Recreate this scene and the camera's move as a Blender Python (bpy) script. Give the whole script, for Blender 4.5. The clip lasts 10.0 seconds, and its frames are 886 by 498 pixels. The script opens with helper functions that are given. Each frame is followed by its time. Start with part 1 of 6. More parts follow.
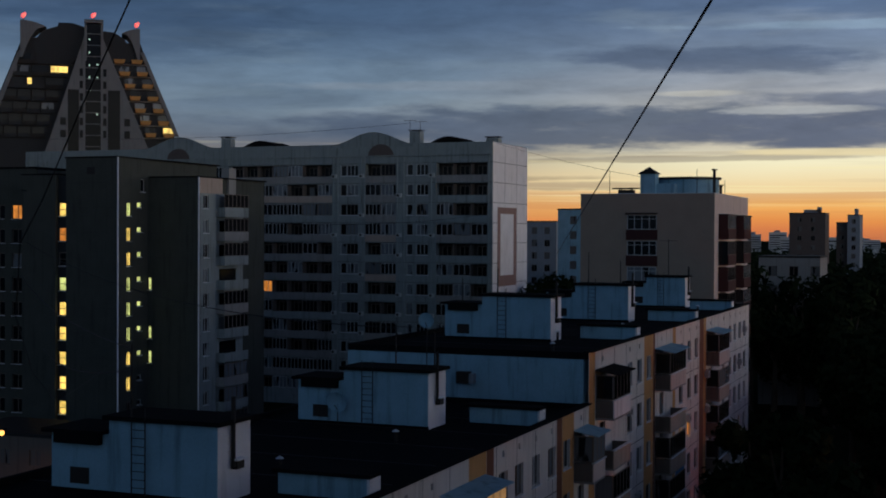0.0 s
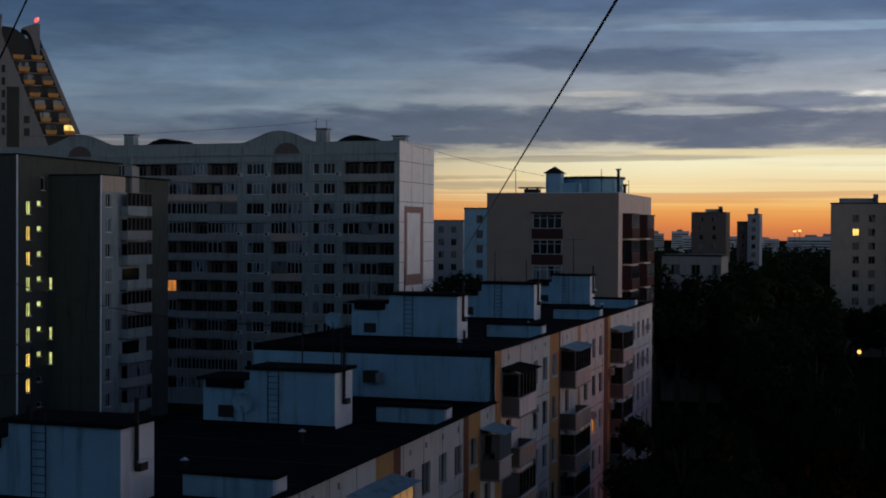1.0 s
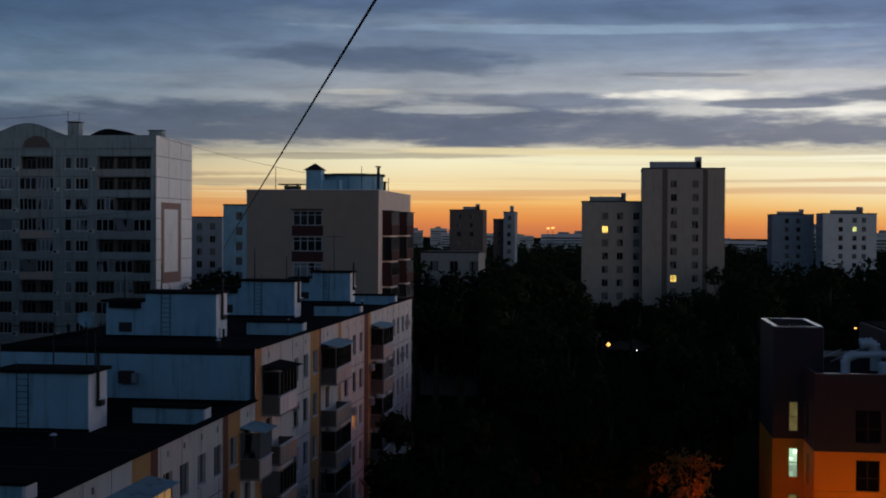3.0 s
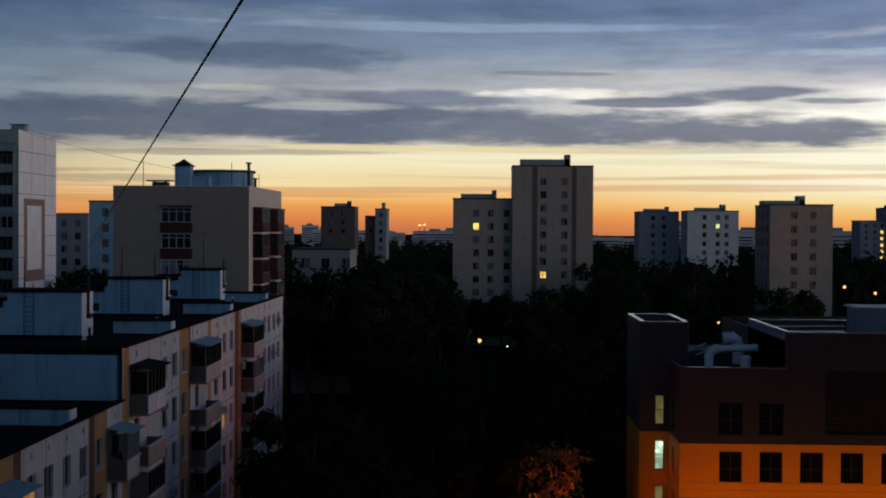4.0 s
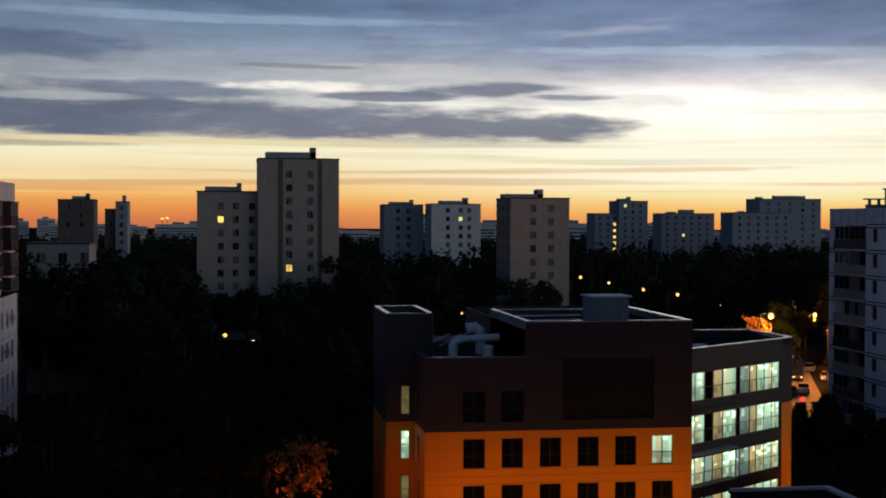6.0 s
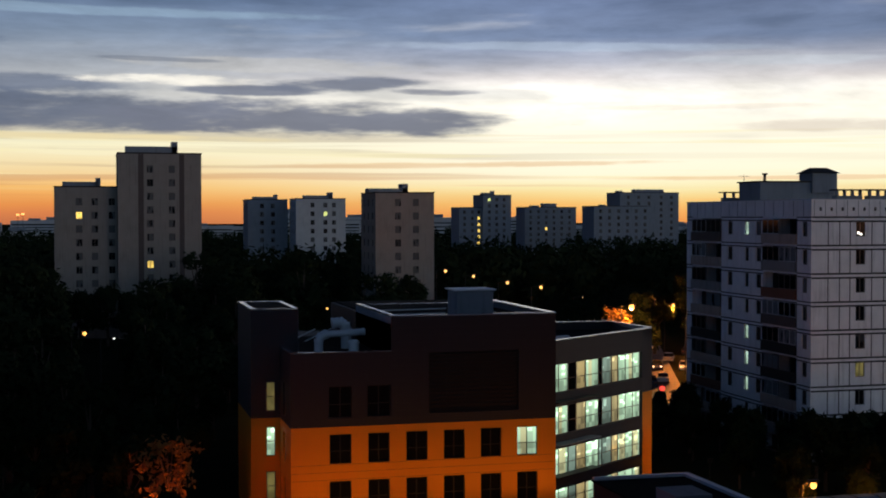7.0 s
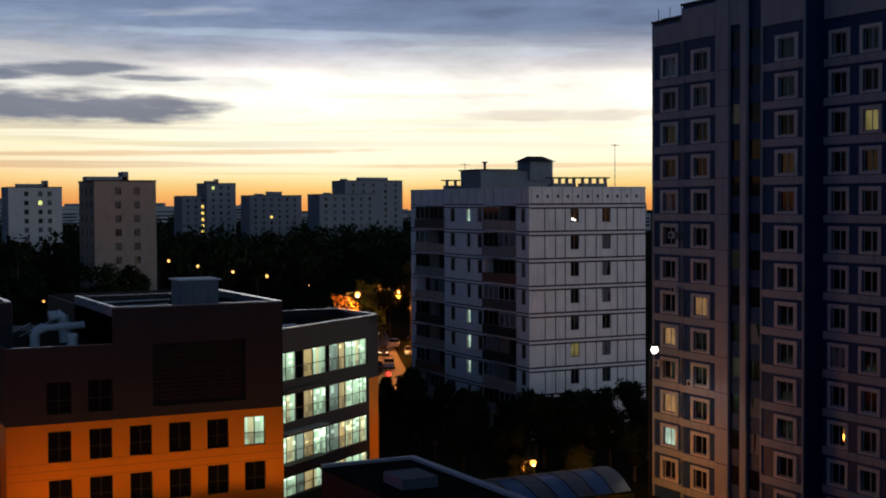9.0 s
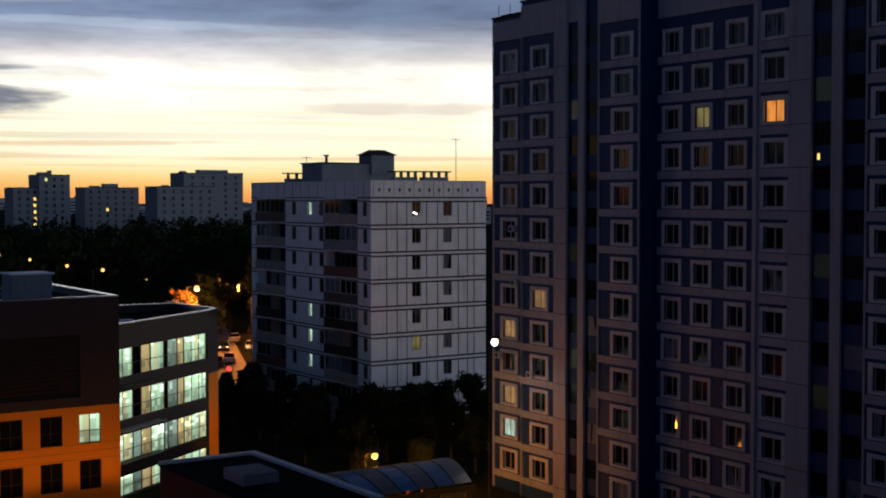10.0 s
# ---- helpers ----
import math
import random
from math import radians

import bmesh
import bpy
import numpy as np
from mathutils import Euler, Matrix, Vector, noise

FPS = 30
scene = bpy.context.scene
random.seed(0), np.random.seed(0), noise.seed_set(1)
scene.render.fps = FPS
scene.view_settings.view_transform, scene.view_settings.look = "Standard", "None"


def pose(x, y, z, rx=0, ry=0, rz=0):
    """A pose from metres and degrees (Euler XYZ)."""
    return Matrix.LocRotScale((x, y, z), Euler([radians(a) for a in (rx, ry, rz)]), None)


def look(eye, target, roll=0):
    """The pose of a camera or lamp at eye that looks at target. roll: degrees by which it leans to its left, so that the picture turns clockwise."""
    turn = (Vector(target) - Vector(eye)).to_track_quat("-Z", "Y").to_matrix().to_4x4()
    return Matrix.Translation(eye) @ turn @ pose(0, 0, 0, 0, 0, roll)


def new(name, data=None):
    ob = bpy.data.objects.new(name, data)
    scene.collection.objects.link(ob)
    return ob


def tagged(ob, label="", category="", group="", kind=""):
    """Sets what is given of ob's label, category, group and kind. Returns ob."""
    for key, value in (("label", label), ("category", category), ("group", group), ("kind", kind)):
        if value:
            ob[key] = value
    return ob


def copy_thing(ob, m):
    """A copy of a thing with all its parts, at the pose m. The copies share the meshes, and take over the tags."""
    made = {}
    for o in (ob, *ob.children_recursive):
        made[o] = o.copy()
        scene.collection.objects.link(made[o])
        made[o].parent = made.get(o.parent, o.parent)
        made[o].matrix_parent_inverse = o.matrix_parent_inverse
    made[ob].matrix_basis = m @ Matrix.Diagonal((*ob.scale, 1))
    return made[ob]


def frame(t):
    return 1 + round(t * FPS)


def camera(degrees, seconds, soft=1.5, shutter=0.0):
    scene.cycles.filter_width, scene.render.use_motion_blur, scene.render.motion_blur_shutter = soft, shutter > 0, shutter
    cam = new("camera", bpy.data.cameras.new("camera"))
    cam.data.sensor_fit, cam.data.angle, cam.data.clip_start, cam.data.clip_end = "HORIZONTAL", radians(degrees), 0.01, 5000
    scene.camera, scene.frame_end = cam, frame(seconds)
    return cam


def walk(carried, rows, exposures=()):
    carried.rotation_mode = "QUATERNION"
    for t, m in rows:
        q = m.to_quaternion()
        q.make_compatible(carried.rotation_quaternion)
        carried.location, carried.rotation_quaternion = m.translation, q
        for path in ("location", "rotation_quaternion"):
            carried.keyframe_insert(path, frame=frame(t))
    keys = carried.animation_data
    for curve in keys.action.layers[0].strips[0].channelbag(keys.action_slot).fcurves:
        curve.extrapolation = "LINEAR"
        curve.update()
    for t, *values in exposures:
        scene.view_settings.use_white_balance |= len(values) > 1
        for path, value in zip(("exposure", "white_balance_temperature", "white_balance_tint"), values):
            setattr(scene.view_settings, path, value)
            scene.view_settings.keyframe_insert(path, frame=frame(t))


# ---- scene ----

EYE = (0.0, 0.0, 25.0)
cam = camera(36.9, 10.0, soft=1.9)


def aim(yaw, tilt):
    a, b = radians(yaw), radians(tilt)
    return (EYE[0] - math.sin(a) * math.cos(b), EYE[1] + math.cos(a) * math.cos(b), EYE[2] + math.sin(b))


PAN = [(0, 21.856, -0.724, 0.250),
        (0.5, 20.217, -0.735, 0.245),
        (1, 17.833, -0.750, 0.261),
        (1.5, 15.343, -0.780, 0.306),
        (2, 12.678, -0.805, 0.277),
        (2.5, 10.188, -0.832, 0.281),
        (3.8, 3.062, -0.880, 0.336),
        (4, 1.990, -0.934, 0.329),
        (4.5, -0.662, -0.985, 0.363),
        (5, -3.500, -1.019, 0.384),
        (5.5, -6.141, -1.089, 0.318),
        (7, -14.750, -1.415, -0.067),
        (7.5, -17.560, -1.541, -0.230),
        (8, -20.555, -1.688, -0.343),
        (8.5, -23.339, -1.822, -0.336),
        (9, -26.540, -1.970, -0.329),
        (9.5, -29.820, -2.126, -0.217),
        (10, -33.365, -2.275, -0.073)]
walk(cam, [(t, look(EYE, aim(yaw, tilt), roll)) for t, yaw, tilt, roll in PAN], [(0, -0.12), (4.5, -0.12), (7.5, -0.04), (10, 0.0)])

# ---- world: dusk sky with a sunset glow and streaks of cloud ----
GLOW = 27.0            # azimuth of the glow, degrees clockwise from +y
world = bpy.data.worlds.new("dusk")
scene.world = world
world.use_nodes = True
WT = world.node_tree
WT.nodes.clear()


class Nodes:
    """Short hand for chains of nodes."""

    def __init__(self, tree):
        self.t = tree

    def n(self, kind):
        return self.t.nodes.new(kind)

    def put(self, socket, v):
        if isinstance(v, bpy.types.NodeSocket):
            self.t.links.new(v, socket)
        else:
            socket.default_value = v

    def m(self, op, a, b=0.0, c=0.0, clamp=False):
        node = self.n("ShaderNodeMath")
        node.operation, node.use_clamp = op, clamp
        for s, v in zip(node.inputs, (a, b, c)):
            self.put(s, v)
        return node.outputs[0]

    def step(self, v, lo, hi):
        node = self.n("ShaderNodeMapRange")
        node.interpolation_type = "SMOOTHSTEP"
        for s, x in zip(node.inputs, (v, lo, hi, 0.0, 1.0)):
            self.put(s, x)
        return node.outputs[0]

    def mix(self, f, a, b, how="MIX"):
        node = self.n("ShaderNodeMix")
        node.data_type, node.blend_type = "RGBA", how
        self.put(node.inputs[0], f)
        self.put(node.inputs[6], a)
        self.put(node.inputs[7], b)
        return node.outputs[2]

    def ramp(self, v, stops):
        node = self.n("ShaderNodeValToRGB")
        e = node.color_ramp.elements
        while len(e) < len(stops):
            e.new(0.5)
        for el, (p, c) in zip(e, stops):
            el.position, el.color = p, (*c, 1)
        self.put(node.inputs[0], v)
        return node.outputs[0]

    def noise(self, vec, scale, detail=4.0, rough=0.55, out=0):
        node = self.n("ShaderNodeTexNoise")
        self.put(node.inputs["Vector"], vec)
        node.inputs["Scale"].default_value = scale
        node.inputs["Detail"].default_value = detail
        node.inputs["Roughness"].default_value = rough
        return node.outputs[out]

    def xyz(self, x, y, z):
        node = self.n("ShaderNodeCombineXYZ")
        for s, v in zip(node.inputs, (x, y, z)):
            self.put(s, v)
        return node.outputs[0]


def lin(r, g, b):
    return tuple((c / 255 / 12.92 if c < 10.5 else ((c / 255 + 0.055) / 1.055) ** 2.4) for c in (r, g, b))


def sky():
    k = Nodes(WT)
    sep = k.n("ShaderNodeSeparateXYZ")
    k.put(sep.inputs[0], k.n("ShaderNodeTexCoord").outputs["Generated"])
    x, y, z = sep.outputs
    el = k.m("MULTIPLY", k.m("ARCSINE", z), 57.2958)
    az = k.m("MULTIPLY", k.m("ARCTAN2", x, y), 57.2958)
    warp = k.noise(k.xyz(k.m("MULTIPLY", az, 0.05), k.m("MULTIPLY", el, 0.35), 3.0), 1.0, 3)
    el2 = k.m("ADD", el, k.m("MULTIPLY", k.m("SUBTRACT", warp, 0.5), 0.9))
    h = k.m("DIVIDE", k.m("ADD", el2, 2.0), 92.0)

    def deg(rows):
        return [((e + 2.0) / 92.0, lin(*c)) for e, c in rows]
    right = k.ramp(h, deg([(-1, (205, 120, 75)), (0.0, (250, 165, 85)), (0.6, (255, 206, 122)), (1.1, (255, 238, 172)), (1.8, (264, 257, 226)), (5.3, (270, 265, 253)),
                           (5.9, (226, 220, 218)), (6.6, (178, 181, 194)), (7.6, (122, 138, 168)), (10, (100, 116, 150)), (20, (70, 84, 116)), (45, (26, 36, 56)), (90, (17, 25, 40))]))
    mid = k.ramp(h, deg([(-1, (150, 90, 75)), (0.1, (222, 130, 78)), (0.7, (244, 160, 82)), (1.3, (252, 198, 118)), (2.1, (250, 228, 178)), (3.1, (255, 248, 210)), (3.7, (214, 206, 186)),
                         (5.0, (186, 186, 184)), (6.2, (158, 164, 173)), (7.5, (122, 138, 160)), (9.5, (94, 115, 146)), (20, (48, 62, 90)), (45, (26, 36, 56)), (90, (17, 25, 40))]))
    left = k.ramp(h, deg([(-1, (110, 75, 70)), (0.3, (214, 130, 78)), (1.2, (224, 168, 108)), (2.4, (206, 180, 138)), (3.3, (128, 124, 122)), (4.2, (104, 116, 132)), (5.4, (118, 137, 154)),
                          (7, (98, 121, 146)), (9, (72, 96, 126)), (20, (34, 48, 72)), (45, (26, 36, 56)), (90, (17, 25, 40))]))
    back = k.ramp(h, deg([(-1, (24, 38, 54)), (4, (122, 153, 182)), (20, (102, 131, 158)), (45, (26, 36, 56)), (90, (17, 25, 40))]))
    col = k.mix(k.step(az, -27.0, -7.0), left, mid)
    col = k.mix(k.step(az, -2.0, 22.0), col, right)
    away = k.m("ABSOLUTE", k.m("SUBTRACT", az, GLOW))
    away = k.m("MINIMUM", away, k.m("SUBTRACT", 360.0, away))
    col = k.mix(k.step(away, 85.0, 165.0), col, back)
    west = k.ramp(h, deg([(-1, (24, 40, 66)), (4, (46, 76, 122)), (20, (42, 68, 108)), (45, (26, 36, 56)), (90, (17, 25, 40))]))
    turned = k.m("MULTIPLY", az, -1.0)
    col = k.mix(k.m("MULTIPLY", k.step(turned, 38.0, 78.0), k.m("SUBTRACT", 1.0, k.step(turned, 125.0, 170.0))), col, west)
    # long streaks
    sv = k.xyz(k.m("ADD", k.m("MULTIPLY", az, 0.07), warp), k.m("MULTIPLY", k.m("ADD", el, k.m("MULTIPLY", az, -0.012)), 0.62), 0.0)
    fine = k.noise(k.xyz(k.m("MULTIPLY", az, 0.42), k.m("MULTIPLY", el, 2.1), 7.0), 1.0, 8, 0.62)
    streak = k.noise(sv, 1.0, 5, 0.5)
    band = k.m("MULTIPLY", k.step(el, 2.4, 4.6), k.m("SUBTRACT", 1.0, k.step(el, 16.0, 30.0)))
    dark = k.m("MULTIPLY", k.step(streak, 0.52, 0.66), band)
    col = k.mix(k.m("MULTIPLY", dark, 0.30), col, (*lin(66, 84, 112), 1))
    lite = k.m("MULTIPLY", k.step(streak, 0.47, 0.30), band)
    col = k.mix(k.m("MULTIPLY", lite, 0.34), col, k.mix(k.step(az, -20.0, 20.0), (*lin(128, 148, 164), 1), (*lin(226, 226, 228), 1)))
    # low warm bars over the horizon
    bar = k.noise(k.xyz(k.m("MULTIPLY", az, 0.04), k.m("MULTIPLY", el, 2.2), 11.0), 1.0, 4, 0.5)
    barm = k.m("MULTIPLY", k.step(bar, 0.50, 0.62), k.m("MULTIPLY", k.step(el, 0.4, 1.2), k.m("SUBTRACT", 1.0, k.step(el, 3.2, 4.2))))
    col = k.mix(k.m("MULTIPLY", k.m("MULTIPLY", barm, 0.42), k.m("SUBTRACT", 1.0, k.m("MULTIPLY", k.step(az, 10.0, 26.0), 0.75))), col, k.mix(k.step(el, 1.2, 2.6), (*lin(214, 140, 92), 1), (*lin(166, 146, 124), 1)))

    thin = k.noise(k.xyz(k.m("MULTIPLY", az, 0.05), k.m("MULTIPLY", k.m("ADD", el, k.m("MULTIPLY", az, 0.006)), 4.2), 17.0), 1.0, 5, 0.55)
    thinm = k.m("MULTIPLY", k.step(thin, 0.54, 0.66), k.m("MULTIPLY", k.step(el, 1.0, 1.6), k.m("SUBTRACT", 1.0, k.step(el, 3.4, 4.0))))
    col = k.mix(k.m("MULTIPLY", thinm, 0.5), col, (*lin(255, 242, 190), 1))

    # the sun's glow, set behind the tower; side: unseen sky raised to light facades
    glow = k.m("MULTIPLY", k.m("MULTIPLY", k.step(az, 33.0, 46.0), k.m("SUBTRACT", 1.0, k.step(az, 70.0, 105.0))), k.m("MULTIPLY", k.step(el, 1.6, 2.6), k.m("SUBTRACT", 1.0, k.step(el, 4.4, 5.8))))
    side = k.m("MULTIPLY", k.m("MULTIPLY", k.step(az, 42.0, 65.0), k.m("SUBTRACT", 1.0, k.step(az, 128.0, 168.0))), k.m("SUBTRACT", 1.0, k.step(el, 18.0, 40.0)))
    gain = k.m("ADD", 1.0, k.m("ADD", k.m("MULTIPLY", glow, 2.2), k.m("MULTIPLY", side, 1.8)))
    col = k.mix(1.0, col, k.xyz(gain, gain, gain), "MULTIPLY")
    lump = k.noise(k.xyz(k.m("MULTIPLY", az, 0.24), k.m("ADD", k.m("MULTIPLY", el, 1.5), k.m("MULTIPLY", warp, 1.5)), 31.0), 1.0, 3, 0.5)

    # single clouds: centre azimuth, elevation, half width, half height, rise per degree, colour, weight
    def cloud(col, a0, e0, wa, we, rise, rgb, weight, ragged=0.75):
        da = k.m("SUBTRACT", az, a0)
        de = k.m("SUBTRACT", k.m("SUBTRACT", el, e0), k.m("MULTIPLY", da, rise))
        q = k.m("ADD", k.m("POWER", k.m("ABSOLUTE", k.m("DIVIDE", da, wa)), 2.0), k.m("POWER", k.m("ABSOLUTE", k.m("DIVIDE", de, we)), 2.0))
        q = k.m("ADD", q, k.m("MULTIPLY", k.m("SUBTRACT", fine, 0.5), ragged * 2.6))
        q = k.m("ADD", q, k.m("MULTIPLY", k.m("SUBTRACT", lump, 0.5), ragged * 2.6))
        return k.mix(k.m("MULTIPLY", k.step(q, 1.45, 0.3), weight), col, (*lin(*rgb), 1))
    for c in ((-34, 8.6, 6, 1.4, 0.0, (46, 66, 94), 0.4), (-27, 6.6, 7, 0.5, 0.01, (112, 134, 156), 0.5), (-23, 5.2, 6, 0.26, 0.03, (138, 152, 164), 0.6),
              (-15, 4.5, 15, 0.95, 0.0, (82, 96, 118), 0.85), (-10, 7.3, 6.5, 0.6, -0.02, (80, 96, 122), 0.7), (-3, 4.35, 10, 0.85, 0.0, (100, 109, 128), 0.9), (9.0, 4.2, 9.0, 0.72, -0.018, (116, 121, 136), 0.95),
              (-3.5, 5.55, 5.8, 0.36, -0.01, (104, 114, 134), 0.85), (6.6, 5.36, 3.2, 0.22, -0.01, (112, 119, 136), 0.9), (10.6, 5.62, 3.2, 0.3, 0.01, (110, 117, 134), 0.9, 0.9), (14.4, 5.33, 1.9, 0.14, -0.02, (128, 131, 144), 0.85),
              (3.0, 5.75, 3.6, 0.24, 0.0, (250, 244, 230), 0.75, 1.0), (8.0, 6.4, 6.0, 0.3, -0.02, (196, 194, 190), 0.5, 1.0), (-7.0, 5.15, 2.6, 0.2, 0.0, (178, 182, 184), 0.7, 1.2), (-11.0, 5.9, 1.8, 0.14, 0.0, (192, 192, 186), 0.75), (2.7, 6.6, 2.4, 0.1, -0.02, (112, 120, 136), 0.6),
              (-1.4, 8.55, 11, 0.2, -0.01, (144, 168, 190), 0.55), (-20, 6.3, 9, 0.22, 0.01, (136, 148, 162), 0.5), (20, 7.2, 9, 0.2, -0.02, (176, 190, 208), 0.5), (29, 6.5, 5, 0.2, -0.02, (200, 206, 214), 0.6),
              (32, 3.75, 5.5, 0.26, 0.0, (220, 206, 192), 0.6), (25.5, 4.6, 6, 0.12, 0.0, (240, 228, 212), 0.5), (14.6, 2.2, 9, 0.13, 0.01, (236, 196, 150), 0.6), (30, 1.6, 8, 0.1, 0.0, (240, 190, 140), 0.5),
              (-12, 3.15, 9, 0.14, 0.01, (136, 124, 114), 0.55), (-15.6, 2.0, 4.5, 0.2, 0.0, (156, 142, 126), 0.5), (-22, 2.3, 7, 0.14, 0.01, (140, 126, 110), 0.5), (-2, 3.35, 9, 0.16, -0.01, (250, 232, 180), 0.65), (4, 2.75, 8, 0.2, 0.0, (255, 246, 208), 0.6)):
        col = cloud(col, *c)
    # fine texture of the clouds
    wv = k.xyz(k.m("ADD", k.m("MULTIPLY", az, 0.30), k.m("MULTIPLY", warp, 2.0)), k.m("MULTIPLY", k.m("ADD", el, k.m("MULTIPLY", az, 0.012)), 1.15), 21.0)
    wisp = k.noise(wv, 1.0, 9, 0.62)
    wm = k.m("MULTIPLY", k.step(el, 3.4, 4.6), k.m("SUBTRACT", 1.0, k.step(el, 14.0, 25.0)))
    tone = k.m("ADD", 1.0, k.m("MULTIPLY", k.m("MULTIPLY", k.m("SUBTRACT", wisp, 0.5), 0.75), wm))
    col = k.mix(1.0, col, k.xyz(tone, tone, tone), "MULTIPLY")
    # thinner cloud lets more light through above the glow
    thinner = k.m("MULTIPLY", k.m("MULTIPLY", k.step(el, 3.0, 5.0), k.m("SUBTRACT", 1.0, k.step(el, 11.0, 16.0))), k.m("MULTIPLY", k.step(az, -10.0, 0.0), k.m("SUBTRACT", 1.0, k.step(az, 20.0, 28.0))))
    lift = k.m("ADD", 1.0, k.m("MULTIPLY", thinner, 0.16))
    col = k.mix(1.0, col, k.xyz(lift, lift, lift), "MULTIPLY")
    bg = k.n("ShaderNodeBackground")
    k.put(bg.inputs[0], col)
    bg.inputs[1].default_value = 1.0
    k.put(k.n("ShaderNodeOutputWorld").inputs[0], bg.outputs[0])


sky()

# ---- materials ----
def matte(name, rgb, rough=0.85, vary=0.18, scale=0.6, fine=9.0, bump=0.15, metal=0.0, streaks=0.0, per_thing=0.0, spec=0.2):
    """A weathered surface: large stains, fine grain, streaks that run down, and a slight relief."""
    mt = bpy.data.materials.new(name)
    mt.use_nodes = True
    k = Nodes(mt.node_tree)
    b = mt.node_tree.nodes["Principled BSDF"]
    co = k.n("ShaderNodeTexCoord").outputs["Object"]
    big, small = k.noise(co, scale, 4), k.noise(co, fine, 5, 0.65)
    f = k.m("ADD", k.m("MULTIPLY", k.m("SUBTRACT", big, 0.5), 1.6 * vary), k.m("MULTIPLY", k.m("SUBTRACT", small, 0.5), 1.1 * vary))
    if streaks:
        sp = k.n("ShaderNodeSeparateXYZ")
        k.put(sp.inputs[0], co)
        run = k.noise(k.xyz(k.m("MULTIPLY", sp.outputs[0], 2.3), k.m("MULTIPLY", sp.outputs[1], 2.3), k.m("MULTIPLY", sp.outputs[2], 0.16)), 1.0, 4)
        f = k.m("SUBTRACT", f, k.m("MULTIPLY", k.step(run, 0.5, 0.75), streaks))
    if per_thing:
        f = k.m("ADD", f, k.m("MULTIPLY", k.m("SUBTRACT", k.n("ShaderNodeObjectInfo").outputs["Random"], 0.5), per_thing))
    g = k.m("ADD", f, 1.0)
    k.put(b.inputs["Base Color"], k.mix(1.0, (*rgb, 1), k.xyz(g, g, g), "MULTIPLY"))
    k.put(b.inputs["Roughness"], k.m("ADD", k.m("MULTIPLY", k.m("SUBTRACT", small, 0.5), 0.2), rough, clamp=True))
    b.inputs["Metallic"].default_value = metal
    b.inputs["Specular IOR Level"].default_value = spec
    if bump:
        bp = k.n("ShaderNodeBump")
        bp.inputs["Strength"].default_value = bump
        bp.inputs["Distance"].default_value = 0.02
        k.put(bp.inputs["Height"], small)
        k.put(b.inputs["Normal"], bp.outputs[0])
    return mt


def dark_pane(name, curtain=(0.22, 0.24, 0.26), share=0.35, gloss=0.25):
    """Window glass before an unlit room: some panes show a pale curtain."""
    mt = bpy.data.materials.new(name)
    mt.use_nodes = True
    k = Nodes(mt.node_tree)
    b = mt.node_tree.nodes["Principled BSDF"]
    r = k.n("ShaderNodeObjectInfo").outputs["Random"]
    co = k.n("ShaderNodeTexCoord").outputs["Object"]
    sp = k.n("ShaderNodeSeparateXYZ")
    k.put(sp.inputs[0], co)
    fold = k.noise(k.xyz(k.m("MULTIPLY", sp.outputs[0], 9.0), 0.0, k.m("MULTIPLY", r, 50.0)), 1.0, 2)
    part_ = k.noise(k.xyz(k.m("MULTIPLY", sp.outputs[0], 1.3), k.m("MULTIPLY", r, 90.0), k.m("MULTIPLY", sp.outputs[2], 0.3)), 1.0, 1)
    on = k.m("MULTIPLY", k.step(r, 1.0 - share, 1.0 - share + 0.05), k.step(part_, 0.40, 0.46))
    cur = k.mix(k.m("MULTIPLY", fold, 0.6), (*curtain, 1), (0.05, 0.055, 0.06, 1))
    k.put(b.inputs["Base Color"], k.mix(on, (0.008, 0.009, 0.011, 1), cur))
    b.inputs["Roughness"].default_value = 0.06
    b.inputs["Specular IOR Level"].default_value = gloss
    return mt


def lit_pane(name, rgb, power):
    """A window with the light on: curtain folds and a darker lower part of the room."""
    mt = bpy.data.materials.new(name)
    mt.use_nodes = True
    k = Nodes(mt.node_tree)
    b = mt.node_tree.nodes["Principled BSDF"]
    r = k.n("ShaderNodeObjectInfo").outputs["Random"]
    sp = k.n("ShaderNodeSeparateXYZ")
    k.put(sp.inputs[0], k.n("ShaderNodeTexCoord").outputs["Object"])
    room = k.noise(k.xyz(k.m("MULTIPLY", sp.outputs[0], 0.9), k.m("MULTIPLY", r, 70.0), k.m("MULTIPLY", sp.outputs[2], 0.7)), 1.0, 2)
    s = k.m("MULTIPLY", k.m("ADD", k.m("MULTIPLY", k.step(room, 0.30, 0.66), 0.6), 0.55), power)
    b.inputs["Base Color"].default_value = (0.05, 0.05, 0.05, 1)
    b.inputs["Roughness"].default_value = 0.15
    b.inputs["Emission Color"].default_value = (*rgb, 1)
    folds = k.noise(k.xyz(k.m("MULTIPLY", sp.outputs[0], 7.0), k.m("MULTIPLY", r, 40.0), 0.0), 1.0, 2)
    k.put(b.inputs["Emission Strength"], k.m("MULTIPLY", s, k.m("ADD", 0.75, k.m("MULTIPLY", folds, 0.5))))
    return mt


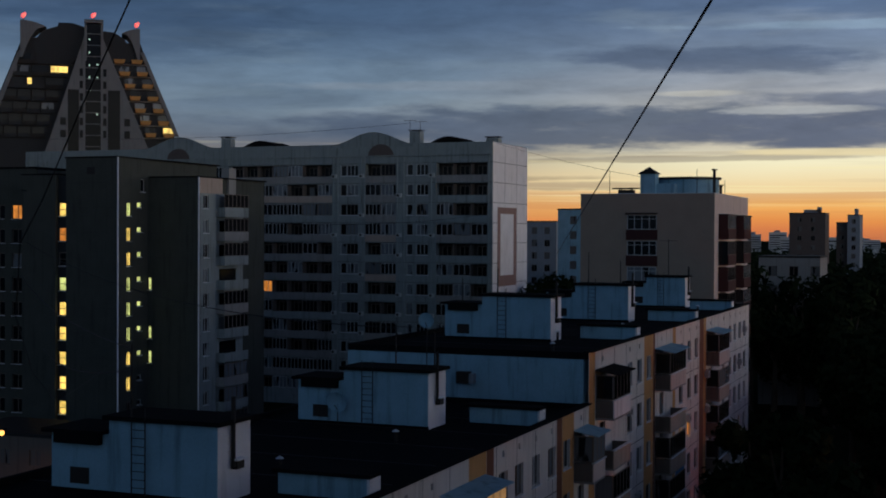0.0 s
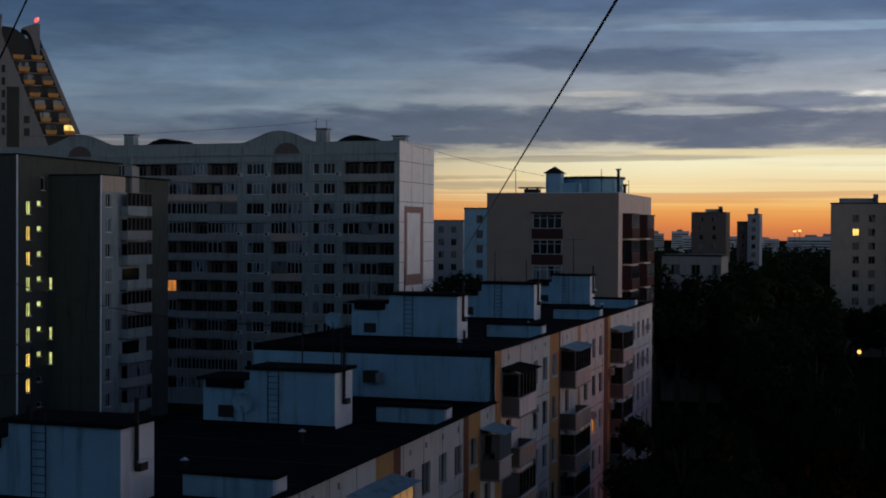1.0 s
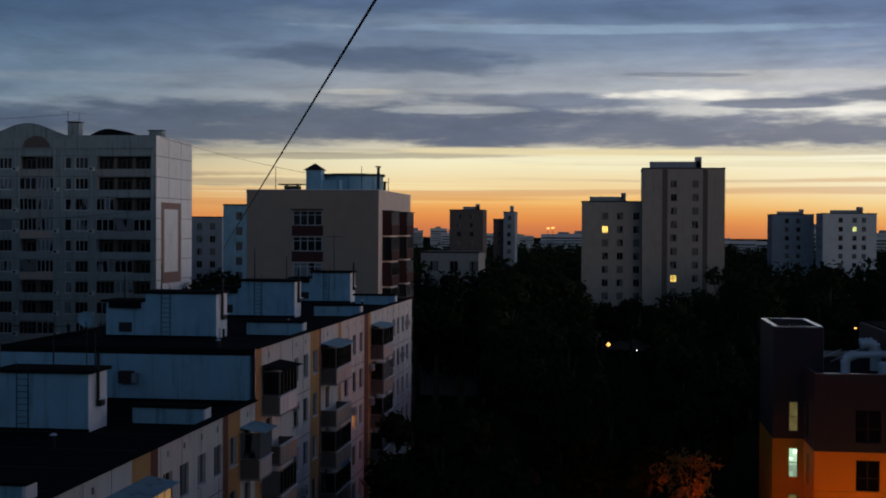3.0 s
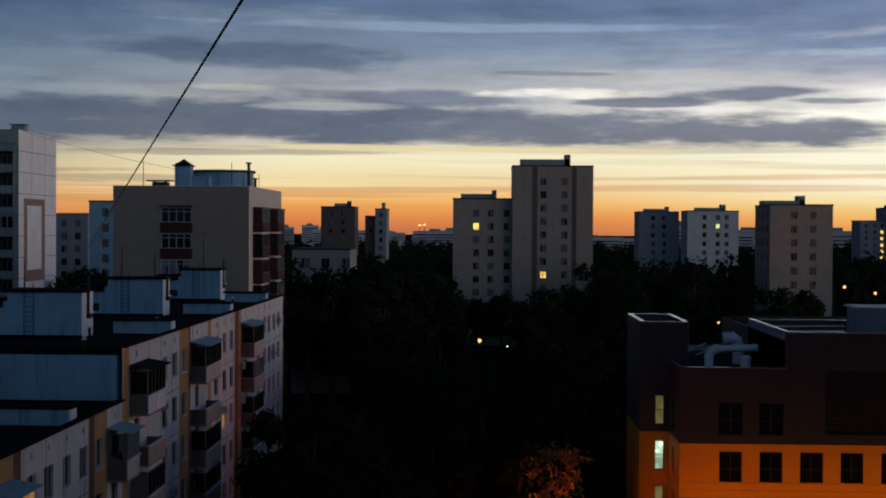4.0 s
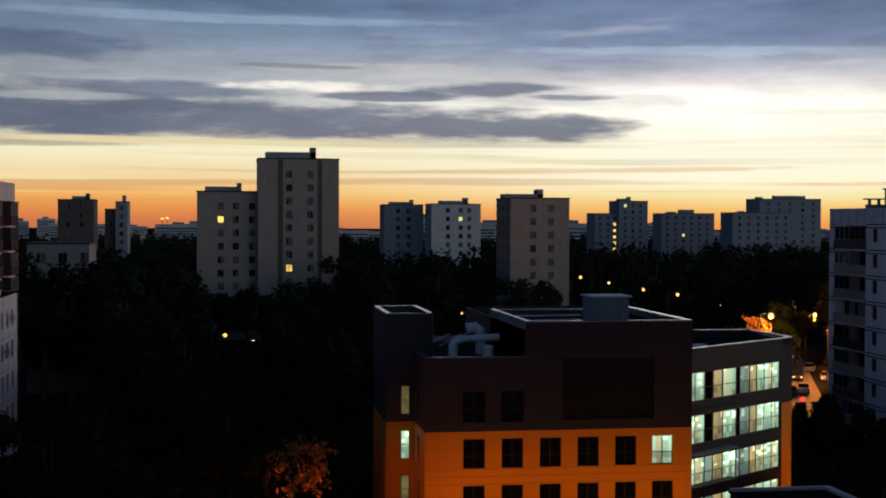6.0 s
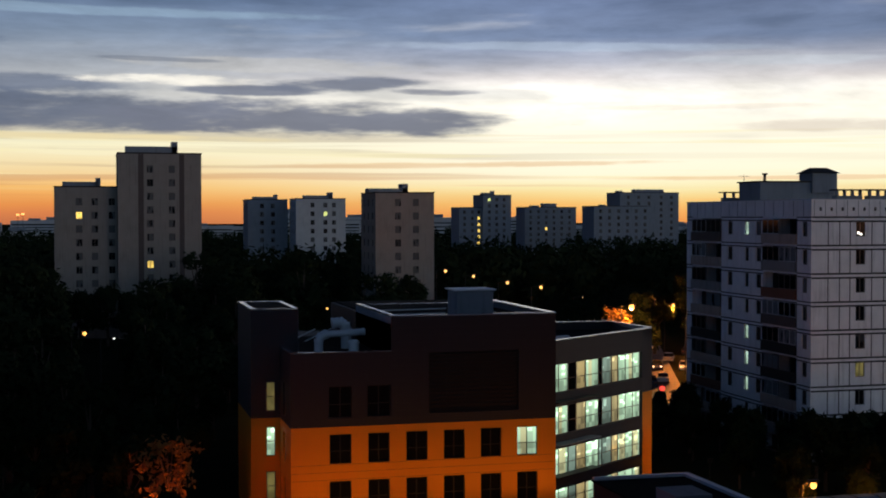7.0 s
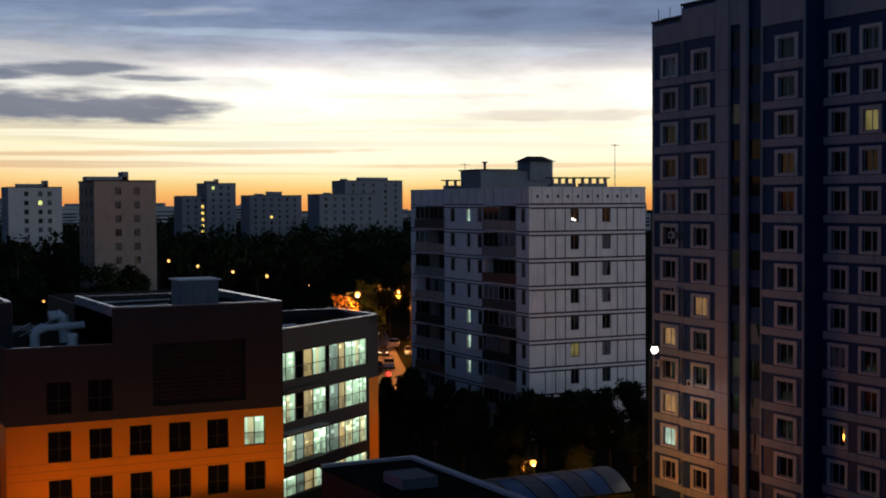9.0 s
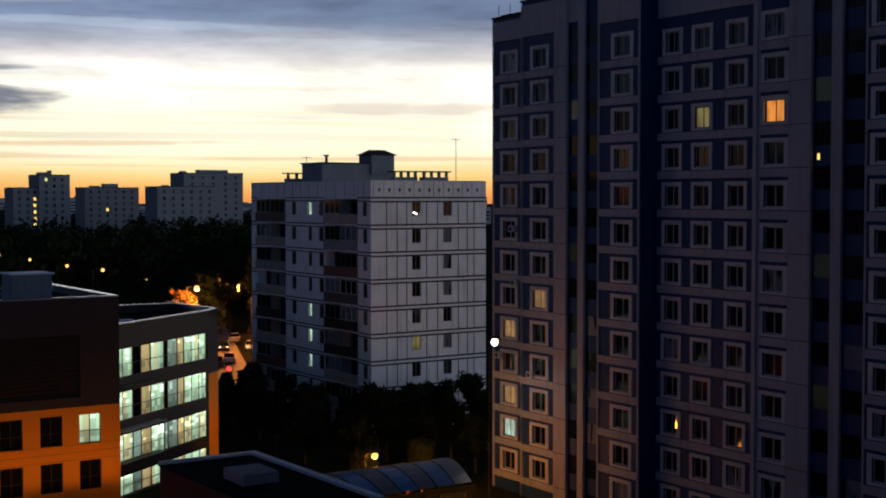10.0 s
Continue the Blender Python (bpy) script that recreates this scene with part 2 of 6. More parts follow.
def office_pane(name, rgb, power):
    """A lit office behind glass: ceiling lamps near the top, doors, cupboards and desks in blocks."""
    mt = bpy.data.materials.new(name)
    mt.use_nodes = True
    k = Nodes(mt.node_tree)
    b = mt.node_tree.nodes["Principled BSDF"]
    r = k.m("MULTIPLY", k.n("ShaderNodeObjectInfo").outputs["Random"], 60.0)
    sp = k.n("ShaderNodeSeparateXYZ")
    k.put(sp.inputs[0], k.n("ShaderNodeTexCoord").outputs["Object"])
    x, z = sp.outputs[0], sp.outputs[2]

    def cells(w, h, seed):
        node = k.n("ShaderNodeTexWhiteNoise")
        node.noise_dimensions = "3D"
        k.put(node.inputs["Vector"], k.xyz(k.m("FLOOR", k.m("DIVIDE", x, w)), k.m("FLOOR", k.m("DIVIDE", z, h)), k.m("ADD", r, seed)))
        return node.outputs[0]
    tall = k.m("ADD", 0.62, k.m("MULTIPLY", cells(0.55, 9.0, 1.0), 0.55))
    desks = k.m("SUBTRACT", 1.0, k.m("MULTIPLY", k.m("MULTIPLY", k.step(cells(0.42, 0.5, 5.0), 0.45, 0.55), k.step(z, 1.15, 0.95)), 0.42))
    lamps = k.m("MULTIPLY", k.m("MULTIPLY", k.step(cells(0.5, 0.32, 9.0), 0.80, 0.84), k.step(z, 1.35, 1.5)), 1.3)
    glow = k.m("ADD", 0.62, k.m("MULTIPLY", k.step(z, 0.2, 2.2), 0.4))
    s = k.m("ADD", k.m("MULTIPLY", k.m("MULTIPLY", tall, desks), glow), lamps)
    b.inputs["Base Color"].default_value = (0.05, 0.05, 0.05, 1)
    b.inputs["Roughness"].default_value = 0.15
    door = k.m("MULTIPLY", k.step(cells(0.55, 9.0, 3.0), 0.84, 0.87), 0.6)
    k.put(b.inputs["Emission Color"], k.mix(door, (*rgb, 1), (0.75, 0.55, 0.22, 1)))
    k.put(b.inputs["Emission Strength"], k.m("MULTIPLY", s, power))
    return mt


def bulb(name, rgb, power):
    mt = bpy.data.materials.new(name)
    mt.use_nodes = True
    b = mt.node_tree.nodes["Principled BSDF"]
    b.inputs["Base Color"].default_value = (0.8, 0.8, 0.8, 1)
    b.inputs["Emission Color"].default_value = (*rgb, 1)
    b.inputs["Emission Strength"].default_value = power
    return mt


M_PANEL = matte("pale_concrete_panel", (0.55, 0.54, 0.53), streaks=0.25)
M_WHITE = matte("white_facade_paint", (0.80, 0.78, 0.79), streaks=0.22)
M_CHALK = matte("chalky_white_panel", (0.88, 0.855, 0.86), streaks=0.28, vary=0.22)
# one dark olive tone for the whole stair house and its neighbour
M_DIM = matte("dark_olive_panel", (0.062, 0.067, 0.058), streaks=0.3, vary=0.3)
M_PINK = matte("pinkish_facade_paint", (0.64, 0.52, 0.47), streaks=0.25)
M_SPUR = matte("grey_tower_concrete", (0.17, 0.172, 0.175), streaks=0.3)
M_BALC = matte("ochre_balcony_sheet", (0.50, 0.25, 0.08))
M_LOUVRE = matte("dark_louvre", (0.030, 0.022, 0.020), rough=0.5)
M_HOUSE = matte("weathered_grey_panel", (0.265, 0.298, 0.296), streaks=0.45, vary=0.26)
M_FADED = matte("faded_red_paint", (0.30, 0.19, 0.165))
M_OCHRE = matte("ochre_panel", (0.56, 0.30, 0.125), streaks=0.2)
M_BROWN = matte("red_brown_panel", (0.20, 0.085, 0.055))
M_BLUEWALL = matte("bluish_wall_paint", (0.25, 0.43, 0.535), vary=0.3, streaks=0.45)
M_BITUMEN = matte("roofing_felt", (0.010, 0.010, 0.011), rough=1.0, vary=0.5, scale=0.3, bump=0.5, spec=0.05)
M_SEAM = matte("shiny_lapped_felt", (0.022, 0.023, 0.026), rough=0.65, vary=0.6, spec=0.15)
M_COPING = matte("bright_tin_coping", (0.80, 0.83, 0.88), rough=0.2, metal=0.9, bump=0)
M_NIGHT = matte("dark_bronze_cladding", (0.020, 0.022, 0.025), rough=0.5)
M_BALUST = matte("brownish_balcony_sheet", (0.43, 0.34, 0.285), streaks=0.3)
# dull brown; on balcony sides and partitions its darkness stands for shade
M_CHEEK = matte("dull_brown_and_shade", (0.15, 0.125, 0.11), streaks=0.3)
M_TIN = matte("galvanised_flashing", (0.74, 0.77, 0.80), rough=0.5, metal=0.2)
M_ZINC = matte("galvanised_duct", (0.72, 0.75, 0.78), rough=0.45, metal=0.25)
M_STEEL = matte("dark_rusty_steel", (0.035, 0.032, 0.03), rough=0.6, metal=0.3)
M_FRAME = matte("white_window_frame", (0.46, 0.46, 0.45), vary=0.1, bump=0)
M_OLDFRAME = matte("dark_window_frame", (0.16, 0.13, 0.11), vary=0.2, bump=0)
M_BEIGE = matte("beige_brick", (0.33, 0.25, 0.195), vary=0.15, fine=3.0)
M_MAROON = matte("maroon_balcony", (0.062, 0.024, 0.023))
M_TOWER = matte("grey_beige_panel", (0.31, 0.27, 0.235), streaks=0.25)
M_TOWERDARK = matte("brown_panel_strip", (0.12, 0.095, 0.085))
M_BLUE = matte("blue_ceramic_panel", (0.011, 0.042, 0.13), rough=0.5)
M_LILAC = matte("greyish_white_panel", (0.36, 0.37, 0.40), streaks=0.25)
M_JOINT = matte("tarred_joint", (0.055, 0.053, 0.053), vary=0.3)
M_GREY = matte("dark_grey_cladding", (0.040, 0.0375, 0.0425), rough=0.6, vary=0.08)
M_ORANGE = matte("orange_cladding", (0.76, 0.29, 0.022), rough=0.6, vary=0.06)
# dark loggia colour; on back walls the shade inside is put into it
M_LOGGIA = matte("dark_loggia_with_shade", (0.034, 0.031, 0.029))
M_CONC = matte("raw_concrete", (0.28, 0.27, 0.26), streaks=0.3)
M_BLOCK = matte("pinkish_grey_panel", (0.70, 0.655, 0.62), streaks=0.35)
# blue cast stands for haze on far houses; also a plain grey
M_SLATE = matte("bluish_grey_with_haze", (0.25, 0.275, 0.31), streaks=0.25)
M_WET = matte("wet_asphalt", (0.075, 0.068, 0.066), rough=0.6, vary=0.8, scale=0.25, fine=1.6, bump=0.3, spec=0.25)
M_EARTH = matte("dark_grass_earth", (0.022, 0.026, 0.015), rough=1.0, vary=0.6, scale=0.12, bump=0.5, spec=0.0)
M_BARK = matte("bark", (0.08, 0.06, 0.045), vary=0.4)
M_LEAF = matte("dark_foliage", (0.018, 0.027, 0.012), spec=0.02, rough=1.0, vary=0.5, scale=0.25, fine=2.0, bump=0, per_thing=0.5)
M_DRY = matte("autumn_foliage", (0.22, 0.105, 0.025), vary=0.4, bump=0)
M_CABLE = matte("black_cable", (0.012, 0.012, 0.014), rough=0.6, bump=0)
M_BLUESHEET = matte("blue_translucent_sheet", (0.10, 0.25, 0.50), rough=0.25, bump=0)
M_SHEET = matte("dusty_clear_sheet", (0.20, 0.19, 0.19), rough=0.3, bump=0)
P_DARK = dark_pane("unlit_window")
P_CURT = dark_pane("unlit_window_with_curtains", share=0.7)
P_DEEP = dark_pane("dark_window", share=0.08, gloss=0.1)
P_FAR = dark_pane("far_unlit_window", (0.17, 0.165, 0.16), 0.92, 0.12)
P_BLACK = dark_pane("black_window", share=0.0, gloss=0.06)
P_YEL = lit_pane("yellow_lit_window", (1.0, 0.68, 0.15), 1.35)
P_GRN = lit_pane("greenish_lit_window", (0.84, 0.92, 0.30), 0.95)
P_ORA = lit_pane("orange_lit_window", (1.0, 0.34, 0.05), 0.72)
P_WARM = lit_pane("warm_dim_window", (1.0, 0.55, 0.22), 0.3)
P_WHITE = office_pane("office_lit_window", (0.62, 0.92, 0.62), 0.95)
P_ROOM = office_pane("dim_office_window", (0.42, 0.60, 0.48), 0.55)
P_MINT = lit_pane("pale_green_lit_window", (0.62, 0.90, 0.72), 0.7)
P_YELDIM = lit_pane("dim_yellow_window", (0.9, 0.75, 0.25), 0.16)
P_GRNDIM = lit_pane("dim_green_stair_window", (0.40, 0.62, 0.28), 0.008)
P_CREAM = office_pane("cream_lit_window", (0.80, 0.66, 0.32), 0.62)
E_SODIUM = bulb("sodium_bulb", (1.0, 0.46, 0.09), 2.2)
E_LENS = bulb("dim_lens", (1.0, 0.42, 0.07), 0.2)
E_WHITE = bulb("white_bulb", (1.0, 0.95, 0.85), 4.0)
E_RED = bulb("red_bulb", (1.0, 0.07, 0.04), 1.2)

# ---- builders ----
WM = {}


class Geo:
    """Collects boxes, bars and sheets into one mesh."""

    def __init__(self):
        self.v, self.f = [], []

    def box(self, x0, y0, z0, x1, y1, z1):
        n = len(self.v)
        self.v += [(x0, y0, z0), (x1, y0, z0), (x1, y1, z0), (x0, y1, z0), (x0, y0, z1), (x1, y0, z1), (x1, y1, z1), (x0, y1, z1)]
        self.f += [tuple(n + i for i in q) for q in ((0, 3, 2, 1), (4, 5, 6, 7), (0, 1, 5, 4), (1, 2, 6, 5), (2, 3, 7, 6), (3, 0, 4, 7))]
        return self

    def quad(self, *p):
        n = len(self.v)
        self.v += [tuple(q) for q in p]
        self.f.append(tuple(range(n, n + len(p))))
        return self

    def prism(self, base, z0, z1):
        """A block on a ground plan that runs counter-clockwise."""
        n, c = len(self.v), len(base)
        self.v += [(x, y, z0) for x, y in base] + [(x, y, z1) for x, y in base]
        self.f += [tuple(n + i for i in reversed(range(c))), tuple(n + c + i for i in range(c))]
        self.f += [(n + i, n + (i + 1) % c, n + c + (i + 1) % c, n + c + i) for i in range(c)]
        return self

    def bar(self, p, q, r, r2=None, sides=8):
        p, q = Vector(p), Vector(q)
        r2 = r if r2 is None else r2
        d = (q - p).normalized()
        a = d.orthogonal().normalized()
        b = d.cross(a)
        n = len(self.v)
        for c, rr in ((p, r), (q, r2)):
            for i in range(sides):
                t = 2 * math.pi * i / sides
                self.v.append(tuple(c + a * (rr * math.cos(t)) + b * (rr * math.sin(t))))
        self.f += [(n + i, n + (i + 1) % sides, n + sides + (i + 1) % sides, n + sides + i) for i in range(sides)]
        self.f += [tuple(n + i for i in reversed(range(sides))), tuple(n + sides + i for i in range(sides))]
        return self

    def mesh(self, name, material):
        me = bpy.data.meshes.new(name)
        me.from_pydata(self.v, [], self.f)
        me.materials.append(material)
        me.update()
        return me


def thing(name, label, category, x=0.0, y=0.0, z=0.0, rz=0.0, group="", kind=""):
    ob = new(name)
    ob.empty_display_size = 0.5
    ob.matrix_basis = WM[ob] = pose(x, y, z, 0, 0, rz)
    return tagged(ob, label, category, group, kind)


def solid(name, geo, material, label, category, m=None, group="", kind=""):
    """A thing made of one mesh."""
    me = geo if isinstance(geo, bpy.types.Mesh) else geo.mesh(name, material)
    ob = new(name, me)
    ob.matrix_basis = WM[ob] = m or Matrix()
    return tagged(ob, label, category, group, kind)


def part(name, geo, material, parent, label="", m=None):
    """One mesh under a thing or a part; its geometry is in the frame m of the world."""
    me = geo if isinstance(geo, bpy.types.Mesh) else geo.mesh(name, material)
    ob = new(name, me)
    m = Matrix() if m is None else m
    ob.parent = parent
    ob.matrix_basis = WM[parent].inverted() @ m
    WM[ob] = m
    if label:
        ob["label"] = label
    return ob


def wall_geo(width, z0, z1, holes, depth):
    """A wall in its own frame (x along it, outside towards -y) with openings that go through it."""
    g = Geo()
    r = lambda v: round(v, 3)
    xs = sorted({0.0, r(width), *(r(h[0]) for h in holes), *(r(h[2]) for h in holes)})
    zs = sorted({r(z0), r(z1), *(r(h[1]) for h in holes), *(r(h[3]) for h in holes)})
    xi, zi = {v: i for i, v in enumerate(xs)}, {v: i for i, v in enumerate(zs)}
    empty = np.zeros((len(xs), len(zs)), bool)
    for a, b, c, d in holes:
        empty[xi[r(a)]:xi[r(c)], zi[r(b)]:zi[r(d)]] = True
    for i in range(len(xs) - 1):
        j = 0
        while j < len(zs) - 1:
            if empty[i, j]:
                j += 1
                continue
            e = j
            while e < len(zs) - 1 and not empty[i, e]:
                e += 1
            g.quad((xs[i], 0, zs[j]), (xs[i + 1], 0, zs[j]), (xs[i + 1], 0, zs[e]), (xs[i], 0, zs[e]))
            j = e
    for a, b, c, d in holes:
        g.quad((a, 0, b), (a, depth, b), (a, depth, d), (a, 0, d))
        g.quad((c, 0, b), (c, 0, d), (c, depth, d), (c, depth, b))
        g.quad((a, 0, b), (c, 0, b), (c, depth, b), (a, depth, b))
        g.quad((a, 0, d), (a, depth, d), (c, depth, d), (c, 0, d))
    return g


CACHE = {}


def casing_geo(w, h, cols, transom, y0, y1):
    """A window casing in one piece: a plate with an opening for each pane."""
    t = 0.07
    xs = [-w / 2, -w / 2 + t]
    for i in range(1, cols):
        c = -w / 2 + w * i / cols
        xs += [c - 0.04, c + 0.04]
    xs += [w / 2 - t, w / 2]
    zs = [0.0, t] + ([h * transom - 0.03, h * transom + 0.03] if transom else []) + [h - t, h]
    g, seen = Geo(), {}

    def p(i, j, y):
        key = (i, j, y)
        if key not in seen:
            seen[key] = len(g.v)
            g.v.append((xs[i], y, zs[j]))
        return seen[key]
    nx, nz = len(xs) - 1, len(zs) - 1
    full = lambda i, j: 0 <= i < nx and 0 <= j < nz and not (i % 2 and j % 2)
    for i in range(nx):
        for j in range(nz):
            if not full(i, j):
                continue
            g.f.append((p(i, j, y0), p(i + 1, j, y0), p(i + 1, j + 1, y0), p(i, j + 1, y0)))
            for di, dj, a, b in ((-1, 0, (i, j), (i, j + 1)), (1, 0, (i + 1, j + 1), (i + 1, j)), (0, -1, (i + 1, j), (i, j)), (0, 1, (i, j + 1), (i + 1, j + 1))):
                if not full(i + di, j + dj):
                    g.f.append((p(*a, y0), p(*b, y0), p(*b, y1), p(*a, y1)))
    return g


def window(parent, m, w, h, cols=2, casing=None, pane=None, transom=0.0, deep=0.16, sill=True, label=""):
    """A window in the wall frame m: x centred, z from its sill, set deep behind the face."""
    casing, pane = casing or M_FRAME, pane or P_DARK
    key = (round(w, 2), round(h, 2), cols, casing.name, transom, deep)
    if key not in CACHE:
        CACHE[key] = casing_geo(w, h, cols, transom, deep - 0.03, deep + 0.05).mesh("window", casing)
    pk = ("pane", round(w, 2), round(h, 2), pane.name, deep)
    if pk not in CACHE:
        CACHE[pk] = Geo().box(-w / 2 + 0.01, deep + 0.01, 0.01, w / 2 - 0.01, deep + 0.03, h - 0.01).mesh("pane", pane)
    ob = part("window", CACHE[key], None, parent, label, m)
    part("pane", CACHE[pk], None, ob, "", m)
    if sill:
        sk = ("sill", round(w, 2), deep)
        if sk not in CACHE:
            CACHE[sk] = Geo().box(-w / 2 - 0.06, -0.09, -0.05, w / 2 + 0.06, deep + 0.04, -0.001).mesh("sill", M_TIN)
        part("sill", CACHE[sk], None, ob, "", m)
    return ob


def glazing(parent, m, w, h, cols, pane, casing=None):
    """The glazing of a balcony or loggia."""
    return window(parent, m, w, h, cols, casing or M_FRAME, pane, 0.72, 0.05, False)


def air_conditioner(x, y, z, rz, s=1.0):
    key = "ac"
    if key not in CACHE:
        CACHE[key] = Geo().box(-0.4, -0.42, 0, 0.4, -0.1, 0.55).box(-0.3, -0.1, 0.1, -0.25, 0.0, 0.2).box(0.25, -0.1, 0.1, 0.3, 0.0, 0.2).mesh("body", M_FRAME)
        g = Geo()
        for i in range(12):
            a = 2 * math.pi * i / 12
            b = 2 * math.pi * (i + 1) / 12
            g.quad((-0.1, -0.426, 0.27), (-0.1 + 0.2 * math.cos(a), -0.426, 0.27 + 0.2 * math.sin(a)), (-0.1 + 0.2 * math.cos(b), -0.426, 0.27 + 0.2 * math.sin(b)))
        CACHE["fan"] = g.mesh("fan_grille", M_STEEL)
    m = pose(x, y, z, 0, 0, rz)
    t = thing("air_conditioner", "off-white air conditioner box fixed to an apartment facade", "air conditioner", x, y, z, rz, "air conditioners on the facades")
    part("body", CACHE["ac"], None, t, "", m)
    part("fan_grille", CACHE["fan"], None, t, "dark round fan grille", m)


def antenna(x, y, z, h, arms=0, rz=0.0, lean=0.0):
    t = thing("roof_antenna", "thin dark metal aerial mast standing on a roof", "antenna", x, y, z, rz, "aerials on the roofs")
    m = pose(x, y, z, lean, 0, rz)
    part("mast", Geo().bar((0, 0, 0), (0, 0, h), 0.045, 0.03), M_STEEL, t, "", m)
    for i in range(arms):
        zz = h - 0.15 - 0.35 * i
        g = Geo().bar((-0.9 + 0.1 * i, 0, zz), (0.9 - 0.1 * i, 0, zz), 0.02, sides=5)
        for j in range(5):
            g.bar((-0.8 + 0.4 * j, -0.3, zz), (-0.8 + 0.4 * j, 0.3, zz), 0.012, sides=4)
        part("crossbar", g, M_STEEL, t, "", m)


def flat_roof(parent, x0, y0, x1, y1, z, rim=0.35, wall=None, cap=True):
    """Roof felt with a low rim and its tin cap."""
    part("roof", Geo().box(x0 + 0.25, y0 + 0.25, z - 0.4, x1 - 0.25, y1 - 0.25, z - rim), M_BITUMEN, parent, "black felt roof")
    g = Geo()
    e = 0.02
    for a in ((x0 + e, y0 + e, x1 - e, y0 + 0.25), (x0 + e, y1 - 0.25, x1 - e, y1 - e), (x0 + e, y0 + 0.25, x0 + 0.25, y1 - 0.25), (x1 - 0.25, y0 + 0.25, x1 - e, y1 - 0.25)):
        g.box(a[0], a[1], z - 0.4, a[2], a[3], z)
    part("parapet", g, wall or M_PANEL, parent)
    if cap:
        g = Geo()
        for a in ((x0 - 0.05, y0 - 0.05, x1 + 0.05, y0 + 0.3), (x0 - 0.05, y1 - 0.3, x1 + 0.05, y1 + 0.05), (x0 - 0.05, y0 + 0.3, x0 + 0.3, y1 - 0.3), (x1 - 0.3, y0 + 0.3, x1 + 0.05, y1 - 0.3)):
            g.box(a[0], a[1], z, a[2], a[3], z + 0.05)
        part("coping", g, M_TIN, parent, "thin tin coping")


SOUTH, EAST, WEST = 0.0, 90.0, -90.0   # outward -y, +x, -x


def face(x, y, side):
    """The frame of a wall: x along it, outside towards its -y."""
    return pose(x, y, 0, 0, 0, side)


def on(m, u, v, w=0.0):
    return m @ Matrix.Translation((u, w, v))

# ---- ground and road ----
g = Geo().quad((-2500, -600, 0), (2500, -600, 0), (2500, 4500, 0), (-2500, 4500, 0))
solid("ground", g, M_EARTH, "dark grassy ground between the apartment houses", "ground", kind="structure")
g = Geo().prism([(61, 151), (72, 150), (130, 300), (118, 304), (62, 158)], 0.0, 0.06)
solid("road", g, M_WET, "asphalt road lit by orange street lamps", "road", kind="structure")


# ---- five-storey block with stepped roof ----
def balcony_stack(parent, y0, y1, x, floors, tops, awning):
    """Balconies one over another on a wall that faces +x."""
    for i, z in enumerate(floors):
        out = 1.15
        b = part("balcony", Geo().box(x, y0, z - 0.12, x + out, y1, z), M_CONC, parent)
        ch = (M_WHITE if awning is M_BITUMEN else M_PINK) if i == 0 else M_BALUST
        part("balustrade", Geo().box(x + out - 0.07, y0, z, x + out, y1, z + 1.05), ch, b)
        for ya, yb in ((y0, y0 + 0.06), (y1 - 0.06, y1)):
            part("balcony_side", Geo().box(x, ya, z, x + out - 0.075, yb, z + 1.05), M_CHEEK, b, "side sheet coloured darker than the front for shade")
        part("handrail", Geo().box(x + out - 0.12, y0 - 0.02, z + 1.05, x + out + 0.10, y1 + 0.02, z + 1.1), M_TIN, b, "pale tin handrail")
        n = max(3, int((y1 - y0) / 0.8))
        if (i * 7 + int(y0)) % 4 != 3 or i == 0:
            part("glazing", WINDOW_ROW(y1 - y0, 1.45, n), None, b, "white framed balcony glazing", pose(x + out - 0.05, y0, z + 1.1, 0, 0, 90))
            part("pane", Geo().box(x + out - 0.045, y0 + 0.05, z + 1.12, x + out - 0.03, y1 - 0.05, z + 2.5), (P_WARM if (i == 0 and 50 < y0 < 60) else P_CURT if i % 2 else P_DARK), b)
            part("side_glazing", WINDOW_ROW(out - 0.1, 1.45, 1), None, b, "", pose(x, y0 + 0.05, z + 1.1, 0, 0, 0))
            part("side_pane", Geo().box(x + 0.06, y0 + 0.06, z + 1.12, x + out - 0.12, y0 + 0.075, z + 2.5), P_DARK, b)
    z = floors[0] + 2.62
    g = Geo().quad((x, y0 - 0.2, z + 0.25), (x + 1.45, y0 - 0.2, z), (x + 1.45, y1 + 0.2, z), (x, y1 + 0.2, z + 0.25))
    g.quad((x, y0 - 0.2, z + 0.21), (x, y1 + 0.2, z + 0.21), (x + 1.45, y1 + 0.2, z - 0.04), (x + 1.45, y0 - 0.2, z - 0.04))
    g.quad((x + 1.45, y0 - 0.2, z - 0.04), (x + 1.45, y1 + 0.2, z - 0.04), (x + 1.45, y1 + 0.2, z), (x + 1.45, y0 - 0.2, z))
    g.quad((x, y0 - 0.2, z + 0.21), (x + 1.45, y0 - 0.2, z - 0.04), (x + 1.45, y0 - 0.2, z), (x, y0 - 0.2, z + 0.25))
    part("awning", g, awning, parent, "sheet metal balcony awning")


def WINDOW_ROW(w, h, n, casing=None):
    casing = casing or M_OLDFRAME
    key = ("row", round(w, 2), round(h, 2), n, casing.name)
    if key not in CACHE:
        g = Geo().box(0, -0.03, 0, w, 0.03, 0.06).box(0, -0.03, h - 0.06, w, 0.03, h)
        for i in range(n + 1):
            c = w * i / n
            g.box(max(0, c - 0.035), -0.028, 0.06, min(w, c + 0.035), 0.028, h - 0.06)
        CACHE[key] = g.mesh("glazing", casing)
    return CACHE[key]


XF, XR = -20.9, -36.5


